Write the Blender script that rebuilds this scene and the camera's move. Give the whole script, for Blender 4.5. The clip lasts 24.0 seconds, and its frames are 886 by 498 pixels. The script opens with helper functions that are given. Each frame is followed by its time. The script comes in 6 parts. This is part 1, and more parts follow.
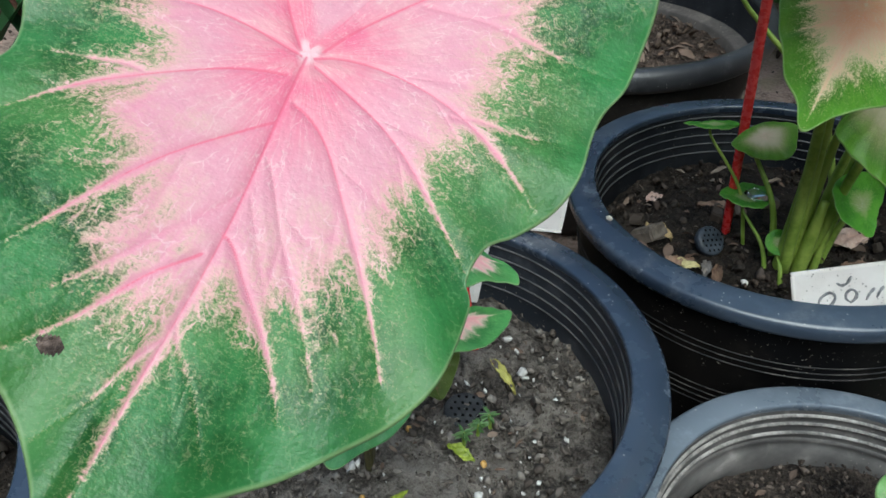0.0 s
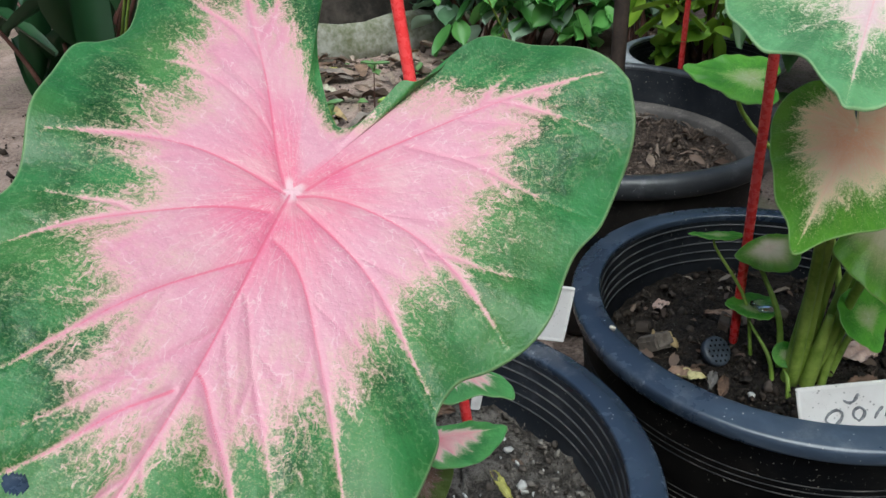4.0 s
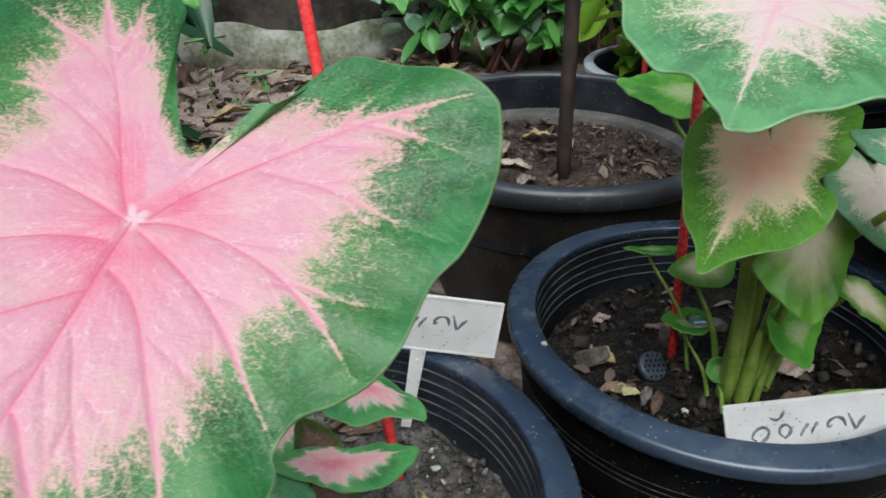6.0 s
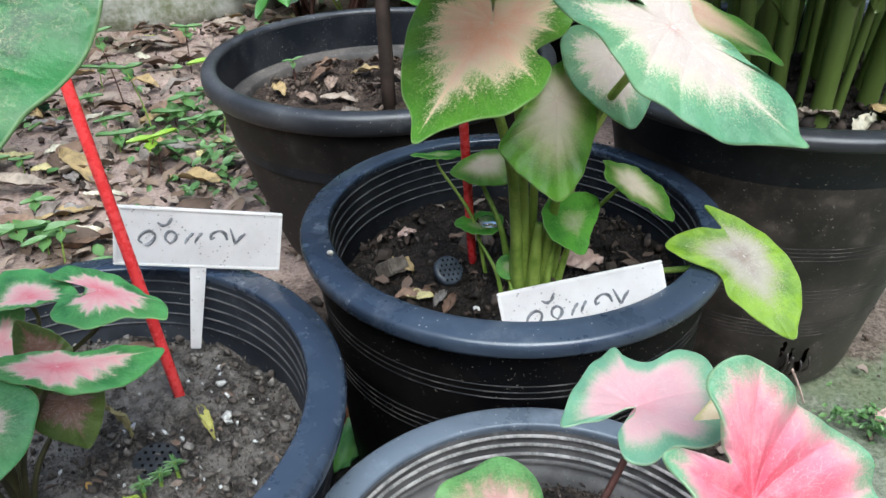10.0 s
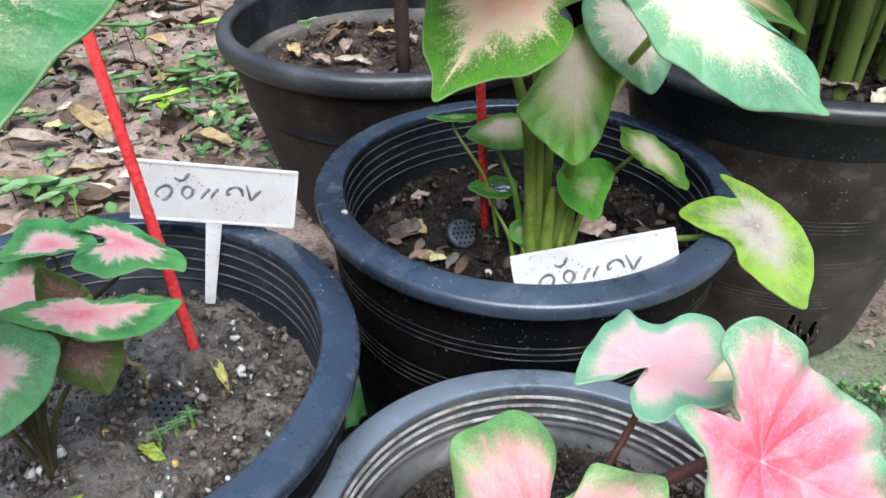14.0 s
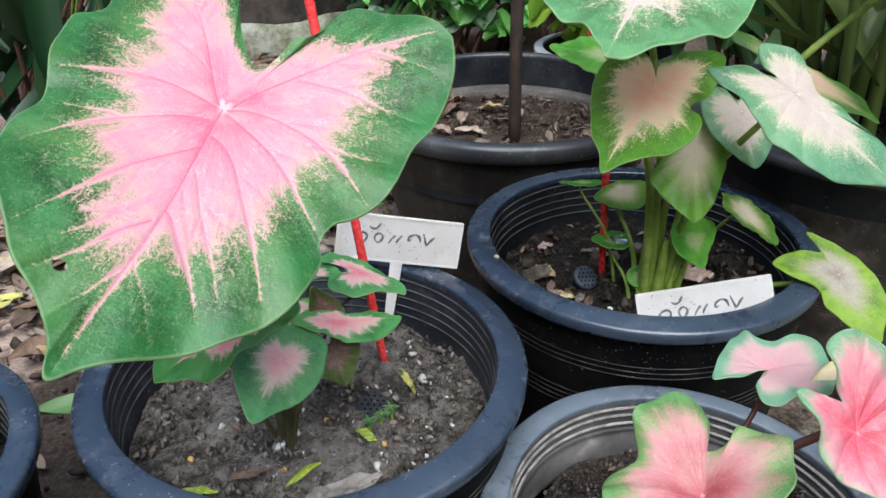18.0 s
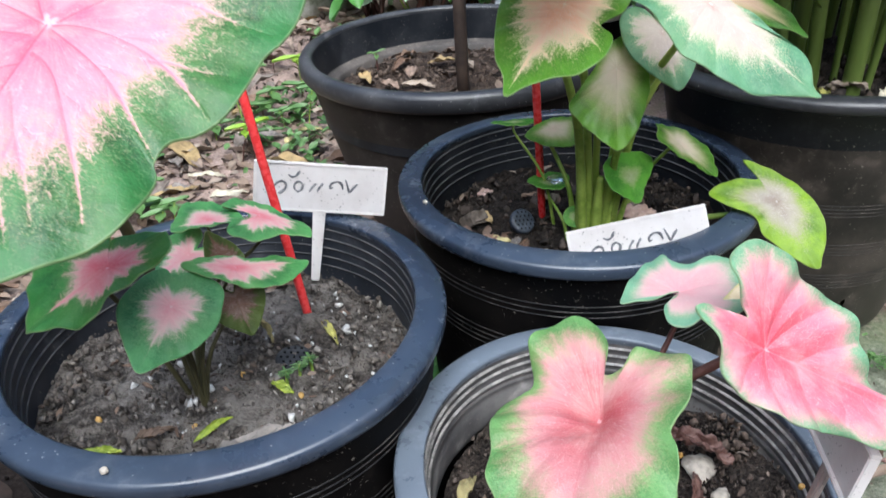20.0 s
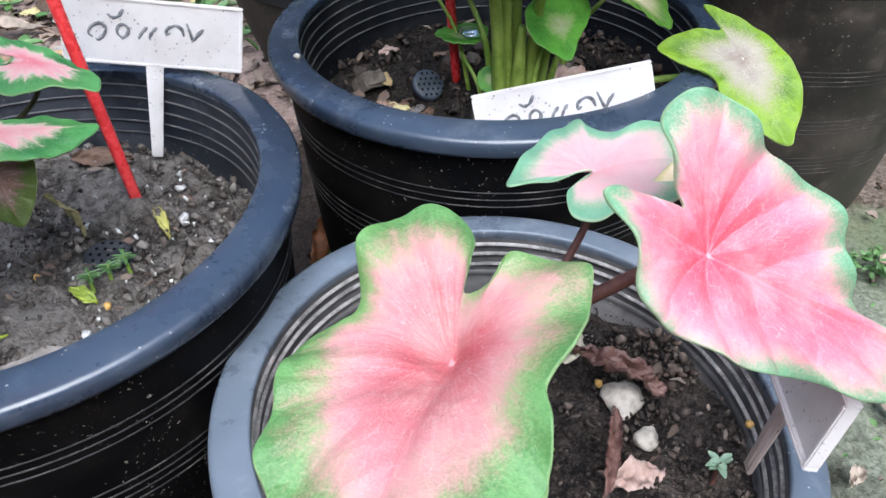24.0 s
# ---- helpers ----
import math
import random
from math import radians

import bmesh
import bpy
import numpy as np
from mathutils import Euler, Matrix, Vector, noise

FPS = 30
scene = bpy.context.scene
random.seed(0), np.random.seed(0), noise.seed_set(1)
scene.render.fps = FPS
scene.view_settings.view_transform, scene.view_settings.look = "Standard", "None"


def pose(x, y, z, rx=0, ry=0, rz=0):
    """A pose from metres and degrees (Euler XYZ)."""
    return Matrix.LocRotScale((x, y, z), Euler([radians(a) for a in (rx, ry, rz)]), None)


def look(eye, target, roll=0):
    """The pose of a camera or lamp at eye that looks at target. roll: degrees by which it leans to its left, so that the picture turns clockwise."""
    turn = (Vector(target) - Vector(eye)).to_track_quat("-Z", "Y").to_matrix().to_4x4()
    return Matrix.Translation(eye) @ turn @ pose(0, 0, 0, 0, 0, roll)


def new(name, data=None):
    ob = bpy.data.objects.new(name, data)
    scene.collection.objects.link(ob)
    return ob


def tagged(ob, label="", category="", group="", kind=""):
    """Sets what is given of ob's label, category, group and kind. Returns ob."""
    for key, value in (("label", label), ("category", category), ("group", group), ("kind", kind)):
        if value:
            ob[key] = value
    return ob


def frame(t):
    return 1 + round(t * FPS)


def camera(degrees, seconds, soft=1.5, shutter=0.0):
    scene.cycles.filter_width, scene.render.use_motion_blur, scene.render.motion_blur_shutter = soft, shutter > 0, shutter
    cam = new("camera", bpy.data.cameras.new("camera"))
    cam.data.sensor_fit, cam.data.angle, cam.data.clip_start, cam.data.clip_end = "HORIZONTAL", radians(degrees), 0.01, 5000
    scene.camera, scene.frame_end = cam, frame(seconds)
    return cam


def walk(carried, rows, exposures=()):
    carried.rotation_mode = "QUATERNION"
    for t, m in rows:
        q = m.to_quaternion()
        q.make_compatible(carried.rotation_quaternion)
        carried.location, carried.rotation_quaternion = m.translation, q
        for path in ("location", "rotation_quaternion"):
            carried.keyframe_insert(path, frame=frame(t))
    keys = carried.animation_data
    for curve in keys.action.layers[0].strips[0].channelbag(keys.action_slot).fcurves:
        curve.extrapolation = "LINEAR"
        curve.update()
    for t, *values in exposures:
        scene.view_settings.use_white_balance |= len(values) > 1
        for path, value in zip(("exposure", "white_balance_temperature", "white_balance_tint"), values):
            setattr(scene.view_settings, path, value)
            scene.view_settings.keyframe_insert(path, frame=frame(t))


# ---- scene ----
cam = camera(58.4, 24.0, shutter=0.3)
METRES, EYE, TILT, LEAN, TURN = 0.78, 0.545, -35.7, 1.26, 0.0
ROWS = [
    (0.0, 0.0, 0.0, 0.0, -0.0, 0.0, 0.0),
    (0.5, -0.0065, -0.0044, 0.0038, 0.73, 1.32, -0.47),
    (1.0, -0.0103, -0.0092, 0.0073, 1.25, 2.62, -0.95),
    (1.5, -0.0034, -0.0105, 0.0093, 1.62, 3.59, -1.24),
    (2.0, 0.009, -0.0094, 0.0133, 1.7, 4.42, -1.3),
    (2.5, 0.0083, -0.0101, 0.0162, 1.75, 5.21, -1.27),
    (4.5, 0.0193, -0.0067, 0.017, 1.55, 6.43, -1.07),
    (5.0, 0.0183, -0.0072, 0.017, 1.32, 6.56, -1.13),
    (5.5, 0.0277, -0.0004, 0.0182, 1.11, 6.59, -1.25),
    (6.0, 0.0661, 0.0013, 0.027, 0.57, 6.72, -1.0),
    (6.5, 0.1064, -0.0041, 0.0328, -0.31, 7.02, -0.1),
    (7.0, 0.1444, -0.006, 0.037, -1.33, 7.45, 1.28),
    (7.5, 0.1639, 0.0018, 0.046, -2.46, 7.85, 2.53),
    (8.0, 0.1776, -0.0026, 0.0619, -3.29, 8.39, 3.4),
    (8.5, 0.1804, -0.008, 0.0548, -4.12, 9.0, 4.0),
    (9.0, 0.1753, -0.0007, 0.0219, -4.81, 8.31, 4.15),
    (9.5, 0.1766, 0.0057, -0.0113, -5.25, 5.35, 4.11),
    (10.0, 0.177, 0.0048, -0.0297, -5.51, 4.4, 3.94),
    (10.5, 0.1768, -0.0114, -0.0335, -5.47, 3.88, 3.79),
    (11.0, 0.1724, -0.008, -0.0308, -5.48, 3.48, 3.64),
    (11.5, 0.1684, -0.0053, -0.0301, -5.32, 3.13, 3.38),
    (13.5, 0.1728, 0.011, -0.0217, -5.15, 2.41, 2.47),
    (14.0, 0.1698, 0.0022, -0.0368, -5.15, 2.28, 2.45),
    (14.5, 0.1677, -0.0228, -0.0575, -5.05, 2.09, 2.42),
    (15.0, 0.1623, -0.0354, -0.0778, -4.92, 1.72, 2.41),
    (15.5, 0.1349, -0.0597, -0.0943, -4.77, 1.37, 2.36),
    (16.0, 0.0921, -0.0855, -0.0983, -4.4, 1.36, 2.06),
    (16.5, 0.0682, -0.0995, -0.095, -3.4, 1.54, 1.67),
    (17.0, 0.0547, -0.1335, -0.0776, -2.69, 2.6, 0.86),
    (17.5, 0.0523, -0.155, -0.0598, -2.11, 4.86, 0.58),
    (19.5, 0.1243, -0.1622, -0.0887, -1.42, 7.93, 2.49),
    (20.0, 0.1365, -0.1261, -0.0961, -1.61, 4.96, 3.46),
    (20.5, 0.1474, -0.0941, -0.1013, -2.23, 2.74, 4.12),
    (21.0, 0.1551, -0.0517, -0.1004, -2.68, 1.29, 4.27),
    (21.5, 0.1882, -0.0257, -0.0978, -3.07, 0.3, 4.21),
    (22.0, 0.2287, -0.0126, -0.1052, -3.7, -0.78, 4.23),
    (22.5, 0.2446, -0.001, -0.1105, -4.11, -1.57, 4.22),
    (23.0, 0.2384, 0.0154, -0.1056, -4.14, -2.35, 4.03),
    (23.5, 0.2065, 0.0303, -0.1022, -4.08, -2.92, 3.66),
    (24.0, 0.2181, 0.0415, -0.1006, -3.8, -3.24, 3.05),
]
walk(cam, [(t, pose(0, 0, EYE, TILT, LEAN, TURN) @ pose(METRES * x, METRES * y, METRES * z, 90 + pitch, roll, yaw)) for t, x, y, z, yaw, pitch, roll in ROWS], exposures=[(0.0, -0.07, 5800, -4), (2.0, -0.17, 5780, -3), (5.2, -0.22, 5780, -1), (8.0, 0.03, 5850, 0), (10.0, 0.33, 5650, 2), (12.0, 0.45, 5750, 4), (15.0, 0.55, 5700, 5), (16.0, 0.53, 5780, 4), (17.0, 0.31, 5850, 4), (18.5, 0.17, 5850, 4), (20.0, 0.38, 5750, 6), (21.0, 0.55, 5680, 6), (22.0, 0.53, 5620, 7), (24.0, 0.53, 5620, 8)])

# ---- light: bright overcast sky over a shaded garden ----
world = bpy.data.worlds.new("garden_sky")
scene.world = world
world.use_nodes = True
wn = world.node_tree
sky = wn.nodes.new("ShaderNodeTexSky")
sky.sky_type, sky.sun_disc = "NISHITA", False
sky.sun_elevation, sky.sun_rotation = radians(58), radians(175)
sky.air_density, sky.dust_density, sky.ozone_density = 1.0, 4.0, 1.0
wn.links.new(sky.outputs[0], wn.nodes["Background"].inputs[0])
wn.nodes["Background"].inputs[1].default_value = 0.22
sun_data = bpy.data.lights.new("sun", "SUN")
sun_data.energy, sun_data.angle, sun_data.color = 3.7, radians(54), (1.0, 0.98, 0.95)
sun = new("sun", sun_data)
sun.matrix_world = look((0.15, -1.65, 2.8), (0, 0, 0))


# ---- node helpers ----
class Nodes:
    def __init__(self, name):
        self.mat = bpy.data.materials.new(name)
        self.mat.use_nodes = True
        self.t = self.mat.node_tree
        self.bsdf = self.t.nodes["Principled BSDF"]
        self.out = self.t.nodes["Material Output"]

    def put(self, value, socket):
        if isinstance(value, bpy.types.NodeSocket):
            self.t.links.new(value, socket)
        elif isinstance(value, tuple) and socket.type == "RGBA":
            socket.default_value = (*value, 1.0)
        else:
            socket.default_value = value

    def node(self, kind, ins=(), out=0, **settings):
        n = self.t.nodes.new(kind)
        if "operation" in settings:
            n.operation = settings["operation"]
        if "use_clamp" in settings:
            n.use_clamp = settings["use_clamp"]
        if "data_type" in settings:
            n.data_type = settings["data_type"]
        if "interpolation_type" in settings:
            n.interpolation_type = settings["interpolation_type"]
        if "feature" in settings:
            n.feature = settings["feature"]
        if "attribute_name" in settings:
            n.attribute_name = settings["attribute_name"]
        for key, value in dict(ins).items():
            self.put(value, n.inputs[key])
        return n.outputs[out]

    def m(self, op, a, b=0.0, clamp=False):
        return self.node("ShaderNodeMath", {0: a, 1: b}, operation=op, use_clamp=clamp)

    def mix(self, fac, a, b):
        return self.node("ShaderNodeMix", {0: fac, 6: a, 7: b}, out=2, data_type="RGBA")

    def step(self, x, lo, hi, a=0.0, b=1.0):
        return self.node("ShaderNodeMapRange", {0: x, 1: lo, 2: hi, 3: a, 4: b}, interpolation_type="SMOOTHSTEP")

    def noise(self, co, scale, detail=3.0, rough=0.6):
        return self.node("ShaderNodeTexNoise", {"Vector": co, "Scale": scale, "Detail": detail, "Roughness": rough})

    def attr(self, name, out):
        return self.node("ShaderNodeAttribute", out=out, attribute_name=name)

    def vec(self, x, y, z):
        return self.node("ShaderNodeCombineXYZ", {0: x, 1: y, 2: z})

    def coords(self):
        return self.node("ShaderNodeTexCoord", out=3)

    def place(self):
        return self.node("ShaderNodeNewGeometry", out=0)

    def bump(self, height, strength, distance=0.001):
        n = self.node("ShaderNodeBump", {"Strength": strength, "Distance": distance, "Height": height})
        self.put(n, self.bsdf.inputs["Normal"])

    def done(self, base, rough=0.5, spec=0.5, metal=0.0):
        self.put(base, self.bsdf.inputs["Base Color"])
        self.put(rough, self.bsdf.inputs["Roughness"])
        self.put(spec, self.bsdf.inputs["Specular IOR Level"])
        self.put(metal, self.bsdf.inputs["Metallic"])
        return self.mat


def plain(name, a, b, scale, rough=0.6, bump=0.3, spec=0.4, spread=(0.35, 0.65), dist=0.001):
    """A surface of two mingled tones with grain at two sizes."""
    n = Nodes(name)
    co = n.coords()
    big, fine = n.noise(co, scale, 4), n.noise(co, scale * 9, 3)
    f = n.step(n.m("ADD", n.m("MULTIPLY", big, 0.7), n.m("MULTIPLY", fine, 0.3)), *spread)
    n.bump(n.m("ADD", big, n.m("MULTIPLY", fine, 0.4)), bump, dist)
    return n.done(n.mix(f, a, b), n.step(fine, 0.3, 0.7, rough - 0.08, rough + 0.08), spec)


def varied(name, tones, rough=0.6, scale=60.0, spec=0.3, bump=0.4):
    """Tones chosen piece by piece, with mottling inside each."""
    n = Nodes(name)
    co = n.coords()
    r = n.node("ShaderNodeObjectInfo", out=5)
    ramp = n.t.nodes.new("ShaderNodeValToRGB")
    ramp.color_ramp.interpolation = "CONSTANT"
    while len(ramp.color_ramp.elements) < len(tones):
        ramp.color_ramp.elements.new(0.5)
    for k, c in enumerate(tones):
        e = ramp.color_ramp.elements[k]
        e.position, e.color = k / len(tones), (*c, 1)
    n.put(r, ramp.inputs[0])
    g = n.noise(co, scale, 4)
    c = n.mix(n.step(g, 0.35, 0.7), ramp.outputs[0], n.mix(0.55, ramp.outputs[0], (0.03, 0.022, 0.015)))
    n.bump(g, bump)
    return n.done(c, rough, spec)


def islands(name, tones, rough=0.8, scale=80.0, spec=0.2):
    """Tones chosen crumb by crumb in one joined mesh."""
    n = Nodes(name)
    r = n.node("ShaderNodeNewGeometry", out=8)
    ramp = n.t.nodes.new("ShaderNodeValToRGB")
    while len(ramp.color_ramp.elements) < len(tones):
        ramp.color_ramp.elements.new(0.5)
    for k, c in enumerate(tones):
        e = ramp.color_ramp.elements[k]
        e.position, e.color = k / (len(tones) - 1), (*c, 1)
    n.put(r, ramp.inputs[0])
    g = n.noise(n.coords(), scale, 3)
    n.bump(g, 0.5)
    return n.done(n.mix(n.m("MULTIPLY", g, 0.5), ramp.outputs[0], (0.04, 0.03, 0.025)), rough, spec)


def leaf_mat(name, deep, light, cream, green_a, green_b, extent, vein_col, feather=0.13, speck=0.6, pull=0.22, rough=0.38, glow=0.22, core=0.4, spread=0.12, grain=1.0, ribbed=1.0, quilt=0.4, star=1.0, sheen=0.36):
    """A caladium blade: coloured heart, speckled border drawn out along ribs, green margin."""
    n = Nodes(name)
    sep = n.node("ShaderNodeSeparateXYZ", {0: n.attr("leafco", 1)}).node
    cx, cy, rho = sep.outputs[0], sep.outputs[1], sep.outputs[2]
    flat, vein, reach = n.attr("flatco", 1), n.attr("vein", 2), n.attr("reach", 2)
    rnd = n.m("MULTIPLY", n.node("ShaderNodeObjectInfo", out=5), 23.0)
    streak = n.noise(n.vec(n.m("ADD", n.m("MULTIPLY", cx, 9.0), rnd), n.m("MULTIPLY", cy, 9.0), n.m("MULTIPLY", rho, 1.6)), 3.2, 5, 0.72)
    broad = n.noise(n.vec(n.m("ADD", n.m("MULTIPLY", cx, 1.6), rnd), n.m("MULTIPLY", cy, 1.6), 0.4), 2.0, 2, 0.5)
    moved_co = n.node("ShaderNodeVectorMath", {0: flat, 1: n.vec(rnd, rnd, rnd)}, operation="ADD")
    patch = n.noise(moved_co, 46.0, 5, 0.62)
    fine, grit = n.noise(flat, 900.0, 2, 0.6), n.noise(flat, 2100.0, 1, 0.5)
    wob = n.node("ShaderNodeTexNoise", {"Vector": flat, "Scale": 130.0, "Detail": 3.0}, out=1)
    ray_co = n.vec(n.m("ADD", n.m("MULTIPLY", cx, 36.0), rnd), n.m("MULTIPLY", cy, 36.0), n.m("MULTIPLY", rho, 6.0))
    fringe = n.noise(n.node("ShaderNodeVectorMath", {0: ray_co, 1: n.node("ShaderNodeVectorMath", {0: wob, 1: (9.0, 9.0, 9.0)}, operation="MULTIPLY")}, operation="ADD"), 1.0, 3, 0.6)
    polar = n.vec(n.m("ADD", n.m("MULTIPLY", cx, 12.0), rnd), n.m("MULTIPLY", cy, 12.0), n.m("MULTIPLY", rho, 5.5))
    web = n.node("ShaderNodeTexVoronoi", {"Vector": n.node("ShaderNodeVectorMath", {0: polar, 1: n.node("ShaderNodeVectorMath", {0: wob, 1: (1.8, 1.8, 1.8)}, operation="MULTIPLY")}, operation="ADD"), "Scale": 1.0}, feature="DISTANCE_TO_EDGE")
    thread = n.m("MULTIPLY", n.step(web, 0.0, 0.045, 1.0, 0.0), n.step(n.noise(flat, 210.0, 2), 0.42, 0.62))
    dots = n.m("ADD", n.m("MULTIPLY", fine, 0.5), n.m("MULTIPLY", grit, 0.5))
    d = n.m("MAXIMUM", n.m("MINIMUM", n.m("ADD", n.m("MULTIPLY", n.m("SUBTRACT", dots, 0.5), 1.6 * grain), 0.5), 0.96), 0.04)
    wide = n.m("MULTIPLY", n.m("POWER", 2.718, n.m("MULTIPLY", vein, -260.0)), pull * 0.20)
    spike = n.m("MULTIPLY", n.m("POWER", 2.718, n.m("MULTIPLY", vein, -1300.0)), pull * 1.7)
    v = n.m("ADD", rho, n.m("MULTIPLY", n.m("SUBTRACT", streak, 0.5), feather * (0.6 + 1.4 * grain)))
    v = n.m("ADD", v, n.m("MULTIPLY", n.m("SUBTRACT", patch, 0.5), feather * (5.0 - 1.8 * grain)))
    v = n.m("ADD", v, n.m("MULTIPLY", n.m("SUBTRACT", n.step(fringe, 0.46, 0.62), 0.35), -feather * 1.0 * grain))
    v = n.m("ADD", v, n.m("MULTIPLY", n.m("SUBTRACT", broad, 0.5), feather * 2.4))
    v = n.m("SUBTRACT", v, n.m("ADD", wide, spike))
    v = n.m("SUBTRACT", v, n.m("MULTIPLY", n.m("MAXIMUM", n.m("SUBTRACT", 0.44, reach), 0.0), 1.15))
    v = n.m("SUBTRACT", v, n.m("MULTIPLY", thread, pull * 0.25))
    p = n.step(v, extent - spread, extent + spread * 1.9)
    mask = n.step(n.m("SUBTRACT", p, d), -0.36 - 0.16 * (1 - grain), 0.36 + 0.16 * (1 - grain))
    ribs = n.m("POWER", 2.718, n.m("MULTIPLY", vein, -750.0))
    heart = n.mix(n.step(n.m("ADD", rho, n.m("MULTIPLY", n.m("SUBTRACT", streak, 0.5), 0.22)), 0.0, core), deep, light)
    heart = n.mix(n.m("MULTIPLY", ribs, n.step(rho, 0.0, 0.9, 0.42 * ribbed, 0.34 * ribbed)), heart, n.mix(0.08, deep, light))
    pale = n.mix(0.2 + 0.4 * grain, light, (0.96, 0.90, 0.88))
    heart = n.mix(n.m("MULTIPLY", n.step(n.m("ADD", n.m("MULTIPLY", streak, 0.35), n.m("MULTIPLY", patch, 0.65)), 0.46, 0.66), 0.30), heart, pale)
    heart = n.mix(n.m("MULTIPLY", thread, 0.10 + 0.32 * grain), heart, (0.93, 0.84, 0.80))
    heart = n.mix(n.m("MULTIPLY", n.step(fine, 0.56, 0.68), 0.22), heart, pale)
    heart = n.mix(n.step(patch, 0.40, 0.72, 0.0, 0.55 - 0.25 * grain), heart, n.mix(0.5, light, cream))
    heart = n.mix(n.step(v, extent - spread * 1.5, extent + spread), heart, cream)
    heart = n.mix(n.step(n.m("ADD", rho, n.m("MULTIPLY", streak, 0.03)), 0.028 * star, 0.045 * star, 0.75, 0.0), heart, pale)
    heart = n.mix(n.step(p, 0.30, 0.85, 0.0, 0.8), heart, n.mix(0.4, cream, (0.52, 0.62, 0.26)))
    tone = n.m("ADD", n.m("MULTIPLY", patch, 0.64), n.m("ADD", n.m("MULTIPLY", fine, 0.14), n.m("MULTIPLY", streak, 0.22)))
    green = n.mix(n.step(tone, 0.43, 0.61), green_a, green_b)
    green = n.mix(n.step(rho, 0.72, 1.0, 0.0, 0.55), green, green_b)
    cloud = n.noise(moved_co, 19.0, 3, 0.6)
    green = n.mix(n.step(cloud, 0.44, 0.66, 0.0, 0.55), green, n.mix(0.45, green_b, n.mix(0.35, green_b, (0.42, 0.55, 0.10))))
    green = n.mix(n.m("MULTIPLY", thread, 0.40), green, n.mix(0.3, green_b, (0.45, 0.6, 0.3)))
    near = n.step(v, extent + 0.50, extent, 0.0, 1.0)
    spots = n.m("MULTIPLY", n.step(n.m("SUBTRACT", n.m("ADD", dots, n.m("MULTIPLY", n.m("SUBTRACT", streak, 0.5), 0.16)), n.m("MULTIPLY", near, -0.035)), 0.53, 0.62), n.m("MULTIPLY", near, speck * 0.75))
    green = n.mix(n.m("MULTIPLY", n.m("MULTIPLY", n.step(fringe, 0.57, 0.64), near), speck * 0.45), green, n.mix(0.5, cream, green_b))
    green = n.mix(spots, green, n.mix(0.45, n.mix(0.5, cream, (0.42, 0.62, 0.14)), green_b))
    col = n.mix(mask, heart, green)
    line = n.m("MULTIPLY", n.step(vein, 0.00030, 0.00085, 1.0, 0.0), n.step(rho, 0.75, 0.99, 0.72 * ribbed, 0.2 * ribbed))
    col = n.mix(line, col, n.mix(n.step(v, extent - 0.1, extent + 0.15), vein_col, cream))
    col = n.mix(n.step(rho, 0.984, 0.995, 0.0, 0.6), col, n.mix(0.35, green_b, (0.75, 0.8, 0.45)))
    n.bump(n.m("ADD", n.m("ADD", n.m("MULTIPLY", n.noise(flat, 75.0, 2), 1.6), n.m("MULTIPLY", n.noise(flat, 260.0, 3), 0.5)), n.m("ADD", n.m("MULTIPLY", fine, 0.3), n.step(vein, 0.0, 0.0022, 0.5 * ribbed, 0.0))), quilt, 0.0012)
    n.done(col, n.step(patch, 0.3, 0.7, rough - 0.06, rough + 0.1), sheen)
    thin = n.node("ShaderNodeBsdfTranslucent", {"Color": col})
    mixed = n.node("ShaderNodeMixShader", {0: glow, 1: n.bsdf.outputs[0], 2: thin})
    n.put(mixed, n.out.inputs[0])
    return n.mat


def blade_mat(name, a, b, rough=0.4, glow=0.2, scale=25.0):
    """Plain green foliage, varied leaf by leaf."""
    n = Nodes(name)
    r = n.node("ShaderNodeNewGeometry", out=8)
    g = n.noise(n.coords(), scale, 3)
    col = n.mix(n.m("ADD", n.m("MULTIPLY", r, 0.7), n.m("MULTIPLY", g, 0.4), clamp=True), a, b)
    n.bump(g, 0.3, 0.002)
    n.done(col, rough, 0.5)
    mixed = n.node("ShaderNodeMixShader", {0: glow, 1: n.bsdf.outputs[0], 2: n.node("ShaderNodeBsdfTranslucent", {"Color": col})})
    n.put(mixed, n.out.inputs[0])
    return n.mat


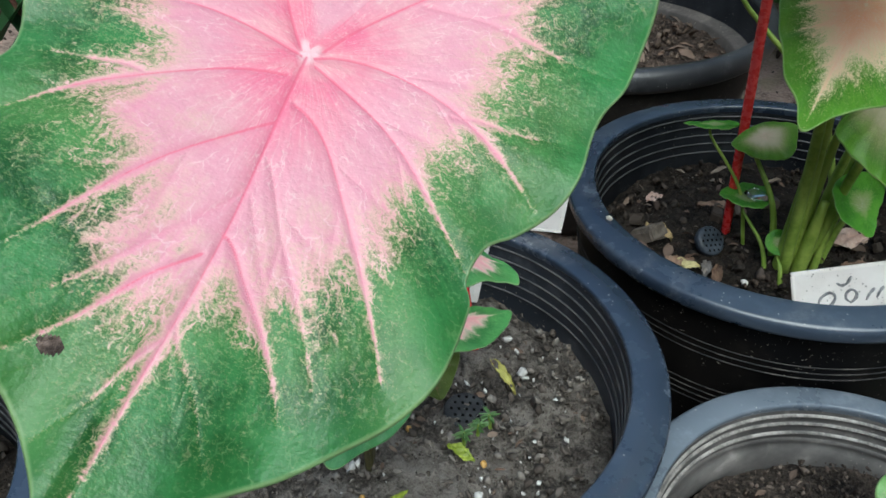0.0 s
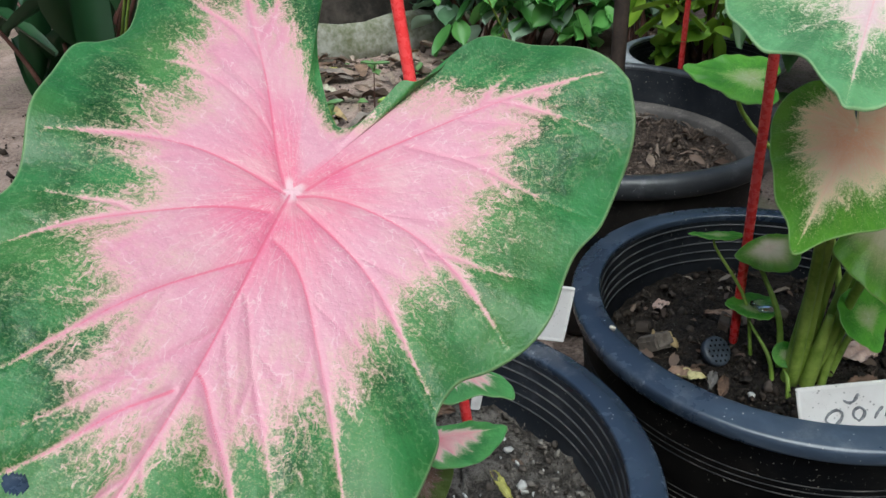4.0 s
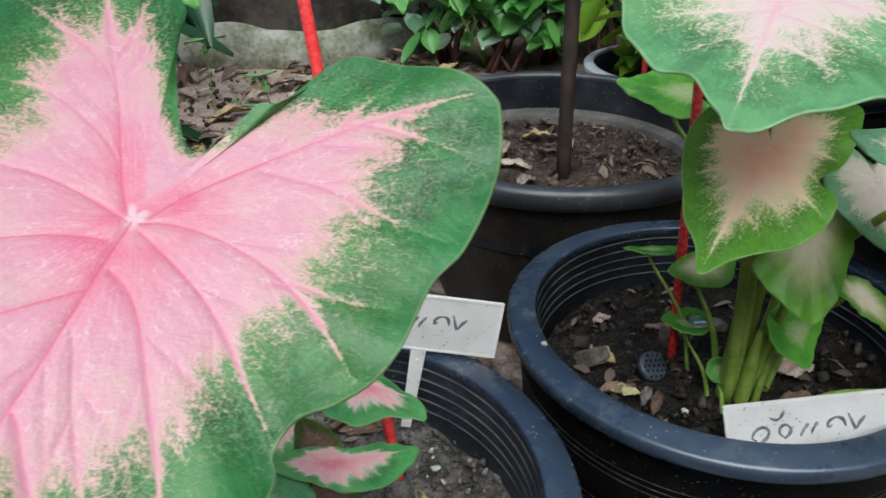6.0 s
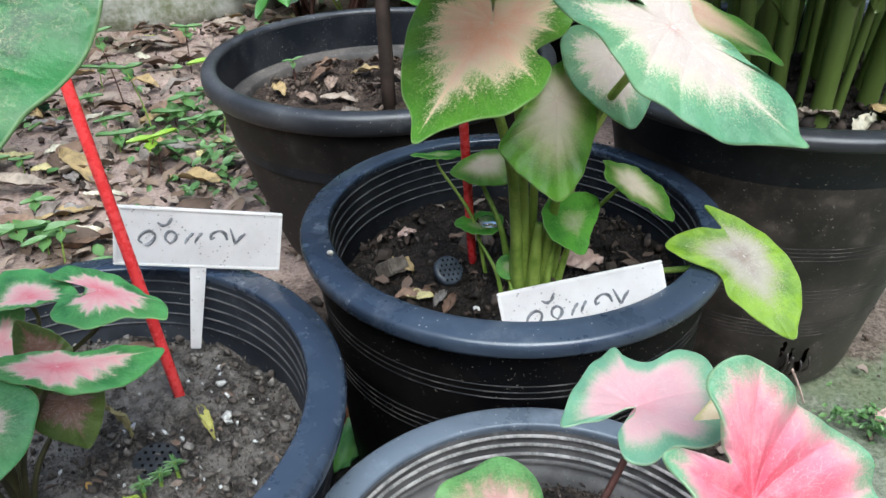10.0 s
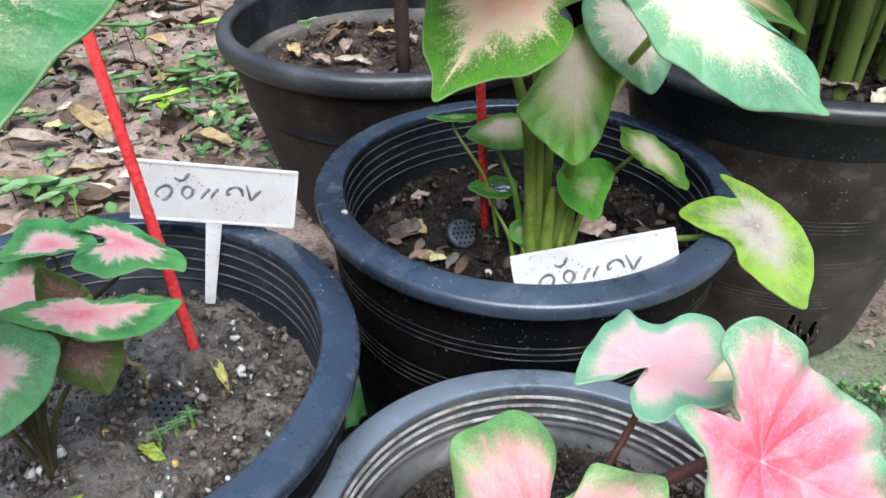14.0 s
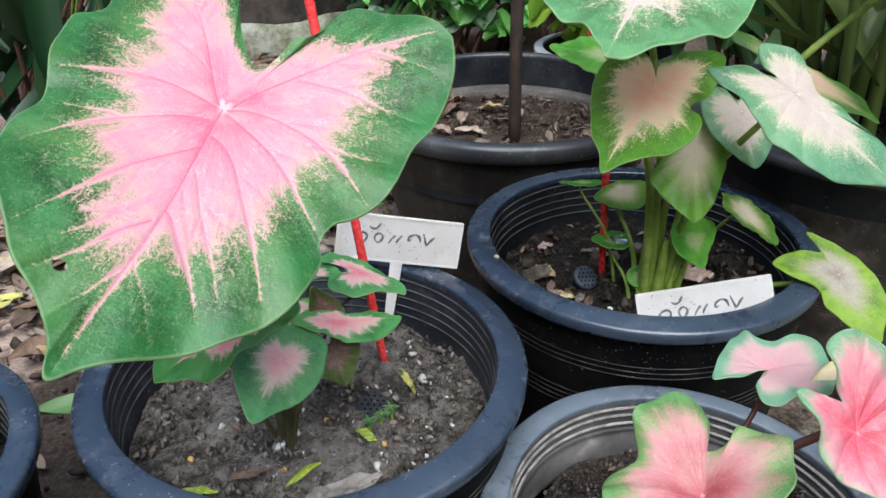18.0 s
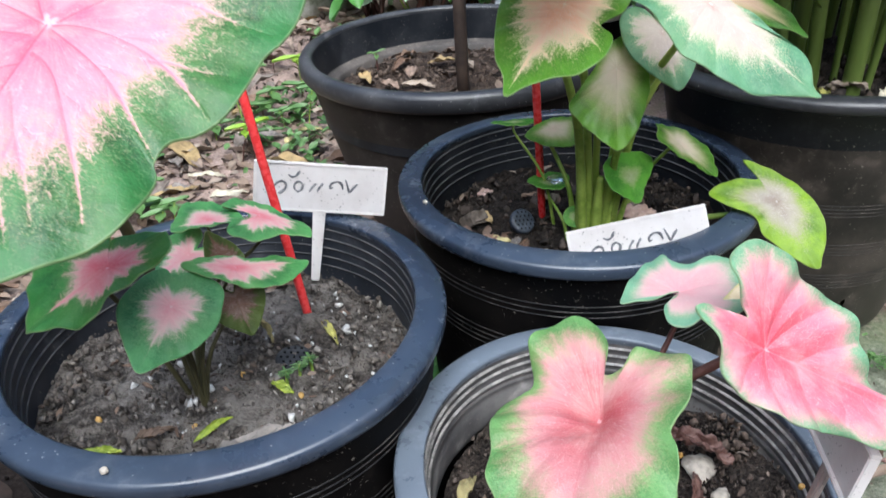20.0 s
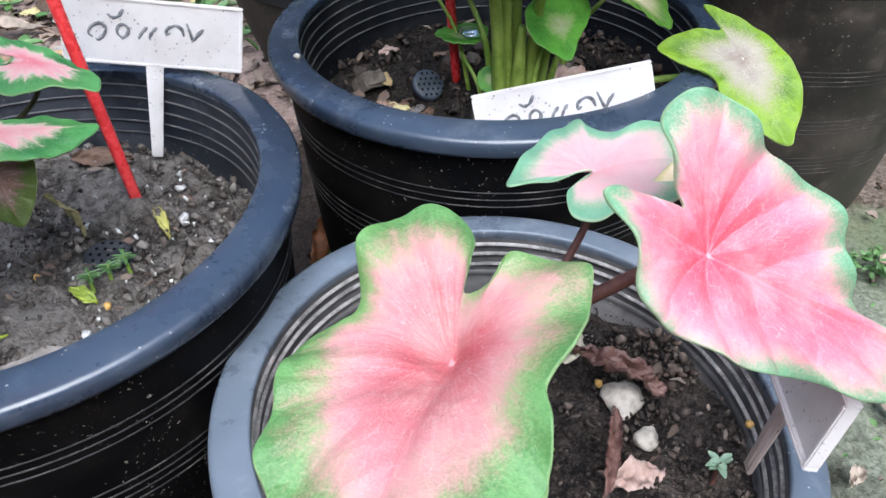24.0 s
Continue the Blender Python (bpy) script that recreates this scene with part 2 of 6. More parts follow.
def pot_mat(name, base, dust, amount, rough, spec=0.5):
    """Black nursery plastic: dusty film, mud splashes, pale specks."""
    n = Nodes(name)
    co = n.coords()
    film, blot, fine = n.noise(co, 14.0, 5, 0.65), n.noise(co, 55.0, 4, 0.6), n.noise(co, 420.0, 2)
    up = n.node("ShaderNodeSeparateXYZ", {0: n.node("ShaderNodeNewGeometry", out=1)}, out=2)
    f = n.m("ADD", n.m("MULTIPLY", n.step(film, 0.35, 0.75), amount), n.m("MULTIPLY", n.step(blot, 0.55, 0.75), amount * 0.7))
    f = n.m("ADD", f, n.m("MULTIPLY", n.m("MULTIPLY", n.step(up, 0.3, 1.0), n.step(n.noise(co, 230.0, 5, 0.7), 0.34, 0.68)), amount * 0.6), clamp=True)
    col = n.mix(f, base, dust)
    specks = n.m("MULTIPLY", n.step(n.noise(co, 380.0, 3, 0.7), 0.65, 0.69), n.step(n.noise(co, 24.0, 3), 0.42, 0.60))
    col = n.mix(n.m("MULTIPLY", specks, 0.75), col, (0.42, 0.38, 0.32))
    n.bump(n.m("ADD", n.m("MULTIPLY", fine, 0.4), blot), 0.12, 0.001)
    return n.done(col, n.step(film, 0.3, 0.7, rough - 0.07, rough + 0.14), spec)


PINK = dict(deep=(0.78, 0.155, 0.27), light=(0.73, 0.335, 0.42), cream=(0.70, 0.47, 0.36), vein_col=(0.74, 0.12, 0.22))
M_BIG = leaf_mat("caladium_pink", green_a=(0.009, 0.058, 0.009), green_b=(0.050, 0.212, 0.055), extent=0.545, feather=0.125, pull=0.36, grain=0.68, spread=0.12, speck=0.75, quilt=0.55, rough=0.33, star=1.35, glow=0.36, sheen=0.42, **PINK)
M_TOP = leaf_mat("caladium_blush", (0.80, 0.32, 0.38), (0.75, 0.56, 0.56), (0.72, 0.63, 0.47), (0.045, 0.15, 0.050), (0.155, 0.36, 0.155), 0.53, (0.80, 0.44, 0.46), glow=0.32, pull=0.32, speck=0.85, grain=0.75, quilt=0.6, spread=0.17, feather=0.17)
M_PEACH = leaf_mat("caladium_peach", (0.94, 0.44, 0.27), (0.94, 0.70, 0.50), (0.82, 0.71, 0.40), (0.045, 0.165, 0.010), (0.13, 0.33, 0.026), 0.54, (0.88, 0.50, 0.30), pull=0.24, glow=0.32, spread=0.17, ribbed=0.35, core=0.7, grain=0.75)
M_TAN = leaf_mat("caladium_tan", (0.78, 0.62, 0.50), (0.80, 0.71, 0.60), (0.54, 0.52, 0.25), (0.055, 0.17, 0.014), (0.14, 0.33, 0.032), 0.46, (0.56, 0.52, 0.32), speck=0.3, pull=0.04, feather=0.06, grain=0.22, glow=0.38, spread=0.3, ribbed=0.35)
M_COPPER = leaf_mat("caladium_copper", (0.56, 0.33, 0.24), (0.58, 0.39, 0.29), (0.46, 0.40, 0.20), (0.03, 0.11, 0.014), (0.10, 0.26, 0.035), 0.56, (0.5, 0.36, 0.26), speck=0.2, pull=0.03, feather=0.07, grain=0.4, glow=0.35, spread=0.22, ribbed=0.2)
M_WHITE = leaf_mat("caladium_white", (0.46, 0.28, 0.23), (0.55, 0.455, 0.40), (0.58, 0.53, 0.38), (0.050, 0.175, 0.085), (0.15, 0.34, 0.185), 0.56, (0.8, 0.72, 0.62), pull=0.18, glow=0.3, speck=0.3, spread=0.17, feather=0.11, grain=0.8, ribbed=0.2, core=0.12)
M_YELLOW = leaf_mat("caladium_fading", (0.28, 0.215, 0.17), (0.44, 0.395, 0.33), (0.37, 0.37, 0.17), (0.095, 0.21, 0.011), (0.27, 0.44, 0.026), 0.52, (0.54, 0.50, 0.38), speck=0.25, feather=0.07, spread=0.22, pull=0.0, ribbed=0.12, quilt=1.0, glow=0.35)
M_YOUNG = leaf_mat("caladium_young", (0.798, 0.137, 0.182), (0.844, 0.433, 0.433), (0.844, 0.661, 0.536), (0.040, 0.194, 0.051), (0.125, 0.388, 0.114), 0.46, (0.889, 0.376, 0.388), feather=0.12, pull=0.20, speck=0.2, spread=0.13, ribbed=0.4, grain=0.4, glow=0.2)
M_STAR = leaf_mat("caladium_star", (0.707, 0.097, 0.137), (0.775, 0.342, 0.353), (0.730, 0.547, 0.410), (0.018, 0.120, 0.025), (0.063, 0.251, 0.057), 0.46, (0.752, 0.228, 0.251), feather=0.14, pull=0.22, speck=0.3, spread=0.10, ribbed=0.5, grain=0.55, core=0.5, glow=0.2)
M_DUSK = leaf_mat("caladium_dusky", (0.798, 0.319, 0.342), (0.752, 0.479, 0.456), (0.638, 0.524, 0.433), (0.028, 0.154, 0.046), (0.103, 0.319, 0.114), 0.40, (0.638, 0.479, 0.433), speck=0.3, pull=0.12, grain=0.4, glow=0.2, ribbed=0.25, spread=0.16)
M_BROWN = leaf_mat("caladium_brown", (0.24, 0.12, 0.09), (0.20, 0.11, 0.08), (0.14, 0.10, 0.05), (0.05, 0.08, 0.02), (0.09, 0.13, 0.03), 0.55, (0.2, 0.11, 0.07), speck=0.1)
M_ROSE = leaf_mat("caladium_rose", (0.80, 0.080, 0.135), (0.76, 0.27, 0.345), (0.68, 0.43, 0.40), (0.08, 0.25, 0.12), (0.20, 0.43, 0.25), 0.80, (0.84, 0.40, 0.46), core=1.05, feather=0.08, spread=0.14, grain=0.45, speck=0.2, pull=0.10, glow=0.3, ribbed=0.32, quilt=1.0, rough=0.34)
M_FRONT = leaf_mat("caladium_salmon", (0.45, 0.058, 0.076), (0.66, 0.30, 0.31), (0.50, 0.34, 0.25), (0.030, 0.125, 0.022), (0.17, 0.36, 0.12), 0.70, (0.46, 0.12, 0.13), core=0.75, feather=0.15, spread=0.17, grain=0.25, speck=0.4, pull=0.10, glow=0.3, ribbed=0.4, quilt=1.0, rough=0.34)
M_PALE = leaf_mat("caladium_pale", (0.74, 0.33, 0.37), (0.68, 0.40, 0.42), (0.62, 0.48, 0.43), (0.11, 0.30, 0.18), (0.20, 0.40, 0.27), 0.70, (0.82, 0.42, 0.44), spread=0.14, grain=0.3, feather=0.08, speck=0.1, pull=0.05, glow=0.3, ribbed=0.4)
M_CREAM = leaf_mat("dried_leaf_edge", (0.72, 0.60, 0.34), (0.74, 0.64, 0.40), (0.70, 0.58, 0.32), (0.52, 0.46, 0.20), (0.62, 0.56, 0.28), 0.7, (0.7, 0.6, 0.36), speck=0.1, pull=0.02, ribbed=0.1, glow=0.3)
M_GREEN = leaf_mat("caladium_green", (0.42, 0.46, 0.22), (0.28, 0.42, 0.12), (0.26, 0.42, 0.10), (0.06, 0.23, 0.02), (0.14, 0.40, 0.04), 0.34, (0.22, 0.38, 0.09), speck=0.4, pull=0.06, feather=0.08, glow=0.35, ribbed=0.4)
M_POT = pot_mat("black_plastic", (0.0022, 0.0022, 0.0026), (0.034, 0.029, 0.025), 0.19, 0.5, 0.07)
M_INNER = pot_mat("dusty_plastic", (0.008, 0.0095, 0.013), (0.056, 0.058, 0.063), 0.38, 0.42, 0.25)
# lighter copy of the dusty lining: light on pot A's inner wall put into colour
M_INNERLIT = pot_mat("lit_dusty_plastic", (0.018, 0.022, 0.030), (0.12, 0.125, 0.14), 0.45, 0.40, 0.4)
M_POTD = pot_mat("scuffed_plastic", (0.016, 0.0135, 0.012), (0.15, 0.122, 0.102), 0.44, 0.42, 0.4)
M_PALEIN = pot_mat("chalky_plastic", (0.060, 0.058, 0.058), (0.28, 0.264, 0.25), 0.72, 0.45)
M_LEDGE = pot_mat("muddy_ledge", (0.030, 0.026, 0.023), (0.14, 0.12, 0.105), 0.6, 0.6)
M_RIDGEE = plain("dusty_ridge", (0.10, 0.095, 0.09), (0.36, 0.34, 0.32), 70.0, 0.6, 0.3)
M_RIDGE = plain("chalky_ridge", (0.014, 0.016, 0.020), (0.080, 0.079, 0.079), 40.0, 0.6, 0.3)
M_RIDGEP = plain("chalky_rim", (0.30, 0.31, 0.32), (0.55, 0.56, 0.57), 30.0, 0.5, 0.2)
M_SCUFF = plain("scuffed_ring", (0.022, 0.019, 0.017), (0.11, 0.095, 0.082), 45.0, 0.55, 0.2, spread=(0.45, 0.65))
M_RIDGED = plain("worn_ridge", (0.004, 0.004, 0.005), (0.075, 0.068, 0.062), 60.0, 0.6, 0.3, spread=(0.45, 0.7))


def rim_mat(name, base, worn, rough, spec):
    """Smooth slate-coloured plastic: faint cloudy wear, a thin dust film and scattered grit."""
    n = Nodes(name)
    co = n.coords()
    cloud, scuff, fine = n.noise(co, 9.0, 3, 0.5), n.noise(co, 60.0, 5, 0.65), n.noise(co, 700.0, 2)
    f = n.m("ADD", n.step(cloud, 0.3, 0.75, 0.05, 0.45), n.m("MULTIPLY", n.step(scuff, 0.50, 0.78), 0.30), clamp=True)
    col = n.mix(f, base, worn)
    dust = n.m("MULTIPLY", n.step(n.noise(co, 26.0, 5, 0.7), 0.50, 0.72), n.step(n.noise(co, 240.0, 4, 0.7), 0.36, 0.62, 0.25, 1.0))
    col = n.mix(n.m("MULTIPLY", dust, 0.55), col, n.mix(0.45, worn, (0.20, 0.20, 0.20)))
    grit = n.m("MULTIPLY", n.step(n.node("ShaderNodeTexVoronoi", {"Vector": co, "Scale": 190.0}), 0.07, 0.12, 1.0, 0.0), n.step(n.noise(co, 30.0, 3), 0.47, 0.56))
    col = n.mix(n.m("MULTIPLY", grit, 0.8), col, (0.46, 0.45, 0.42))
    n.bump(n.m("ADD", n.m("MULTIPLY", scuff, 0.5), n.m("ADD", n.m("MULTIPLY", fine, 0.15), grit)), 0.10, 0.001)
    return n.done(col, n.step(n.m("ADD", n.m("MULTIPLY", cloud, 0.6), n.m("MULTIPLY", scuff, 0.4)), 0.35, 0.65, rough - 0.05, rough + 0.12), spec)


# bluish tones hold reflected sky as colour, over dark plastic and its wear
M_RIM = rim_mat("sky_slate_plastic", (0.014, 0.022, 0.040), (0.076, 0.102, 0.146), 0.24, 0.65)
M_RIMD = rim_mat("dark_plastic", (0.020, 0.021, 0.025), (0.098, 0.099, 0.104), 0.36, 0.5)
M_RIME = rim_mat("chalky_slate_plastic", (0.080, 0.100, 0.130), (0.27, 0.31, 0.365), 0.28, 0.55)
M_POTC = pot_mat("dull_plastic", (0.014, 0.012, 0.011), (0.11, 0.092, 0.080), 0.38, 0.55, 0.3)


def soil_mat(name, dark, mid, pale, bits):
    """Crumbly soil: clods, grains and scattered pale bits."""
    n = Nodes(name)
    co = n.place()
    clod, grain, dust = n.noise(co, 38.0, 5, 0.7), n.noise(co, 330.0, 4, 0.75), n.noise(co, 1200.0, 2)
    cell = n.node("ShaderNodeTexVoronoi", {"Vector": co, "Scale": 420.0})
    f = n.m("ADD", n.m("MULTIPLY", clod, 0.45), n.m("ADD", n.m("MULTIPLY", grain, 0.4), n.m("MULTIPLY", dust, 0.15)))
    col = n.mix(n.step(f, 0.41, 0.58), dark, mid)
    col = n.mix(n.step(clod, 0.55, 0.75, 0.0, 0.7), col, pale)
    col = n.mix(n.m("MULTIPLY", n.step(cell, 0.14, 0.24, 1.0, 0.0), n.step(n.noise(co, 90.0, 2), 0.55, 0.64)), col, bits)
    n.bump(n.m("ADD", n.m("MULTIPLY", clod, 1.2), n.m("ADD", grain, n.m("MULTIPLY", cell, -0.5))), 1.0, 0.008)
    return n.done(col, 0.9, 0.2)


M_SOIL = soil_mat("dark_soil", (0.010, 0.008, 0.007), (0.055, 0.042, 0.033), (0.085, 0.066, 0.052), (0.25, 0.22, 0.19))
M_WETS = soil_mat("wet_soil", (0.008, 0.006, 0.006), (0.092, 0.073, 0.060), (0.20, 0.155, 0.125), (0.30, 0.26, 0.22))
M_SOILB = soil_mat("brown_soil", (0.030, 0.021, 0.016), (0.13, 0.092, 0.070), (0.22, 0.16, 0.125), (0.34, 0.29, 0.24))
def crust_mat(name):
    """Grey potting soil with a dried crust: pale ashy skin, moist dark patches, near-black lows between clods, loose
    grit.
    """
    n = Nodes(name)
    co = n.place()
    wide, clod, grain, dust = n.noise(co, 16.0, 4, 0.6), n.noise(co, 75.0, 5, 0.7), n.noise(co, 360.0, 4, 0.75), n.noise(co, 1300.0, 2)
    tone_mask = n.step(n.m("ADD", n.m("MULTIPLY", wide, 0.7), n.m("MULTIPLY", clod, 0.3)), 0.42, 0.60)
    dark = n.mix(n.step(grain, 0.38, 0.62), (0.045, 0.038, 0.033), (0.135, 0.115, 0.098))
    pale = n.mix(n.step(n.m("ADD", n.m("MULTIPLY", grain, 0.6), n.m("MULTIPLY", dust, 0.4)), 0.40, 0.60), (0.165, 0.141, 0.120), (0.32, 0.288, 0.253))
    col = n.mix(n.step(clod, 0.46, 0.60, 0.0, 0.8), n.mix(tone_mask, dark, pale), n.mix(tone_mask, pale, (0.34, 0.305, 0.27)))
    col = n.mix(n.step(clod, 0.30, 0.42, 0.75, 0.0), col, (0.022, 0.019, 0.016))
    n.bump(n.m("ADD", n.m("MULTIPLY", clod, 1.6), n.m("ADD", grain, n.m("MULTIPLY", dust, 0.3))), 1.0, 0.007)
    return n.done(col, 0.9, 0.2)


M_SOILG = crust_mat("ashy_soil")
M_CRUMB = islands("soil_crumbs", [(0.0276, 0.023, 0.0193), (0.092, 0.0782, 0.0662), (0.2024, 0.1794, 0.1564), (0.0506, 0.0414, 0.034), (0.1564, 0.1334, 0.115), (0.276, 0.253, 0.2254), (0.1104, 0.092, 0.0773), (0.0644, 0.0534, 0.0451)])
M_PERL = islands("perlite", [(0.72, 0.71, 0.68), (0.60, 0.58, 0.54), (0.80, 0.80, 0.78)], 0.8, 200.0)
M_WETC = islands("wet_crumbs", [(0.014, 0.011, 0.010), (0.060, 0.046, 0.037), (0.028, 0.022, 0.018), (0.12, 0.092, 0.073), (0.040, 0.030, 0.025), (0.22, 0.175, 0.145), (0.020, 0.016, 0.014)], 0.7)
M_BARK = islands("bark_chips", [(0.010, 0.008, 0.007), (0.034, 0.024, 0.018), (0.062, 0.045, 0.034), (0.023, 0.019, 0.016), (0.016, 0.013, 0.010), (0.11, 0.085, 0.070)])
M_BARKB = islands("brown_crumbs", [(0.05, 0.034, 0.025), (0.11, 0.078, 0.058), (0.17, 0.125, 0.095), (0.075, 0.055, 0.042), (0.22, 0.17, 0.135)])
M_STONE = varied("pale_stone", [(0.62, 0.60, 0.56), (0.55, 0.50, 0.42), (0.70, 0.69, 0.66)], 0.75, 120.0)
M_RED = plain("red_plastic", (0.72, 0.040, 0.042), (0.80, 0.070, 0.070), 25.0, 0.28, 0.03, 0.6)


def sign_mat(name, white, dull, dirt):
    """White label plastic, greyed by weather, with dark splashes of soil."""
    n = Nodes(name)
    co = n.coords()
    spot = n.node("ShaderNodeTexVoronoi", {"Vector": co, "Scale": 300.0})
    f = n.m("MULTIPLY", n.step(spot, 0.13, 0.24, 1.0, 0.0), n.step(n.noise(co, 80.0, 4), 0.50, 0.58))
    f = n.m("MAXIMUM", f, n.m("MULTIPLY", n.step(n.noise(co, 520.0, 3, 0.7), 0.64, 0.70), n.step(n.noise(co, 30.0, 2), 0.46, 0.6, 0.0, 0.8)))
    c = n.mix(n.m("MULTIPLY", f, dirt), n.mix(n.step(n.noise(co, 45.0, 4), 0.35, 0.75), white, dull), (0.06, 0.05, 0.045))
    n.done(c, 0.45, 0.45)
    n.put(n.node("ShaderNodeMixShader", {0: 0.34, 1: n.bsdf.outputs[0], 2: n.node("ShaderNodeBsdfTranslucent", {"Color": (0.93, 0.88, 0.86)})}), n.out.inputs[0])
    return n.mat


M_SIGN = sign_mat("label_plastic", (0.92, 0.90, 0.88), (0.80, 0.77, 0.74), 0.6)
M_PLATE = sign_mat("label_face", (0.82, 0.80, 0.79), (0.70, 0.67, 0.655), 0.95)
M_INK = plain("faded_ink", (0.07, 0.07, 0.08), (0.30, 0.30, 0.31), 300.0, 0.7, 0.1)
M_STAKE = plain("dark_stake", (0.020, 0.013, 0.010), (0.06, 0.04, 0.03), 30.0, 0.7, 0.6)
M_STEMG = plain("petiole_green", (0.15, 0.24, 0.03), (0.34, 0.44, 0.09), 25.0, 0.45, 0.2)
M_STEMD = plain("petiole_olive", (0.045, 0.040, 0.018), (0.11, 0.10, 0.045), 30.0, 0.5, 0.3)
M_STEMB = plain("petiole_brown", (0.055, 0.022, 0.018), (0.13, 0.06, 0.045), 40.0, 0.5, 0.3)
M_DEAD = varied("dead_leaf", [(0.248, 0.158, 0.108), (0.314, 0.24, 0.188), (0.149, 0.09, 0.06), (0.38, 0.308, 0.242), (0.223, 0.184, 0.155), (0.182, 0.113, 0.074), (0.397, 0.285, 0.135), (0.273, 0.195, 0.149), (0.107, 0.071, 0.05)], 0.65, 70.0)
M_LITTER = islands("leaf_scraps", [(0.148, 0.098, 0.067), (0.297, 0.222, 0.169), (0.238, 0.168, 0.121), (0.37, 0.296, 0.236), (0.267, 0.216, 0.181)])
M_STRAW = varied("dry_straw_leaf", [(0.52, 0.45, 0.22), (0.55, 0.50, 0.38), (0.45, 0.42, 0.12)], 0.6, 60.0)
M_CAP = plain("drain_cap", (0.020, 0.025, 0.034), (0.062, 0.073, 0.092), 50.0, 0.4, 0.3)
M_CAPD = plain("muddy_cap", (0.010, 0.011, 0.013), (0.040, 0.041, 0.043), 90.0, 0.6, 0.5)
M_HOLE = plain("hole_dark", (0.002, 0.002, 0.002), (0.006, 0.005, 0.005), 50.0, 0.9, 0.1, 0.1)
M_WEED = blade_mat("weed_green", (0.045, 0.12, 0.03), (0.17, 0.30, 0.10))
M_LIME = blade_mat("lime_green", (0.12, 0.28, 0.02), (0.36, 0.52, 0.05))
M_DARKG = blade_mat("dark_foliage", (0.008, 0.030, 0.010), (0.022, 0.070, 0.022), 0.40, 0.1)
M_IVY = blade_mat("variegated_ivy", (0.050, 0.18, 0.045), (0.48, 0.60, 0.48), 0.4, 0.25)
M_LEAFG = blade_mat("leaf_green", (0.040, 0.16, 0.028), (0.17, 0.40, 0.095), 0.4, 0.25)
M_CANE = blade_mat("cane_green", (0.038, 0.066, 0.012), (0.185, 0.255, 0.058), 0.4, 0.15, 9.0)
M_CONC = plain("weathered_concrete", (0.014, 0.012, 0.010), (0.075, 0.062, 0.052), 7.0, 0.9, 0.5, 0.2, dist=0.006)
M_LIMEW = plain("lime_render", (0.10, 0.105, 0.050), (0.34, 0.33, 0.29), 9.0, 0.9, 0.6, 0.2, dist=0.006)
M_YBALL = plain("fertiliser_grain", (0.42, 0.24, 0.06), (0.56, 0.36, 0.12), 60.0, 0.5, 0.1)


# ---- mesh helpers ----
def mesh_ob(name, verts, faces, mat, parent=None, label="", smooth=True):
    me = bpy.data.meshes.new(name)
    me.from_pydata([tuple(v) for v in verts], [], [tuple(f) for f in faces])
    me.materials.append(mat)
    me.polygons.foreach_set("use_smooth", [smooth] * len(me.polygons))
    ob = new(name, me)
    if parent is not None:
        ob.parent = parent
    if label:
        ob["label"] = label
    return ob


def part(name, bm, mat, parent, label="", smooth=False):
    me = bpy.data.meshes.new(name)
    bm.to_mesh(me)
    bm.free()
    me.materials.append(mat)
    me.polygons.foreach_set("use_smooth", [smooth] * len(me.polygons))
    ob = new(name, me)
    ob.parent = parent
    if label:
        ob["label"] = label
    return ob


def thing(name, at, label, category, group="", kind="", turn=None):
    ob = new(name)
    ob.empty_display_size = 0.02
    ob.matrix_basis = Matrix.Translation(at) if turn is None else Matrix.Translation(at) @ turn
    return tagged(ob, label, category, group, kind)


def lathe(profile, segs=96, wobble=0.0, seed=0):
    """Turn a profile of (radius, height) round the z axis."""
    a = np.linspace(0, 2 * np.pi, segs, endpoint=False)
    rng = np.random.RandomState(seed)
    w = 1 + wobble * (np.sin(2 * a + rng.rand() * 6) + 0.5 * np.sin(3 * a + rng.rand() * 6))
    verts, faces = [], []
    for r, z in profile:
        verts += [(r * k * math.cos(t), r * k * math.sin(t), z) for t, k in zip(a, w)]
    for j in range(len(profile) - 1):
        for i in range(segs):
            k = (i + 1) % segs
            faces.append((j * segs + i, j * segs + k, (j + 1) * segs + k, (j + 1) * segs + i))
    return verts, faces


def smooth_line(points, steps=8):
    """Catmull-Rom through the points."""
    p = [Vector(q) for q in points]
    p = [2 * p[0] - p[1], *p, 2 * p[-1] - p[-2]]
    out = []
    for i in range(1, len(p) - 2):
        for s in range(steps):
            t = s / steps
            out.append(0.5 * (2 * p[i] + (p[i + 1] - p[i - 1]) * t + (2 * p[i - 1] - 5 * p[i] + 4 * p[i + 1] - p[i + 2]) * t * t + (3 * p[i] - p[i - 1] - 3 * p[i + 1] + p[i + 2]) * t ** 3))
    out.append(p[-2])
    return out


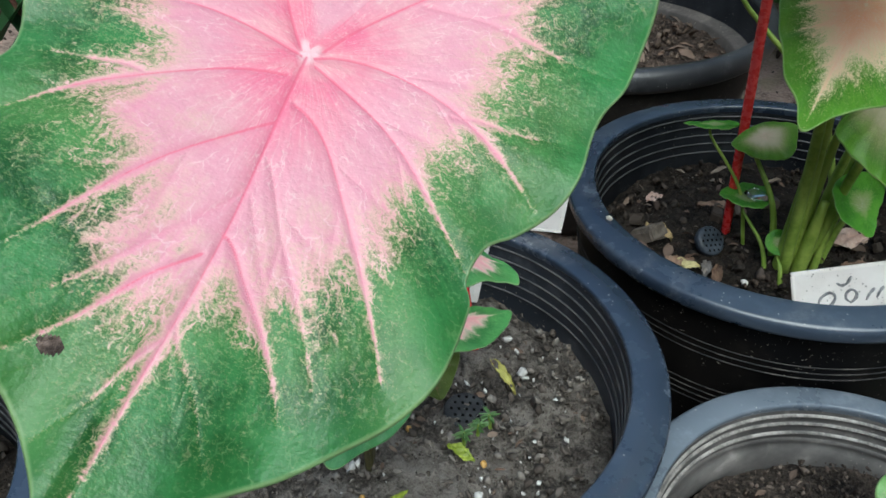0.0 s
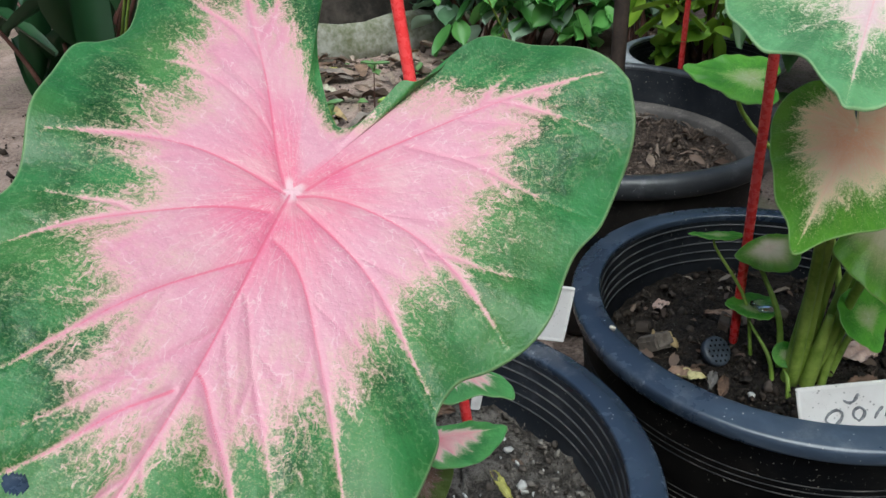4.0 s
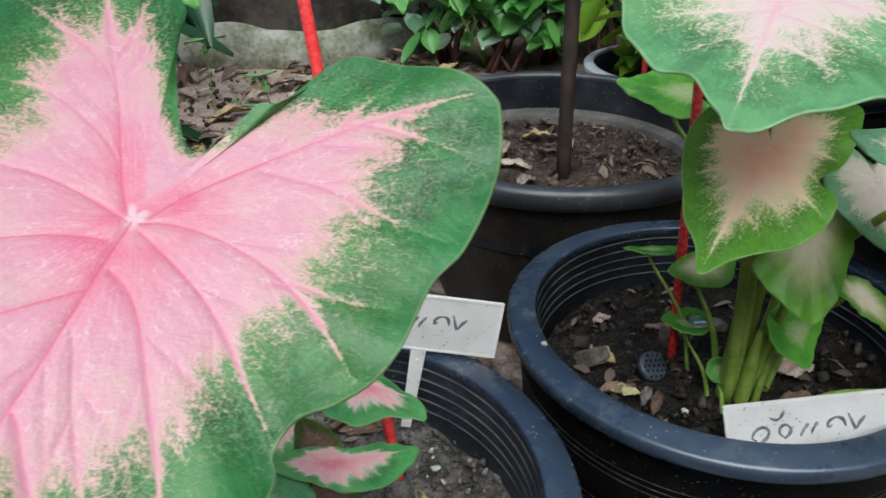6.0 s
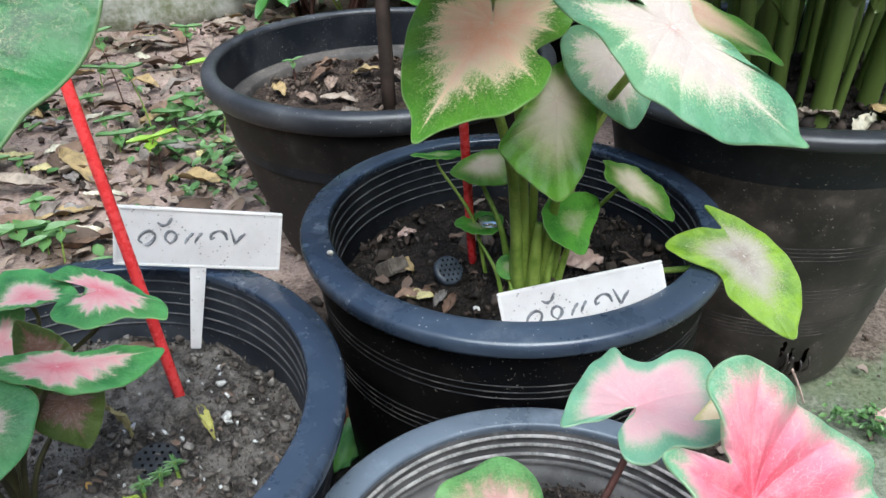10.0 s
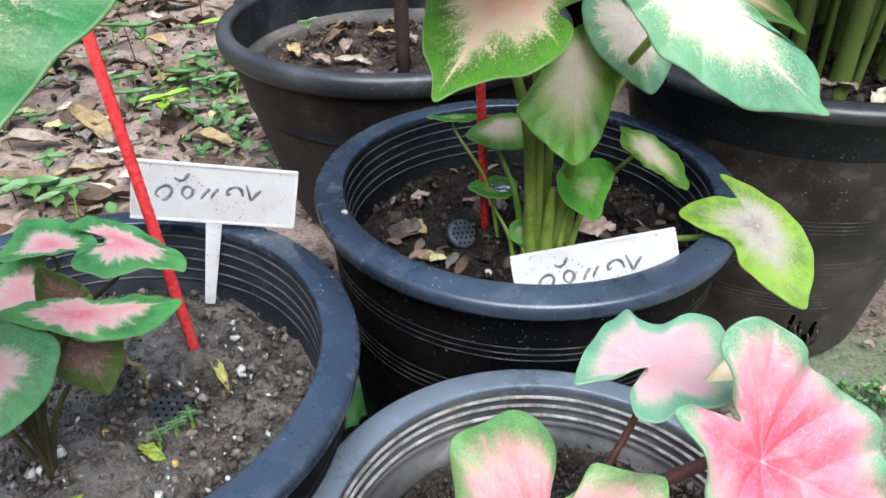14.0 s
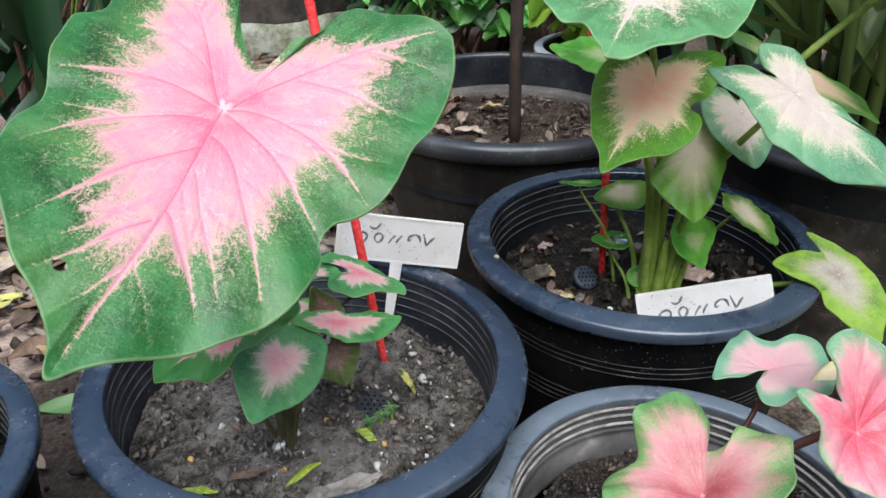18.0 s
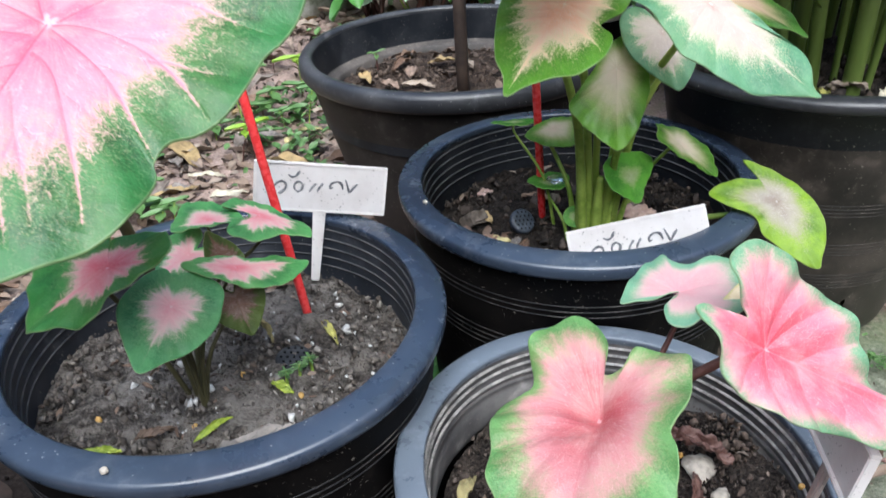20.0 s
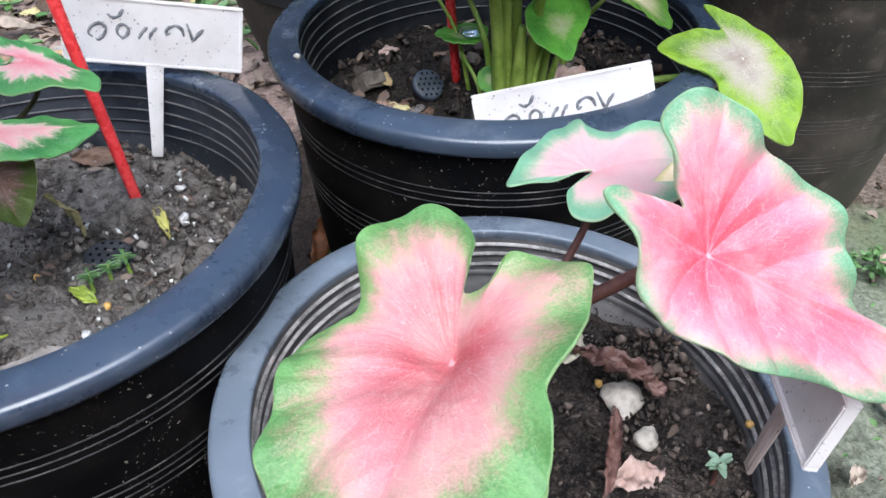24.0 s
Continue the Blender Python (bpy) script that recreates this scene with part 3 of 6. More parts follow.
def tube(points, radii, segs=8, steps=6, flat=1.0):
    """A tapered round stem along a smooth line, closed at both ends."""
    line = smooth_line(points, steps) if len(points) > 2 else [Vector(points[0]).lerp(Vector(points[1]), k / steps) for k in range(steps + 1)]
    n = len(line)
    verts, faces = [], []
    side = Vector((1, 0, 0))
    for i, c in enumerate(line):
        d = (line[min(i + 1, n - 1)] - line[max(i - 1, 0)]).normalized()
        side = (side - side.dot(d) * d)
        if side.length < 1e-4:
            side = d.orthogonal()
        side.normalize()
        up = d.cross(side)
        f = i / (n - 1) * (len(radii) - 1)
        k = min(int(f), len(radii) - 2)
        r = radii[k] + (radii[k + 1] - radii[k]) * (f - k)
        verts += [c + r * (math.cos(t) * side + flat * math.sin(t) * up) for t in [2 * math.pi * j / segs for j in range(segs)]]
    for i in range(n - 1):
        for j in range(segs):
            k = (j + 1) % segs
            faces.append((i * segs + j, i * segs + k, (i + 1) * segs + k, (i + 1) * segs + j))
    faces += [tuple(range(segs))[::-1], tuple(range((n - 1) * segs, n * segs))]
    return verts, faces


def join(pieces):
    verts, faces = [], []
    for v, f in pieces:
        o = len(verts)
        verts += list(v)
        faces += [tuple(k + o for k in q) for q in f]
    return verts, faces


def moved(piece, m):
    return [m @ Vector(v) for v in piece[0]], piece[1]


def slab(w, h, d, bevel, seg=2):
    bm = bmesh.new()
    bmesh.ops.create_cube(bm, size=1.0)
    bmesh.ops.scale(bm, vec=(w, h, d), verts=bm.verts)
    bmesh.ops.bevel(bm, geom=bm.edges, offset=bevel, segments=seg, affect="EDGES")
    return bm


# ---- leaves ----
def outline_loop(points, count):
    """A closed smooth outline through control points (cm), even steps along it (m)."""
    p = np.array(points, float) / 100
    n = len(p)
    t = np.linspace(0, 1, 14, endpoint=False)[:, None]
    out = []
    for i in range(n):
        a, b, c, d = p[i - 1], p[i], p[(i + 1) % n], p[(i + 2) % n]
        out.append(0.5 * (2 * b + (c - a) * t + (2 * a - 5 * b + 4 * c - d) * t ** 2 + (3 * b - a - 3 * c + d) * t ** 3))
    q = np.concatenate(out + [out[0][:1]])
    s = np.r_[0, np.cumsum(np.hypot(*np.diff(q, axis=0).T))]
    w = np.linspace(0, s[-1], count, endpoint=False)
    return np.c_[np.interp(w, s, q[:, 0]), np.interp(w, s, q[:, 1])]


def heart(length, half, back, notch=0.35, lean=0.0):
    """Control points of a plain heart-shaped blade (cm); y runs to the tip."""
    pts = [(0, -notch * back), (0.25, -0.8 * back), (0.55, -back), (0.9, -0.75 * back), (1.0, -0.15 * back), (0.92, 0.25 * length), (0.66, 0.55 * length), (0.3, 0.84 * length), (0.05, length)]
    right = [(x * half, y) for x, y in pts]
    left = [(-x * half, y) for x, y in pts[:0:-1]][1:]
    return [(x + lean * y, y) for x, y in right + left]


def vein_lines(loop):
    """Midrib, lobe ribs and curved side ribs of a blade outline."""
    n = len(loop)
    tip = int(np.argmax(loop[:, 1]))
    lines = []
    t = np.linspace(0, 1, 12)[:, None]
    end = loop[tip]
    lines.append((t * end, 0.0))
    for side in (1, -1):
        score = -loop[:, 1] * 0.9 + side * loop[:, 0] * 0.55 - (side * loop[:, 0] < 0) * 9
        lobe = int(np.argmax(score))
        bend = np.array([-loop[lobe, 1], loop[lobe, 0]]) * 0.06 * side
        lines.append((t * loop[lobe] * 0.93 + (t * (1 - t)) * bend * 2, 0.0))
        a, b = (lobe, tip) if (tip - lobe) % n < (lobe - tip) % n else (tip, lobe)
        span = (b - a) % n
        for start, f, off in ((0.0, 0.11, 0.0), (0.0, 0.26, 0.0), (0.02, 0.34, 1.0), (0.0, 0.42, 0.0), (0.08, 0.49, 1.0), (0.16, 0.56, 0.0), (0.24, 0.62, 1.0), (0.32, 0.68, 0.15), (0.40, 0.735, 1.0), (0.48, 0.79, 0.2), (0.56, 0.84, 1.0), (0.63, 0.88, 0.3), (0.76, 0.94, 0.5)):
            g = f if a == lobe else 1 - f
            goal = loop[int(a + g * span) % n] * 0.96
            root = end * start
            mid = (root + goal) / 2 - end * 0.07 * (1 - start)
            lines.append(((1 - t) ** 2 * root + 2 * t * (1 - t) * mid + t ** 2 * goal, off))
        for start, f in ((0.45, 0.5), (0.3, 1.6)):
            goal = loop[int(lobe + (-1 if a == lobe else 1) * 0.05 * n * f) % n] * 0.92
            root = loop[lobe] * start
            lines.append((root + (goal - root) * t, 0.2))
    for line, off in list(lines):
        way = line[-1] - line[0]
        if off > 0.21 or np.hypot(*way) < 0.02:
            continue
        for start, turn in ((0.50, 0.5), (0.58, -0.5), (0.72, 0.45), (0.80, -0.45)):
            root = line[int(start * 11)]
            c, s = math.cos(turn), math.sin(turn)
            e = np.array([c * way[0] - s * way[1], s * way[0] + c * way[1]]) * (0.98 - start) * 0.62
            lines.append((root + e * t[::2], 0.32))
    return lines


MAIN_RIBS = [(0, 0.2, 0.3, 6.0, 1.2, 13.5), (-0.2, 0.2, -3.3, 0.0, -7.2, 2.3), (-0.3, 0.4, -2.8, 1.8, -5.8, 4.6), (-0.2, 1.8, -2.0, 3.7, -4.4, 8.2), (0.3, 6.0, -0.8, 7.2, -2.4, 9.8), (0, 0.2, 3.5, -0.1, 6.7, 1.1), (0.3, 1.0, 3.4, 2.4, 6.3, 5.3), (0.1, 2.5, 2.3, 4.7, 4.9, 8.7), (0.6, 6.6, 1.8, 8.0, 3.6, 10.3), (0.2, 0, 2.2, -3.5, 5.0, -8.6), (-0.4, -0.1, -3.4, -3.8, -7.8, -7.4)]
SIDE_RIBS = [(0.6, 8.4, -0.1, 9.4, -1.2, 11.3), (0.6, 8.7, 1.3, 10.1, 2.2, 11.6), (1.2, -1.5, 3.9, -3.0, 6.9, -2.6), (2.6, -4.2, 4.8, -5.6, 6.9, -6.4), (2.8, -4.8, 3.0, -6.6, 3.3, -8.6), (-2.6, -2.7, -4.8, -2.7, -8.5, -2.4), (-4.5, -5.0, -6.5, -5.4, -9.0, -4.8), (-4.4, -4.9, -4.9, -6.3, -5.6, -7.6), (0.0, 3.6, -1.0, 5.4, -2.9, 8.9), (0.2, 4.6, 1.6, 6.6, 4.1, 9.5), (-4.3, 0.5, -5.6, 0.4, -7.4, 0.3), (3.6, 2.5, 4.9, 2.6, 6.4, 3.2)]


def drawn_ribs():
    """The great leaf's own ribs: root, middle and end of each (cm), with short twigs near the ends."""
    t = np.linspace(0, 1, 14)[:, None]
    lines = []
    for ribs, off in ((MAIN_RIBS, 0.0), (SIDE_RIBS, 0.16)):
        for q in ribs:
            a, m, b = (np.array(q[k:k + 2]) / 100 for k in (0, 2, 4))
            c = 2 * m - (a + b) / 2
            line = (1 - t) ** 2 * a + 2 * t * (1 - t) * c + t ** 2 * b
            wig = np.sin(np.linspace(0, 9, 14) + 40 * a[0] + 70 * b[1])[:, None] * 0.0005
            lines.append((line + wig * np.array([-(b - a)[1], (b - a)[0]]) / max(np.hypot(*(b - a)), 1e-6), off))
    for line, off in list(lines):
        way = line[-1] - line[0]
        for start, turn in ((0.46, 0.55), (0.56, -0.5), (0.70, 0.5), (0.80, -0.5)):
            c, s = math.cos(turn), math.sin(turn)
            e = np.array([c * way[0] - s * way[1], s * way[0] + c * way[1]]) * (0.98 - start) * 0.55
            lines.append((line[int(start * 13)] + e * t[::3], 0.40))
    return lines


def blade(name, points, mat, parent, at, tipward, face, quad=(0, 0, 0), rings=26, spokes=130, dish=0.0, wave=0.0015, waves=6, sag=0.0, bulge=0.0004, hole=None, label="", fold=0.0, seed=0, ribs=None, curl=0.0, pleat=0.0):
    """One caladium blade as a sheet with sunken ribs, a wavy margin and a curled lip."""
    loop = outline_loop(points, spokes)
    size = float(np.abs(loop).max())
    rho = np.r_[np.linspace(0, 1, rings + 1)[1:] ** 0.85, 1.0]
    wave = wave * min(1.0, size / 0.075)
    rng = np.random.RandomState(seed + 7)
    th = np.linspace(0, 2 * np.pi, spokes, endpoint=False)
    xy = (rho[:, None, None] * loop[None]).reshape(-1, 2)
    xy[-spokes:] *= 0.9975
    rr, tt = np.repeat(rho, spokes), np.tile(th, len(rho))
    xy, rr, tt = np.r_[np.zeros((1, 2)), xy], np.r_[0, rr], np.r_[0, tt]
    d, dm = np.full(len(xy), 1.0), np.full(len(xy), 1.0)
    for line, off in ribs or vein_lines(loop):
        for p, q, u in zip(line[:-1], line[1:], np.linspace(0, 1, len(line) - 1)):
            e = q - p
            k = np.clip(((xy - p) @ e) / max(e @ e, 1e-12), 0, 1)
            near = np.hypot(*(xy - p - k[:, None] * e).T)
            d = np.minimum(d, near + (0.00012 + 0.0030 * off + 0.0005 * u))
            dm = np.minimum(dm, near + off)
    z = quad[0] * xy[:, 0] ** 2 + quad[1] * xy[:, 0] * xy[:, 1] + quad[2] * xy[:, 1] ** 2
    z = z - dish * np.exp(-(np.hypot(*xy.T) / (0.32 * size)) ** 1.2) - sag * (np.clip(xy[:, 1], 0, None) / size) ** 2 * size
    z = z + fold * np.abs(xy[:, 0]) + bulge * min(1.0, size / 0.06) * np.minimum(d / 0.0045, 1.0) * (rr < 0.999)
    z = z + pleat * (1 - np.exp(-(dm / 0.007) ** 2)) * np.clip(1.35 - rr, 0, 1)
    ph = rng.rand(3) * 6.28
    z = z + wave * rr ** 4 * (np.sin(waves * tt + ph[0]) + 0.6 * np.sin((waves * 2 + 3) * tt + ph[1])) + 0.35 * wave * np.sin(3 * tt + ph[2]) * rr ** 2
    z = z - curl * np.clip((rr - 0.62) / 0.38, 0, 1) ** 2 * (0.25 + 0.75 * np.clip(-xy[:, 1] / (0.6 * size), 0, 1))
    z[-spokes:] -= 0.0008
    faces = [(0, 1 + i, 1 + (i + 1) % spokes) for i in range(spokes)]
    for j in range(len(rho) - 1):
        o = 1 + j * spokes
        faces += [(o + i, o + spokes + i, o + spokes + (i + 1) % spokes, o + (i + 1) % spokes) for i in range(spokes)]
    if hole is not None:
        hx, hy, hr = hole
        far = np.hypot(xy[:, 0] - hx / 100, (xy[:, 1] - hy / 100) * 1.3) > hr / 100
        faces = [f for f in faces if all(far[k] for k in f)]
    ob = mesh_ob(name, np.c_[xy, z], faces, mat, parent, label)
    me = ob.data
    n = len(xy)
    for key, kind, field, data in (("leafco", "FLOAT_VECTOR", "vector", np.c_[np.cos(tt), np.sin(tt), rr]), ("flatco", "FLOAT_VECTOR", "vector", np.c_[xy, np.full(n, seed * 0.37)]), ("vein", "FLOAT", "value", d), ("reach", "FLOAT", "value", np.r_[0.5, np.tile(np.hypot(*loop.T), len(rho)) / size])):
        me.attributes.new(key, kind, "POINT").data.foreach_set(field, np.ascontiguousarray(data, np.float32).ravel())
    y, nn = Vector(tipward), Vector(face).normalized()
    y = (y - y.dot(nn) * nn).normalized()
    x = y.cross(nn)
    m = Matrix((x, y, nn)).transposed().to_4x4()
    ob.matrix_basis = Matrix.Translation(at) @ m
    return ob


def petiole(parent, root, at, face, r0, r1, mat, lift=0.03, label="", dish=0.0):
    n = Vector(face).normalized()
    a, b = Vector(root), Vector(at) - n * (dish + r1 * 0.75 + 0.0006)
    low = b - n * lift
    mid = a.lerp(low, 0.30)
    mid.z = a.z + (low.z - a.z) * 0.58
    v, f = tube([a, mid, low, b], [r0, (r0 + r1) / 2, r1, r1 * 0.7], 10, 7)
    return mesh_ob("petiole", v, f, mat, parent, label)


def grown(name, label, root):
    return thing(name, root, label, "plant")


def settle(ob):
    """Bake the parent's place, so that parts built in world places stay there."""
    inv = ob.matrix_basis.inverted()
    for c in ob.children:
        c.matrix_parent_inverse = inv


# ---- ground ----
def ground_sheet():
    near = np.linspace(-1.6, 1.6, 190)
    far = np.array([2.0, 2.6, 3.5, 5, 8, 14, 25, 45])
    gx = np.r_[-far[::-1], near, far]
    gy = np.r_[-far[::-1], np.linspace(-0.6, 2.6, 190), far + 1.2]
    verts = []
    for y in gy:
        for x in gx:
            q = Vector((x * 3.1, y * 3.1, 0.0))
            z = 0.010 * noise.noise(q) + 0.006 * noise.noise(q * 3.3) + 0.003 * noise.noise(q * 11)
            verts.append((x, y, z - 0.006))
    w = len(gx)
    faces = [(j * w + i, j * w + i + 1, (j + 1) * w + i + 1, (j + 1) * w + i) for j in range(len(gy) - 1) for i in range(w - 1)]
    n = Nodes("garden_earth")
    co = n.place()
    big, mid, fine = n.noise(co, 3.0, 5), n.noise(co, 22.0, 5, 0.7), n.noise(co, 190.0, 4, 0.7)
    earth = n.mix(n.step(mid, 0.3, 0.7), (0.12, 0.081, 0.064), (0.37, 0.265, 0.218))
    earth = n.mix(n.step(fine, 0.35, 0.7, 0.0, 0.6), earth, (0.52, 0.41, 0.36))
    moss = n.mix(n.step(fine, 0.3, 0.7), (0.110, 0.122, 0.084), (0.265, 0.278, 0.212))
    x = n.node("ShaderNodeSeparateXYZ", {0: co}, out=0)
    y = n.node("ShaderNodeSeparateXYZ", {0: co}, out=1)

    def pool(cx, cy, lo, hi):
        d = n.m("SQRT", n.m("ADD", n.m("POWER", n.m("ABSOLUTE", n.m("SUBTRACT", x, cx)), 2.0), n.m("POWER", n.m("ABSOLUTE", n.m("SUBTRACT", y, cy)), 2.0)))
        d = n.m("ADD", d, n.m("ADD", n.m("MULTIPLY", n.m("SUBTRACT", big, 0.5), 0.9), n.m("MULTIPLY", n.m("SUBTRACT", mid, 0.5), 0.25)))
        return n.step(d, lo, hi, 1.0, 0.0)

    f = n.m("MAXIMUM", pool(0.80, 0.33, 0.40, 0.56), n.step(big, 0.60, 0.72))
    col = n.mix(f, earth, moss)
    col = n.mix(n.step(n.m("ADD", big, n.m("MULTIPLY", mid, 0.4)), 0.72, 0.85, 0.0, 0.5), col, (0.09, 0.12, 0.04))
    mound = n.mix(n.step(fine, 0.35, 0.7), (0.080, 0.056, 0.043), (0.26, 0.19, 0.155))
    col = n.mix(n.m("MULTIPLY", pool(0.62, 0.62, 0.10, 0.20), 0.85), col, mound)
    # near-black pool: moist earth plus shade between the pots, painted into the colour
    tone_mask = pool(-0.10, 0.30, 0.40, 0.56)
    col = n.mix(n.m("MULTIPLY", tone_mask, 0.92), col, n.mix(n.step(fine, 0.35, 0.7), (0.010, 0.008, 0.006), (0.040, 0.030, 0.024)))
    n.bump(n.m("ADD", mid, n.m("MULTIPLY", fine, 0.6)), 1.0, 0.006)
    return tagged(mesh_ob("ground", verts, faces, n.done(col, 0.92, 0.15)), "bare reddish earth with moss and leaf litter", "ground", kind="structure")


ground_sheet()


# ---- pots ----
def pot(at, r, height, base_r, soil, label, ledge=False, rim_mat=None, lip=0.0185, seed=0, ridges=True, dirt=None, tears=(), lining=None, fat=False, shelf_w=0.009, skin=None, ring_mat=None, tilt=(0.0, 0.0), flange=0.010, deep=1.0, swell=0.85, ledge_mat=None):
    shelf = height - soil - 0.006
    stand = Matrix.Translation((0, 0, height)) @ Euler((*tilt, 0)).to_matrix().to_4x4() @ Matrix.Translation((0, 0, -height))
    ob = thing("plant_pot", (*at, 0), label, "plant pot", "black plastic pots", turn=stand if any(tilt) else None)
    rim_mat = rim_mat or M_RIM
    z = height
    if fat:
        rim = [(r - lip + 0.001, z - 0.008), (r - lip, z - 0.004), (r - lip + 0.003, z - 0.0008), (r - lip * 0.55, z), (r - 0.004, z - 0.0015 * deep), (r - 0.0008, z - 0.006 * deep), (r, z - 0.012 * deep), (r - 0.001, z - 0.019 * deep), (r - 0.004, z - 0.0235 * deep), (r - 0.002 - flange * 0.7, z - 0.025 * deep), (r - 0.001 - flange, z - 0.02 * deep)]
    else:
        rim = [(r - lip + 0.0008, z - 0.006), (r - lip, z - 0.002), (r - lip + 0.0006, z - 0.0004), (r - lip + 0.0016, z), (r - lip * 0.5, z - 0.0004), (r - 0.003, z - 0.0018), (r - 0.0012, z - 0.0026), (r - 0.0003, z - 0.0042), (r, z - 0.006), (r - 0.0006, z - 0.0108), (r - 0.0016, z - 0.0132), (r - 0.0033, z - 0.0144), (r - 0.0075, z - 0.0148), (r - 0.009, z - 0.0125)]
    v, f = lathe(rim, 128, 0.004, seed)
    mesh_ob("rim", v, f, rim_mat, ob, "rounded blue-black rim")
    top = r - flange
    wall = lambda q: base_r + (top - base_r) * min(max(q / (z - 0.02), 0), 1) ** swell
    outer = [(base_r - 0.01, 0.0), (base_r - 0.002, 0.001), (base_r, 0.004)]
    for k in range(1, 25):
        q = (z - 0.02) * k / 24
        outer.append((wall(q), q))
    outer.append((top, z - (0.018 if fat else 0.0135)))
    inner = [(r - lip + 0.001, z - 0.005), (r - lip - 0.001, z - 0.02), (r - lip - 0.003, soil + 0.01), (min(wall(soil) - 0.006, r - lip - 0.004), soil - 0.03)]

    if ledge:
        c, s = lathe([(r - lip - 0.003, z - shelf + 0.002), (r - lip - 0.005, z - shelf), (r - lip - shelf_w, z - shelf - 0.001), (r - lip - shelf_w - 0.003, z - shelf - 0.003), (r - lip - shelf_w - 0.0035, soil - 0.02)], 128, 0.004, seed)
        mesh_ob("inner_ledge", c, [t[::-1] for t in s], ledge_mat or M_PALEIN, ob, "chalky inner ledge")

    def ring(rad, q, wide, tall, mat, sign):
        c, s = lathe([(rad, q), (rad + sign * wide, q + tall * 0.35), (rad + sign * wide, q + tall * 0.65), (rad, q + tall)], 128, 0.004, seed)
        mesh_ob("ridge", c, s if sign > 0 else [t[::-1] for t in s], mat, ob, "thin raised ring")

    depths = [q for _, q in inner][::-1]
    for k in range(0 if fat else 5):
        q = z - 0.011 - (0.0064 if ring_mat else 0.0082) * k
        rad = float(np.interp(q, depths, [a for a, _ in inner][::-1]))
        ring(rad + 0.0002, q, 0.0017 if ring_mat else 0.0010, 0.0024 if ring_mat else 0.0017, ring_mat or M_RIDGE, -1)
    if ridges:
        for k in range(7):
            q = z * (0.58 if k < 4 else 0.68) + 0.0052 * k
            ring(wall(q) - 0.0002, q, 0.0008, 0.0014, M_RIDGED, 1)
    if tears:
        fine = [Vector((*p, 0)).lerp(Vector((*q, 0)), k / 6) for p, q in zip(outer[:-1], outer[1:]) for k in range(6)]
        v, f = lathe([(p.x, p.y) for p in fine] + [outer[-1]], 640, 0.004, seed)
        keep = []
        for q in f:
            c = Vector(v[q[0]])
            a = math.degrees(math.atan2(c.y, c.x)) % 360
            e = max([1 - ((a - t) / w) ** 2 - ((c.z - h) / k) ** 2 for t, w, h, k in tears]) if c.z < 0.12 else -1
            if e + 0.45 * noise.noise(c * 90) + 0.35 * noise.noise(c * 260) < 0.3:
                keep.append(q)
        f = keep
    else:
        v, f = lathe(outer, 128, 0.004, seed)
    for k in range(13 if tears else 0):
        q = (0.075, 0.118, 0.165)[k % 3] + 0.0042 * (k // 3)
        ring(wall(q) - 0.0001, q, 0.0005, 0.0010, M_SCUFF, 1)
    mesh_ob("outer_wall", v, f, skin or M_POT, ob)
    v, f = lathe(inner, 128, 0.004, seed)
    mesh_ob("inner_wall", v, [q[::-1] for q in f], lining or M_INNER, ob)
    rs = min(wall(soil) - 0.006, r - lip - 0.004) - (shelf_w if ledge else 0.0)
    verts, faces, segs, rows = [], [], 180, 56
    for j in range(rows + 1):
        for i in range(segs):
            t, q = 2 * math.pi * i / segs, rs * j / rows
            p = Vector((q * math.cos(t), q * math.sin(t), 0))
            s = Vector((p.x + seed, p.y, 0.3))
            h = 0.006 * noise.noise(s * 14) + 0.0048 * noise.noise(s * 45) + 0.0036 * noise.noise(s * 110) + 0.0022 * noise.noise(s * 280)
            verts.append((p.x, p.y, soil + h - 0.004 * (j / rows) ** 6))
    for j in range(rows):
        faces += [(j * segs + i, (j + 1) * segs + i, (j + 1) * segs + (i + 1) % segs, j * segs + (i + 1) % segs) for i in range(segs)]
    so = mesh_ob("potting_soil", [Vector(q) + Vector((*at, 0)) for q in verts], faces, dirt or M_SOIL)
    tagged(so, "dark potting soil filling a black pot", "soil", kind="stuff")
    return ob, rs


def crumb(rng, s, flat=0.45):
    """A small broken lump."""
    base = [(-0.62, -0.62, -0.62), (0.62, -0.62, -0.62), (0.62, 0.62, -0.62), (-0.62, 0.62, -0.62), (-0.62, -0.62, 0.62), (0.62, -0.62, 0.62), (0.62, 0.62, 0.62), (-0.62, 0.62, 0.62), (0, 0, -1), (0, 0, 1), (0, -1, 0), (1, 0, 0), (0, 1, 0), (-1, 0, 0)]
    m = Euler(rng.rand(3) * 6.28).to_matrix()
    k = s * (0.6 + 0.8 * rng.rand(3)) * 0.55
    v = [m @ Vector(((p[0] + 0.27 * rng.randn()) * k[0], (p[1] + 0.27 * rng.randn()) * k[1], (p[2] + 0.27 * rng.randn()) * k[2] * (flat + 0.25))) for p in base]
    f = []
    for c, ring in ((8, (0, 3, 2, 1)), (9, (4, 5, 6, 7)), (10, (0, 1, 5, 4)), (11, (1, 2, 6, 5)), (12, (2, 3, 7, 6)), (13, (3, 0, 4, 7))):
        f += [(c, ring[a], ring[(a + 1) % 4]) for a in range(4)]
    return v, f


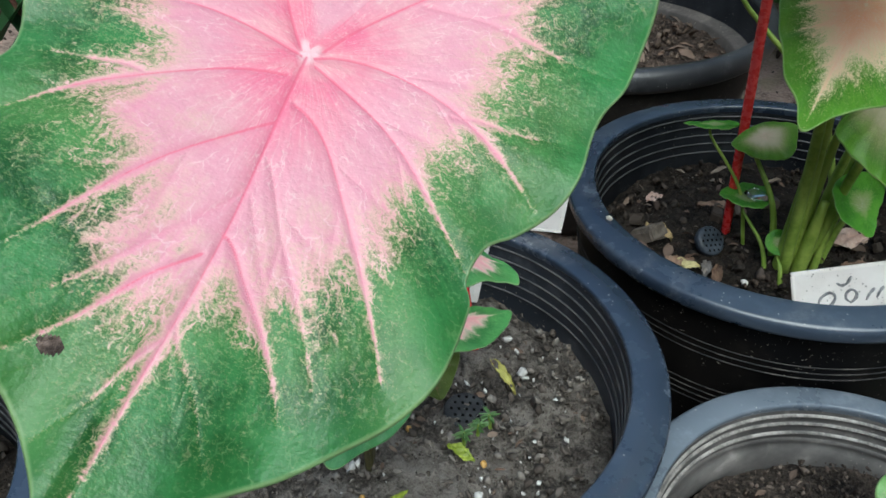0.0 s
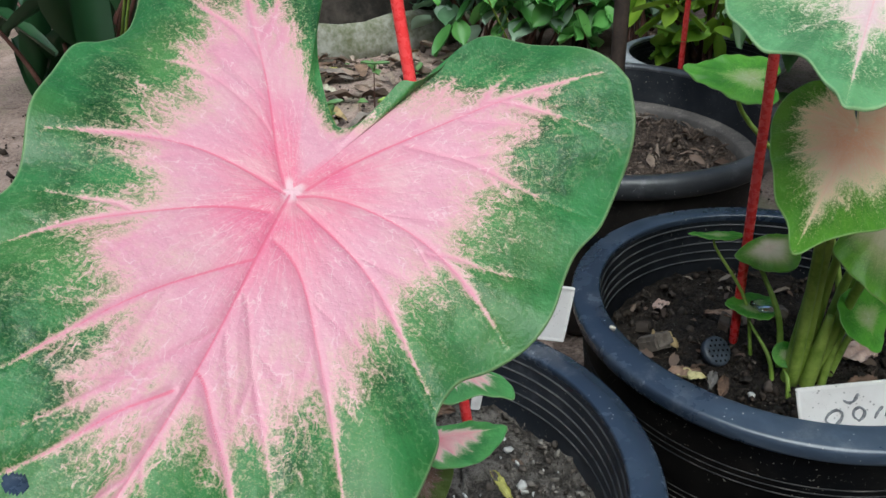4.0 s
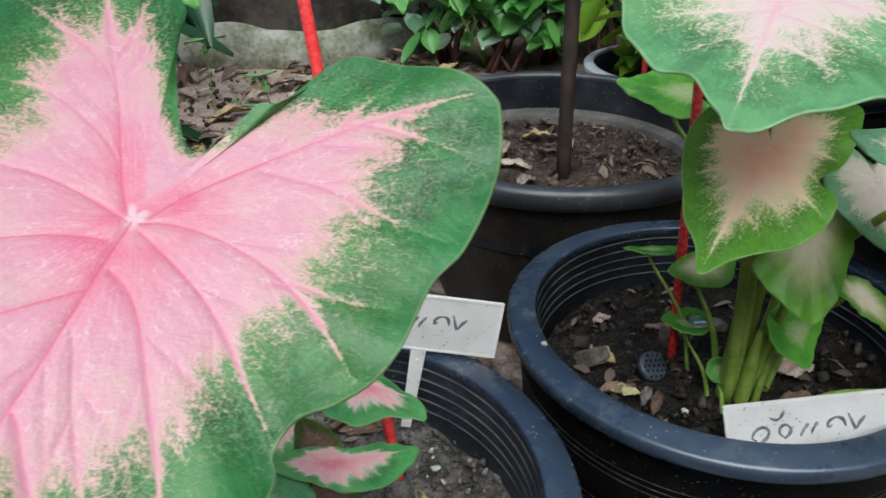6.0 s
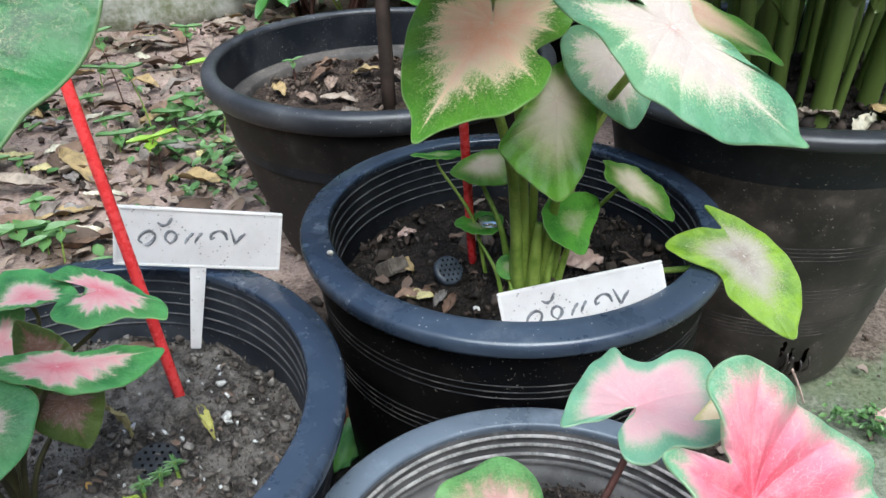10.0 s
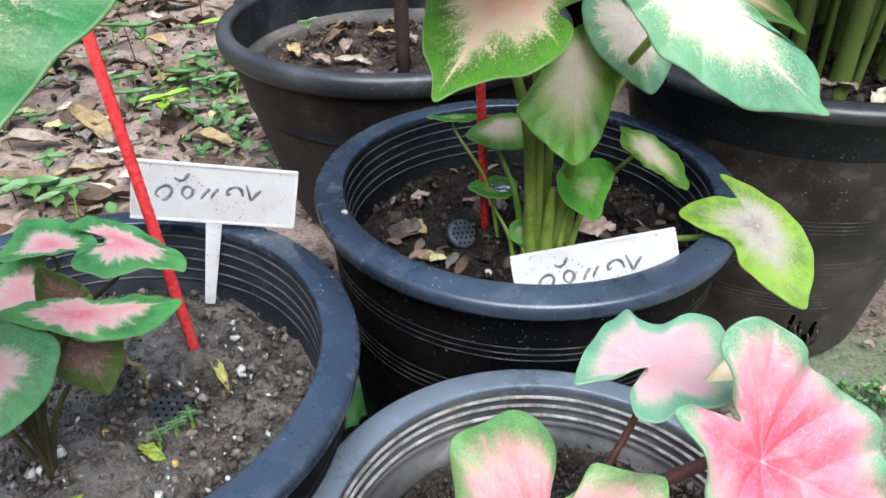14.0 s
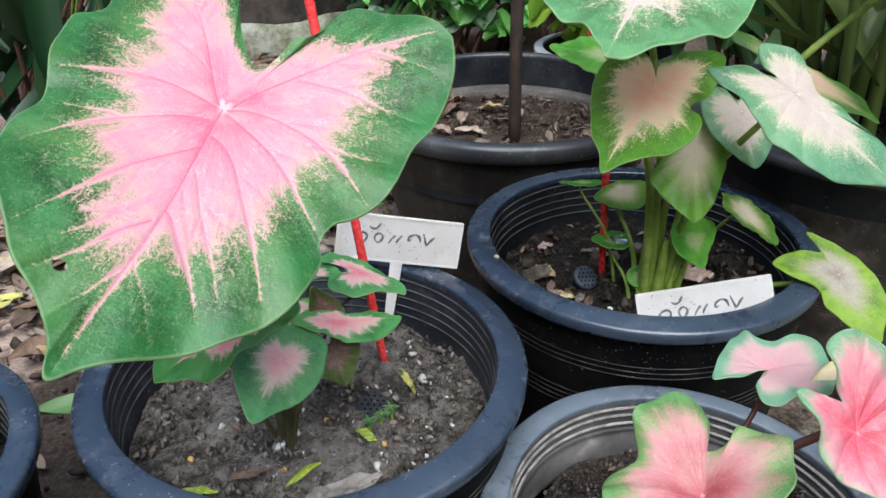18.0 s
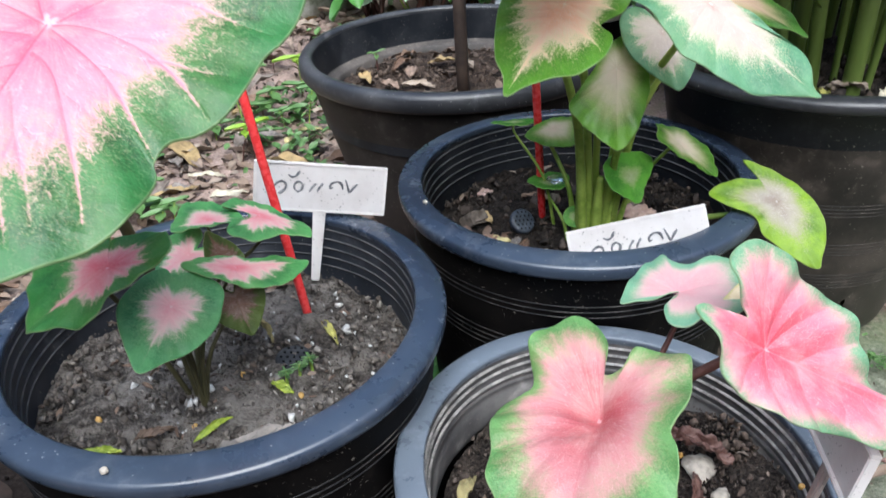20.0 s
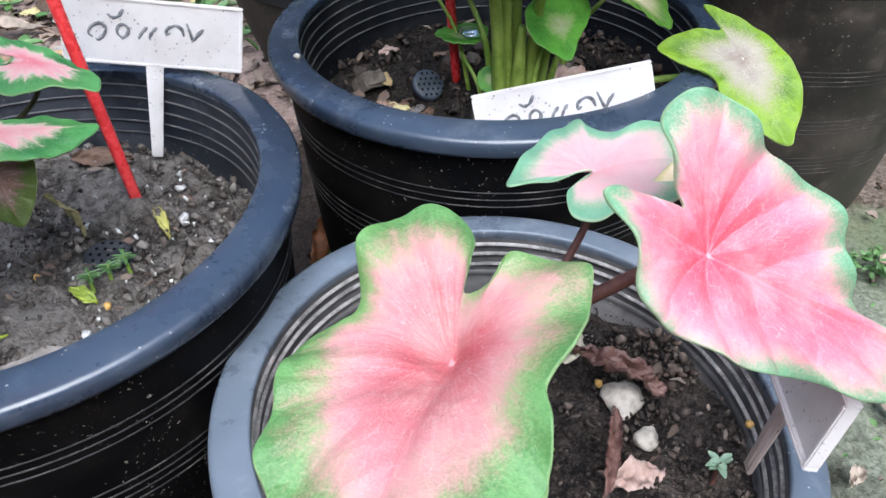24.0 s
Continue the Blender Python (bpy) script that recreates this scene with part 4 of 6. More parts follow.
def crumbs(at, rs, soil, count, lo, hi, mat, seed, label, name="soil_crumbs"):
    rng = np.random.RandomState(seed)
    out = []
    for _ in range(count):
        q, t = rs * 0.97 * math.sqrt(rng.rand()), rng.rand() * 6.28
        s = lo + (hi - lo) * rng.rand() ** 5
        p = Vector((at[0] + q * math.cos(t), at[1] + q * math.sin(t), 0))
        v, f = crumb(rng, s)
        out.append(([u + p + Vector((0, 0, soil + s * 0.18 + 0.002 * rng.rand())) for u in v], f))
    v, f = join(out)
    return tagged(mesh_ob(name, v, f, mat), label, "soil", kind="stuff")


def dry_leaf_mesh(length, width, curl, twist, seed, nx=9, ny=6, crumple=0.0):
    """A withered leaf: pointed oval, curled across and along."""
    rng = np.random.RandomState(seed)
    verts, faces = [], []
    for i in range(nx + 1):
        u = i / nx
        w = width * (math.sin(math.pi * min(u * 0.97 + 0.015, 1)) ** 0.75) * (1 - 0.25 * u)
        for j in range(ny + 1):
            s = 2 * j / ny - 1
            a = s * curl
            y = w / 2 * (math.sin(a) / max(curl, 0.05) if curl > 0.05 else s)
            z = w / 2 * (1 - math.cos(a)) / max(curl, 0.05) if curl > 0.05 else 0
            z += 0.10 * length * math.sin(math.pi * u) * twist + 0.012 * length * rng.randn() + 0.07 * width * math.sin(9 * u + 3 * s + seed) + 0.05 * width * math.sin(17 * u - 7 * s + 2 * seed)
            fold = noise.noise_vector(Vector((u * 7 + seed, s * 2.2, 0.5))) + 0.6 * noise.noise_vector(Vector((u * 17, s * 5 + seed, 0.9)))
            z += crumple * width * fold.z
            verts.append(((u - 0.5) * length + crumple * 0.6 * width * fold.x, y * (1 + 0.06 * rng.randn()) + crumple * width * fold.y, z))
    for i in range(nx):
        faces += [(i * (ny + 1) + j, (i + 1) * (ny + 1) + j, (i + 1) * (ny + 1) + j + 1, i * (ny + 1) + j + 1) for j in range(ny)]
    low = min(v[2] for v in verts)
    return [(x, y, z - low) for x, y, z in verts], faces


def stone(name, at, size, mat, label, seed, category="stone", flat=0.7):
    rng = np.random.RandomState(seed)
    bm = bmesh.new()
    bmesh.ops.create_icosphere(bm, subdivisions=3, radius=size / 2)
    for v in bm.verts:
        k = 1 + 0.34 * noise.noise(v.co * (2.2 / size) + Vector((seed, 0, 0))) + 0.14 * noise.noise(v.co * (6.0 / size) + Vector((0, seed, 0))) + 0.012 * rng.randn()
        v.co = Vector((v.co.x * k, v.co.y * k * 0.85, v.co.z * k * flat))
    me = bpy.data.meshes.new(name)
    bm.to_mesh(me)
    bm.free()
    me.materials.append(mat)
    me.polygons.foreach_set("use_smooth", [True] * len(me.polygons))
    ob = new(name, me)
    ob.location = at
    ob.rotation_euler = (0, 0, rng.rand() * 6)
    return tagged(ob, label, category)


POT_A, RS_A = pot((-0.039, 0.329), 0.157, 0.236, 0.130, 0.183, "round black plastic pot with a young pink caladium", seed=1, dirt=M_SOILG, lip=0.0215, lining=M_INNERLIT)
POT_B, RS_B = pot((0.2437, 0.5005), 0.1572, 0.2365, 0.130, 0.184, "round black plastic pot with a tall caladium", seed=2, lip=0.0215)
POT_C, RS_C = pot((0.166, 0.907), 0.206, 0.240, 0.130, 0.183, "wide black plastic pot holding a bare stake", dirt=M_SOILB, ledge=True, rim_mat=M_RIMD, seed=3, ridges=False, fat=True, shelf_w=0.018, skin=M_POTC, ledge_mat=M_LEDGE)
POT_D, RS_D = pot((0.5225, 0.643), 0.1885, 0.296, 0.110, 0.264, "large black plastic pot torn near its foot", rim_mat=M_RIMD, seed=4, ridges=False, fat=True, lip=0.021, flange=0.0285, deep=0.56, swell=1.0, skin=M_POTD, tears=((261.4, 1.3, 0.060, 0.014), (265.5, 2.0, 0.040, 0.020), (268.5, 6.4, 0.030, 0.010), (272.6, 1.7, 0.044, 0.017)))
POT_E, RS_E = pot((0.2165, 0.2175), 0.139, 0.175, 0.108, 0.140, "black plastic pot with a rosy caladium", ledge=True, shelf_w=0.004, seed=5, lining=M_PALEIN, ring_mat=M_RIDGEE, dirt=M_WETS, rim_mat=M_RIME, tilt=(0.045, 0.085))
POT_F, RS_F = pot((-0.335, 0.221), 0.140, 0.235, 0.105, 0.185, "black plastic pot with weeds in its soil", seed=6)
crumbs((-0.039, 0.329), RS_A, 0.183, 3800, 0.0008, 0.0056, M_CRUMB, 1, "ashy grit and perlite on potting soil")
crumbs((-0.015, 0.335), RS_A * 0.72, 0.185, 85, 0.0012, 0.0056, M_PERL, 31, "white perlite bits on grey soil", "perlite")
crumbs((0.03, 0.26), 0.035, 0.184, 24, 0.0012, 0.0045, M_PERL, 32, "white perlite bits on grey soil", "perlite")
crumbs((0.2437, 0.5005), RS_B, 0.184, 1700, 0.0010, 0.007, M_BARK, 2, "bark chips and dead leaves on dark soil")
crumbs((0.166, 0.907), RS_C, 0.183, 1500, 0.0015, 0.008, M_BARKB, 3, "leaf scraps on brown soil")
crumbs((0.2165, 0.2175), RS_E, 0.140, 3600, 0.0008, 0.0042, M_WETC, 4, "wet crumbly black soil")
crumbs((0.290, 0.262), 0.028, 0.143, 160, 0.0012, 0.0075, M_BARKB, 34, "pale brown lumps of dry soil by the pot wall")
crumbs((-0.335, 0.221), RS_F, 0.185, 300, 0.002, 0.012, M_CRUMB, 5, "crumbly soil")
crumbs((0.5225, 0.643), RS_D, 0.264, 400, 0.003, 0.016, M_BARK, 6, "soil and mulch in a large pot")


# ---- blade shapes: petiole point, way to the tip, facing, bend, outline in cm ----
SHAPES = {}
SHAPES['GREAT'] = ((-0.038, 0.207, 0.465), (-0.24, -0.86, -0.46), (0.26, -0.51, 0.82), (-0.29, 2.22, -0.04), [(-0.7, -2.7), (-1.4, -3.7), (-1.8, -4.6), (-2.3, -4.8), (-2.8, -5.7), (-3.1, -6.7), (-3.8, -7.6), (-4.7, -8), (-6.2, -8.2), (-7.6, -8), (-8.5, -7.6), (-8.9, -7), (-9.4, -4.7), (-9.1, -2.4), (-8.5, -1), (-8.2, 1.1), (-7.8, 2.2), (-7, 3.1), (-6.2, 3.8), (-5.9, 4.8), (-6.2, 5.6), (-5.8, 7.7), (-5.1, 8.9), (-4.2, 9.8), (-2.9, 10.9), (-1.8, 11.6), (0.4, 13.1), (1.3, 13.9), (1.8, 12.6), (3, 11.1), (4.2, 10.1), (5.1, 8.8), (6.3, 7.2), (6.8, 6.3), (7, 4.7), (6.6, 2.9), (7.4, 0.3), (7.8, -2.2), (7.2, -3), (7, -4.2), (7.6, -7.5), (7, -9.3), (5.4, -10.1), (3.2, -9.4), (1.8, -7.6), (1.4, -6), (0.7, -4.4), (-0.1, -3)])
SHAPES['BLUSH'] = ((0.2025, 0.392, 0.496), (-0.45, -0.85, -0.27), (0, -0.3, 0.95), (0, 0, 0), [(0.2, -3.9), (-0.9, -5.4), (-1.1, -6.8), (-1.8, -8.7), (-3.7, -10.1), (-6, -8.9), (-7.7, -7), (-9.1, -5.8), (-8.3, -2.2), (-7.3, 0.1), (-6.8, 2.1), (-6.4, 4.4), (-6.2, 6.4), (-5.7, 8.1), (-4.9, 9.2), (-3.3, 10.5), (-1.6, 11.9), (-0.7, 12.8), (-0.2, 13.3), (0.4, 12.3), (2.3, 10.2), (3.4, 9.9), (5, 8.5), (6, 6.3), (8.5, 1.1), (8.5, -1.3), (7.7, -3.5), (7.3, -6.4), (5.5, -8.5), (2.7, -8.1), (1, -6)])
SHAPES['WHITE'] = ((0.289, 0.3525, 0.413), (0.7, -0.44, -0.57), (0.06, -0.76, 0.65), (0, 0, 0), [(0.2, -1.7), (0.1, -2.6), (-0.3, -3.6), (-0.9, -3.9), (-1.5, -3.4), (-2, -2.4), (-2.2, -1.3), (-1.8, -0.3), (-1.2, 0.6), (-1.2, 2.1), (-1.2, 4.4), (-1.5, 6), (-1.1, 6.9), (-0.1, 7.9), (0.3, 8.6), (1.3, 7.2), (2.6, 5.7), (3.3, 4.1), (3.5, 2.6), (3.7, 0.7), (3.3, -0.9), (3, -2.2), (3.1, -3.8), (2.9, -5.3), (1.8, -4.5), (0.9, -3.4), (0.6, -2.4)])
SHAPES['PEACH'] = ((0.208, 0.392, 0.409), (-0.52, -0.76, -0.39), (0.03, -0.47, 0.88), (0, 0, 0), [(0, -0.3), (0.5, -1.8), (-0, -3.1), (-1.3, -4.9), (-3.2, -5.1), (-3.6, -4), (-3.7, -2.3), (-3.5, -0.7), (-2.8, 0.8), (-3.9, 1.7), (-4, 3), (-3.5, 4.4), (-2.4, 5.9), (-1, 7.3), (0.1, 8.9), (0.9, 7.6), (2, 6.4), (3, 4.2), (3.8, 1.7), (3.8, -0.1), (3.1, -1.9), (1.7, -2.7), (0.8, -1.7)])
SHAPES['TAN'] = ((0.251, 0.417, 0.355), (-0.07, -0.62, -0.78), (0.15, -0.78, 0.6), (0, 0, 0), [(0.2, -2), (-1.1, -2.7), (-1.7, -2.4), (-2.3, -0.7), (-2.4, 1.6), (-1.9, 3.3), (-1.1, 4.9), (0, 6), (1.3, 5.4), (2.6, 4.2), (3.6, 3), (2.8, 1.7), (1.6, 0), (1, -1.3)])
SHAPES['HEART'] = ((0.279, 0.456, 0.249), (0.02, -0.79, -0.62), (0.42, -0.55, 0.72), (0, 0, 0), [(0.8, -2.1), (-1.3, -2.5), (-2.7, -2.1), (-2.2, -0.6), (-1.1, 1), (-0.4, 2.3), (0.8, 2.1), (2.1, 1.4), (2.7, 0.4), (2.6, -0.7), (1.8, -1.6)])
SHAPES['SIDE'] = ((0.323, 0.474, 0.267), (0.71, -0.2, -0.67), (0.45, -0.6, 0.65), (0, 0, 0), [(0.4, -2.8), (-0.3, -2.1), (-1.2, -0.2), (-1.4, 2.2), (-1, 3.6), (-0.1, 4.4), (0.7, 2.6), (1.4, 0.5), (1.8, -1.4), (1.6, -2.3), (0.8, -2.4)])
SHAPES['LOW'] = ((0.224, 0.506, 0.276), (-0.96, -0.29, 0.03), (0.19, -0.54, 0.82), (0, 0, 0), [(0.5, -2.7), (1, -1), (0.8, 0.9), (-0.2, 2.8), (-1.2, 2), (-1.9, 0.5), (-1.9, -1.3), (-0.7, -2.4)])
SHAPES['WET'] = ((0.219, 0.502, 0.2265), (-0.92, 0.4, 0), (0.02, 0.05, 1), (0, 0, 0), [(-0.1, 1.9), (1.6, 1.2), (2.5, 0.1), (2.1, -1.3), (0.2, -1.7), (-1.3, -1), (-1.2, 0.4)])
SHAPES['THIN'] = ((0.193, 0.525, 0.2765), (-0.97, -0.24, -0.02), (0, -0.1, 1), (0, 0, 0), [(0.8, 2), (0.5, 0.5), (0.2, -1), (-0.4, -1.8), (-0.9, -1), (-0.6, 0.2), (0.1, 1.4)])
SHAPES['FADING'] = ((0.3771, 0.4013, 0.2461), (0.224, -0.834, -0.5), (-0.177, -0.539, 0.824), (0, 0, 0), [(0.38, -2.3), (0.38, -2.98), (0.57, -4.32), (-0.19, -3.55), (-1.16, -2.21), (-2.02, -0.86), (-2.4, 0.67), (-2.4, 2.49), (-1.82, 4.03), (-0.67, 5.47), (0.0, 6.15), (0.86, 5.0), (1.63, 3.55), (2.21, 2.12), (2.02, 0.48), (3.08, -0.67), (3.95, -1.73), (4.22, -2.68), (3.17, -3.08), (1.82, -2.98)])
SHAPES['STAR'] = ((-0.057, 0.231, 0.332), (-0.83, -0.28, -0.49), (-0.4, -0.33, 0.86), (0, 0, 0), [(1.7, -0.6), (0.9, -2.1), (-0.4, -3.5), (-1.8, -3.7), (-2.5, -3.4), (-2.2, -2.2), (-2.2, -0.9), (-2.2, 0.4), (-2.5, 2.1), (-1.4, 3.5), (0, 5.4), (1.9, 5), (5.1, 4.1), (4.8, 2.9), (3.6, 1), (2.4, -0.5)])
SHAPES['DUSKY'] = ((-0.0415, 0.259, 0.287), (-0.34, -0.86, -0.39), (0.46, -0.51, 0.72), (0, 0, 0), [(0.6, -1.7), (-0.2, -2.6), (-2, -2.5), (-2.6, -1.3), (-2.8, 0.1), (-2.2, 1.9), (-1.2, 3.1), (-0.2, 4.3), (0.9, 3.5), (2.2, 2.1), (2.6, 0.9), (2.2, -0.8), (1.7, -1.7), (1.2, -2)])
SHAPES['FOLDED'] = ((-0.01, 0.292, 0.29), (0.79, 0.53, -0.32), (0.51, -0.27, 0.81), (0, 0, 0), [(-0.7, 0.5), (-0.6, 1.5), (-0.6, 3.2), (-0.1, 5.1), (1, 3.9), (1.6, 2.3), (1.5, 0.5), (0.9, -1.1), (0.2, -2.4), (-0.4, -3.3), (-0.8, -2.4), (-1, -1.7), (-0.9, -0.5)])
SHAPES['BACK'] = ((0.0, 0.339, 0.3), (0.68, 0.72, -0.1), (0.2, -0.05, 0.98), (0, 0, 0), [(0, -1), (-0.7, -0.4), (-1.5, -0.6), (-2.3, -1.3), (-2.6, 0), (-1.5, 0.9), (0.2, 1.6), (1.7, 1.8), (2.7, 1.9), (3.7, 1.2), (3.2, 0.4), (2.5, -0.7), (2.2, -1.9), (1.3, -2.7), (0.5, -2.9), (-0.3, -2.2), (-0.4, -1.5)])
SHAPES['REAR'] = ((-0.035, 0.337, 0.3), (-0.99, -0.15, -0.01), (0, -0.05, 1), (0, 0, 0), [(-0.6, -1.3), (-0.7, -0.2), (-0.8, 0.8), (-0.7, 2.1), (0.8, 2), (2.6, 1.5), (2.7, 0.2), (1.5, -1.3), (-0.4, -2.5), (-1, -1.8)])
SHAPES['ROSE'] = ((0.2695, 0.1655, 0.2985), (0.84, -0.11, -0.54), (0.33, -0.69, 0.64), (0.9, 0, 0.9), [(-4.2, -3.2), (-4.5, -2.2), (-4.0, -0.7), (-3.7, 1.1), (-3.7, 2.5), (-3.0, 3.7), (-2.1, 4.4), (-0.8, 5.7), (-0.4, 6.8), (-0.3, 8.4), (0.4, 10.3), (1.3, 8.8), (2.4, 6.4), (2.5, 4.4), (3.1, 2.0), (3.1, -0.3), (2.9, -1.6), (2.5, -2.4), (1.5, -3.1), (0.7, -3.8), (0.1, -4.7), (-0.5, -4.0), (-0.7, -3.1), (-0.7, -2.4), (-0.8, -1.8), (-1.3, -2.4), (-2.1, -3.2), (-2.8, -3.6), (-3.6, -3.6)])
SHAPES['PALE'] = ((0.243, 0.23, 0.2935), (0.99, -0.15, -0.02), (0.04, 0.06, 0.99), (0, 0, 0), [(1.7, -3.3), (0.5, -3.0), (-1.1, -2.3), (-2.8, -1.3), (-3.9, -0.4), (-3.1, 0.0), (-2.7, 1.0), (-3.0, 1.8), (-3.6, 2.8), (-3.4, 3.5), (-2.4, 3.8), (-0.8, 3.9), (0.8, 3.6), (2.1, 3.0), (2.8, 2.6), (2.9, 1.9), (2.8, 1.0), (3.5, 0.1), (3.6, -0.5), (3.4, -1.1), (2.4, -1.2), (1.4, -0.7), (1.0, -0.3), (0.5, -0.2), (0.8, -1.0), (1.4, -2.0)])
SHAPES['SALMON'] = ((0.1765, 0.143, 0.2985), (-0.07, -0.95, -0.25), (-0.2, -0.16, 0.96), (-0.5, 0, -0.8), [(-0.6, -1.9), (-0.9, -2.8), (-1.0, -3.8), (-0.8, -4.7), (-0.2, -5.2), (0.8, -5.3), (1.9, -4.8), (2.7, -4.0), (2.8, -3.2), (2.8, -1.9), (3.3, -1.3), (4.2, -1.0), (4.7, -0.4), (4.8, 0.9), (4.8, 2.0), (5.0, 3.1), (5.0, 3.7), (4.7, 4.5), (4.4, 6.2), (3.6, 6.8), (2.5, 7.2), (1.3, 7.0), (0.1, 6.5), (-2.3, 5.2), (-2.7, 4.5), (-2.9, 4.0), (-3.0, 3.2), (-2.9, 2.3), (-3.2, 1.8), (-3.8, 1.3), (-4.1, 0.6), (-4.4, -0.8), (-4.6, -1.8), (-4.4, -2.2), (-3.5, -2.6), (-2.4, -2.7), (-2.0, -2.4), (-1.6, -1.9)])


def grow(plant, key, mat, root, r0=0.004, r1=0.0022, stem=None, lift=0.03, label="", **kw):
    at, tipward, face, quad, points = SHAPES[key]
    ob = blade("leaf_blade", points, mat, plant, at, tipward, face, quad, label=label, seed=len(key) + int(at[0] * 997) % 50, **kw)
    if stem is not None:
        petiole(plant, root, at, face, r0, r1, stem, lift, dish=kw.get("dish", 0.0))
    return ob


def spare(plant, at, tipward, face, points, mat, root, stem, r0=0.003, r1=0.0018, lift=0.03, label="", **kw):
    blade("leaf_blade", points, mat, plant, at, tipward, face, label=label, seed=int(abs(at[0] + at[2]) * 997) % 60, **kw)
    if stem is not None:
        petiole(plant, root, at, face, r0, r1, stem, lift)


# the great pink leaf and the young plant below it
ROOT_A = (-0.050, 0.292, 0.180)
young = grown("caladium", "young pink and green caladium in grey soil under one great leaf", ROOT_A)
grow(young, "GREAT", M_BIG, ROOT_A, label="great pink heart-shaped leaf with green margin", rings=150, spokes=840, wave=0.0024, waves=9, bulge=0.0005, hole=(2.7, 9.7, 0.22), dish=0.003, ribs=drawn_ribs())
v, f = tube([(-0.055, 0.305, 0.176), (-0.062, 0.301, 0.270), (-0.062, 0.262, 0.375), (-0.0395, 0.2105, 0.4570)], [0.0042, 0.0038, 0.0034, 0.0028], 10, 8)
mesh_ob("petiole", v, f, M_STEMD, young, "stout olive petiole of the great leaf")
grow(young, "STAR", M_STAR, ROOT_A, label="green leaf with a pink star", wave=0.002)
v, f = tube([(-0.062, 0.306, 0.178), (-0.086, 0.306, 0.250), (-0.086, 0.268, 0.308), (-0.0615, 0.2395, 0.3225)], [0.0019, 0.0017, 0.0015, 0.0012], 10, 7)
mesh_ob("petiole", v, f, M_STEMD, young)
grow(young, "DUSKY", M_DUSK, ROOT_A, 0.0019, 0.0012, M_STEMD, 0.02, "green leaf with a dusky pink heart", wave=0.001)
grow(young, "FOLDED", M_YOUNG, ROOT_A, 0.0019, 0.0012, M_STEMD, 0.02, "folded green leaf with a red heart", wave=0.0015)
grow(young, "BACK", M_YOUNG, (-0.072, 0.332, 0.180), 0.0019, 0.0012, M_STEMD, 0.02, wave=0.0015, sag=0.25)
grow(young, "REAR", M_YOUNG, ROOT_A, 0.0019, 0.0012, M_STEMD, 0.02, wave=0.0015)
spare(young, (-0.046, 0.322, 0.284), (-0.6, -0.6, -0.3), (0.1, -0.3, 0.95), heart(3.2, 2.2, 2.0), M_YOUNG, ROOT_A, M_STEMD, 0.0019, 0.0012, label="green and cream young leaf")
spare(young, (-0.016, 0.300, 0.262), (0.35, -0.3, -0.9), (0.1, -0.85, 0.4), heart(2.6, 1.9, 1.4), M_BROWN, ROOT_A, M_STEMD, 0.0019, 0.0012, label="withering brown leaf")
spare(young, (-0.016, 0.297, 0.290), (-0.45, 0.25, 0.85), (0.5, -0.8, 0.3), heart(2.4, 1.2, 0.5), M_BROWN, ROOT_A, None, label="folded brown back of the leaf")
settle(young)

# the tall plant in the next pot
ROOT_B = (0.250, 0.470, 0.180)
tall = grown("caladium", "tall caladium with white, peach and blush leaves in bark soil", ROOT_B)
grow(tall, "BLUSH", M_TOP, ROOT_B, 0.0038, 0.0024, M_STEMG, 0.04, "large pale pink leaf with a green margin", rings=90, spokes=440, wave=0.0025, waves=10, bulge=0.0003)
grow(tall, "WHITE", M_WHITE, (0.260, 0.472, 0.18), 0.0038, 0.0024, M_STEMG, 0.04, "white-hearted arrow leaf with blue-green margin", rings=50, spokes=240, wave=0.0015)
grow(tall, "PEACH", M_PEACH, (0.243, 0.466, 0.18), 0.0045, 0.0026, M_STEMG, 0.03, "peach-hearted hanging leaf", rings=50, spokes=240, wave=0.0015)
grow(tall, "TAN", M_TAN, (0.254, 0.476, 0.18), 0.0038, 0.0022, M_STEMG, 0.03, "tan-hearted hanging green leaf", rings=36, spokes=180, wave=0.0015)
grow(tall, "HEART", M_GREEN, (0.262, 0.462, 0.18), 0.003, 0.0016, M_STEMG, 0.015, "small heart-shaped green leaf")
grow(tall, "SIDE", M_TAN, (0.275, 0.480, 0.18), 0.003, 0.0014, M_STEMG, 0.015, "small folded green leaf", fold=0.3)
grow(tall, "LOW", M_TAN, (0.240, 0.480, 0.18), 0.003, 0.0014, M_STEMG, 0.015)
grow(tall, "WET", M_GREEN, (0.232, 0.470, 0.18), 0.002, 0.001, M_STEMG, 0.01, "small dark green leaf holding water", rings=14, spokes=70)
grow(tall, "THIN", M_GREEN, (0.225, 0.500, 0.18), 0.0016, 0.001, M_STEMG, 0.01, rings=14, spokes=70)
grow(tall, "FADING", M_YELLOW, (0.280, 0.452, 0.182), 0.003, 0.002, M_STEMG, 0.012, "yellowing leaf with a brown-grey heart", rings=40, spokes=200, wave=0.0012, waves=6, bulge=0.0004)
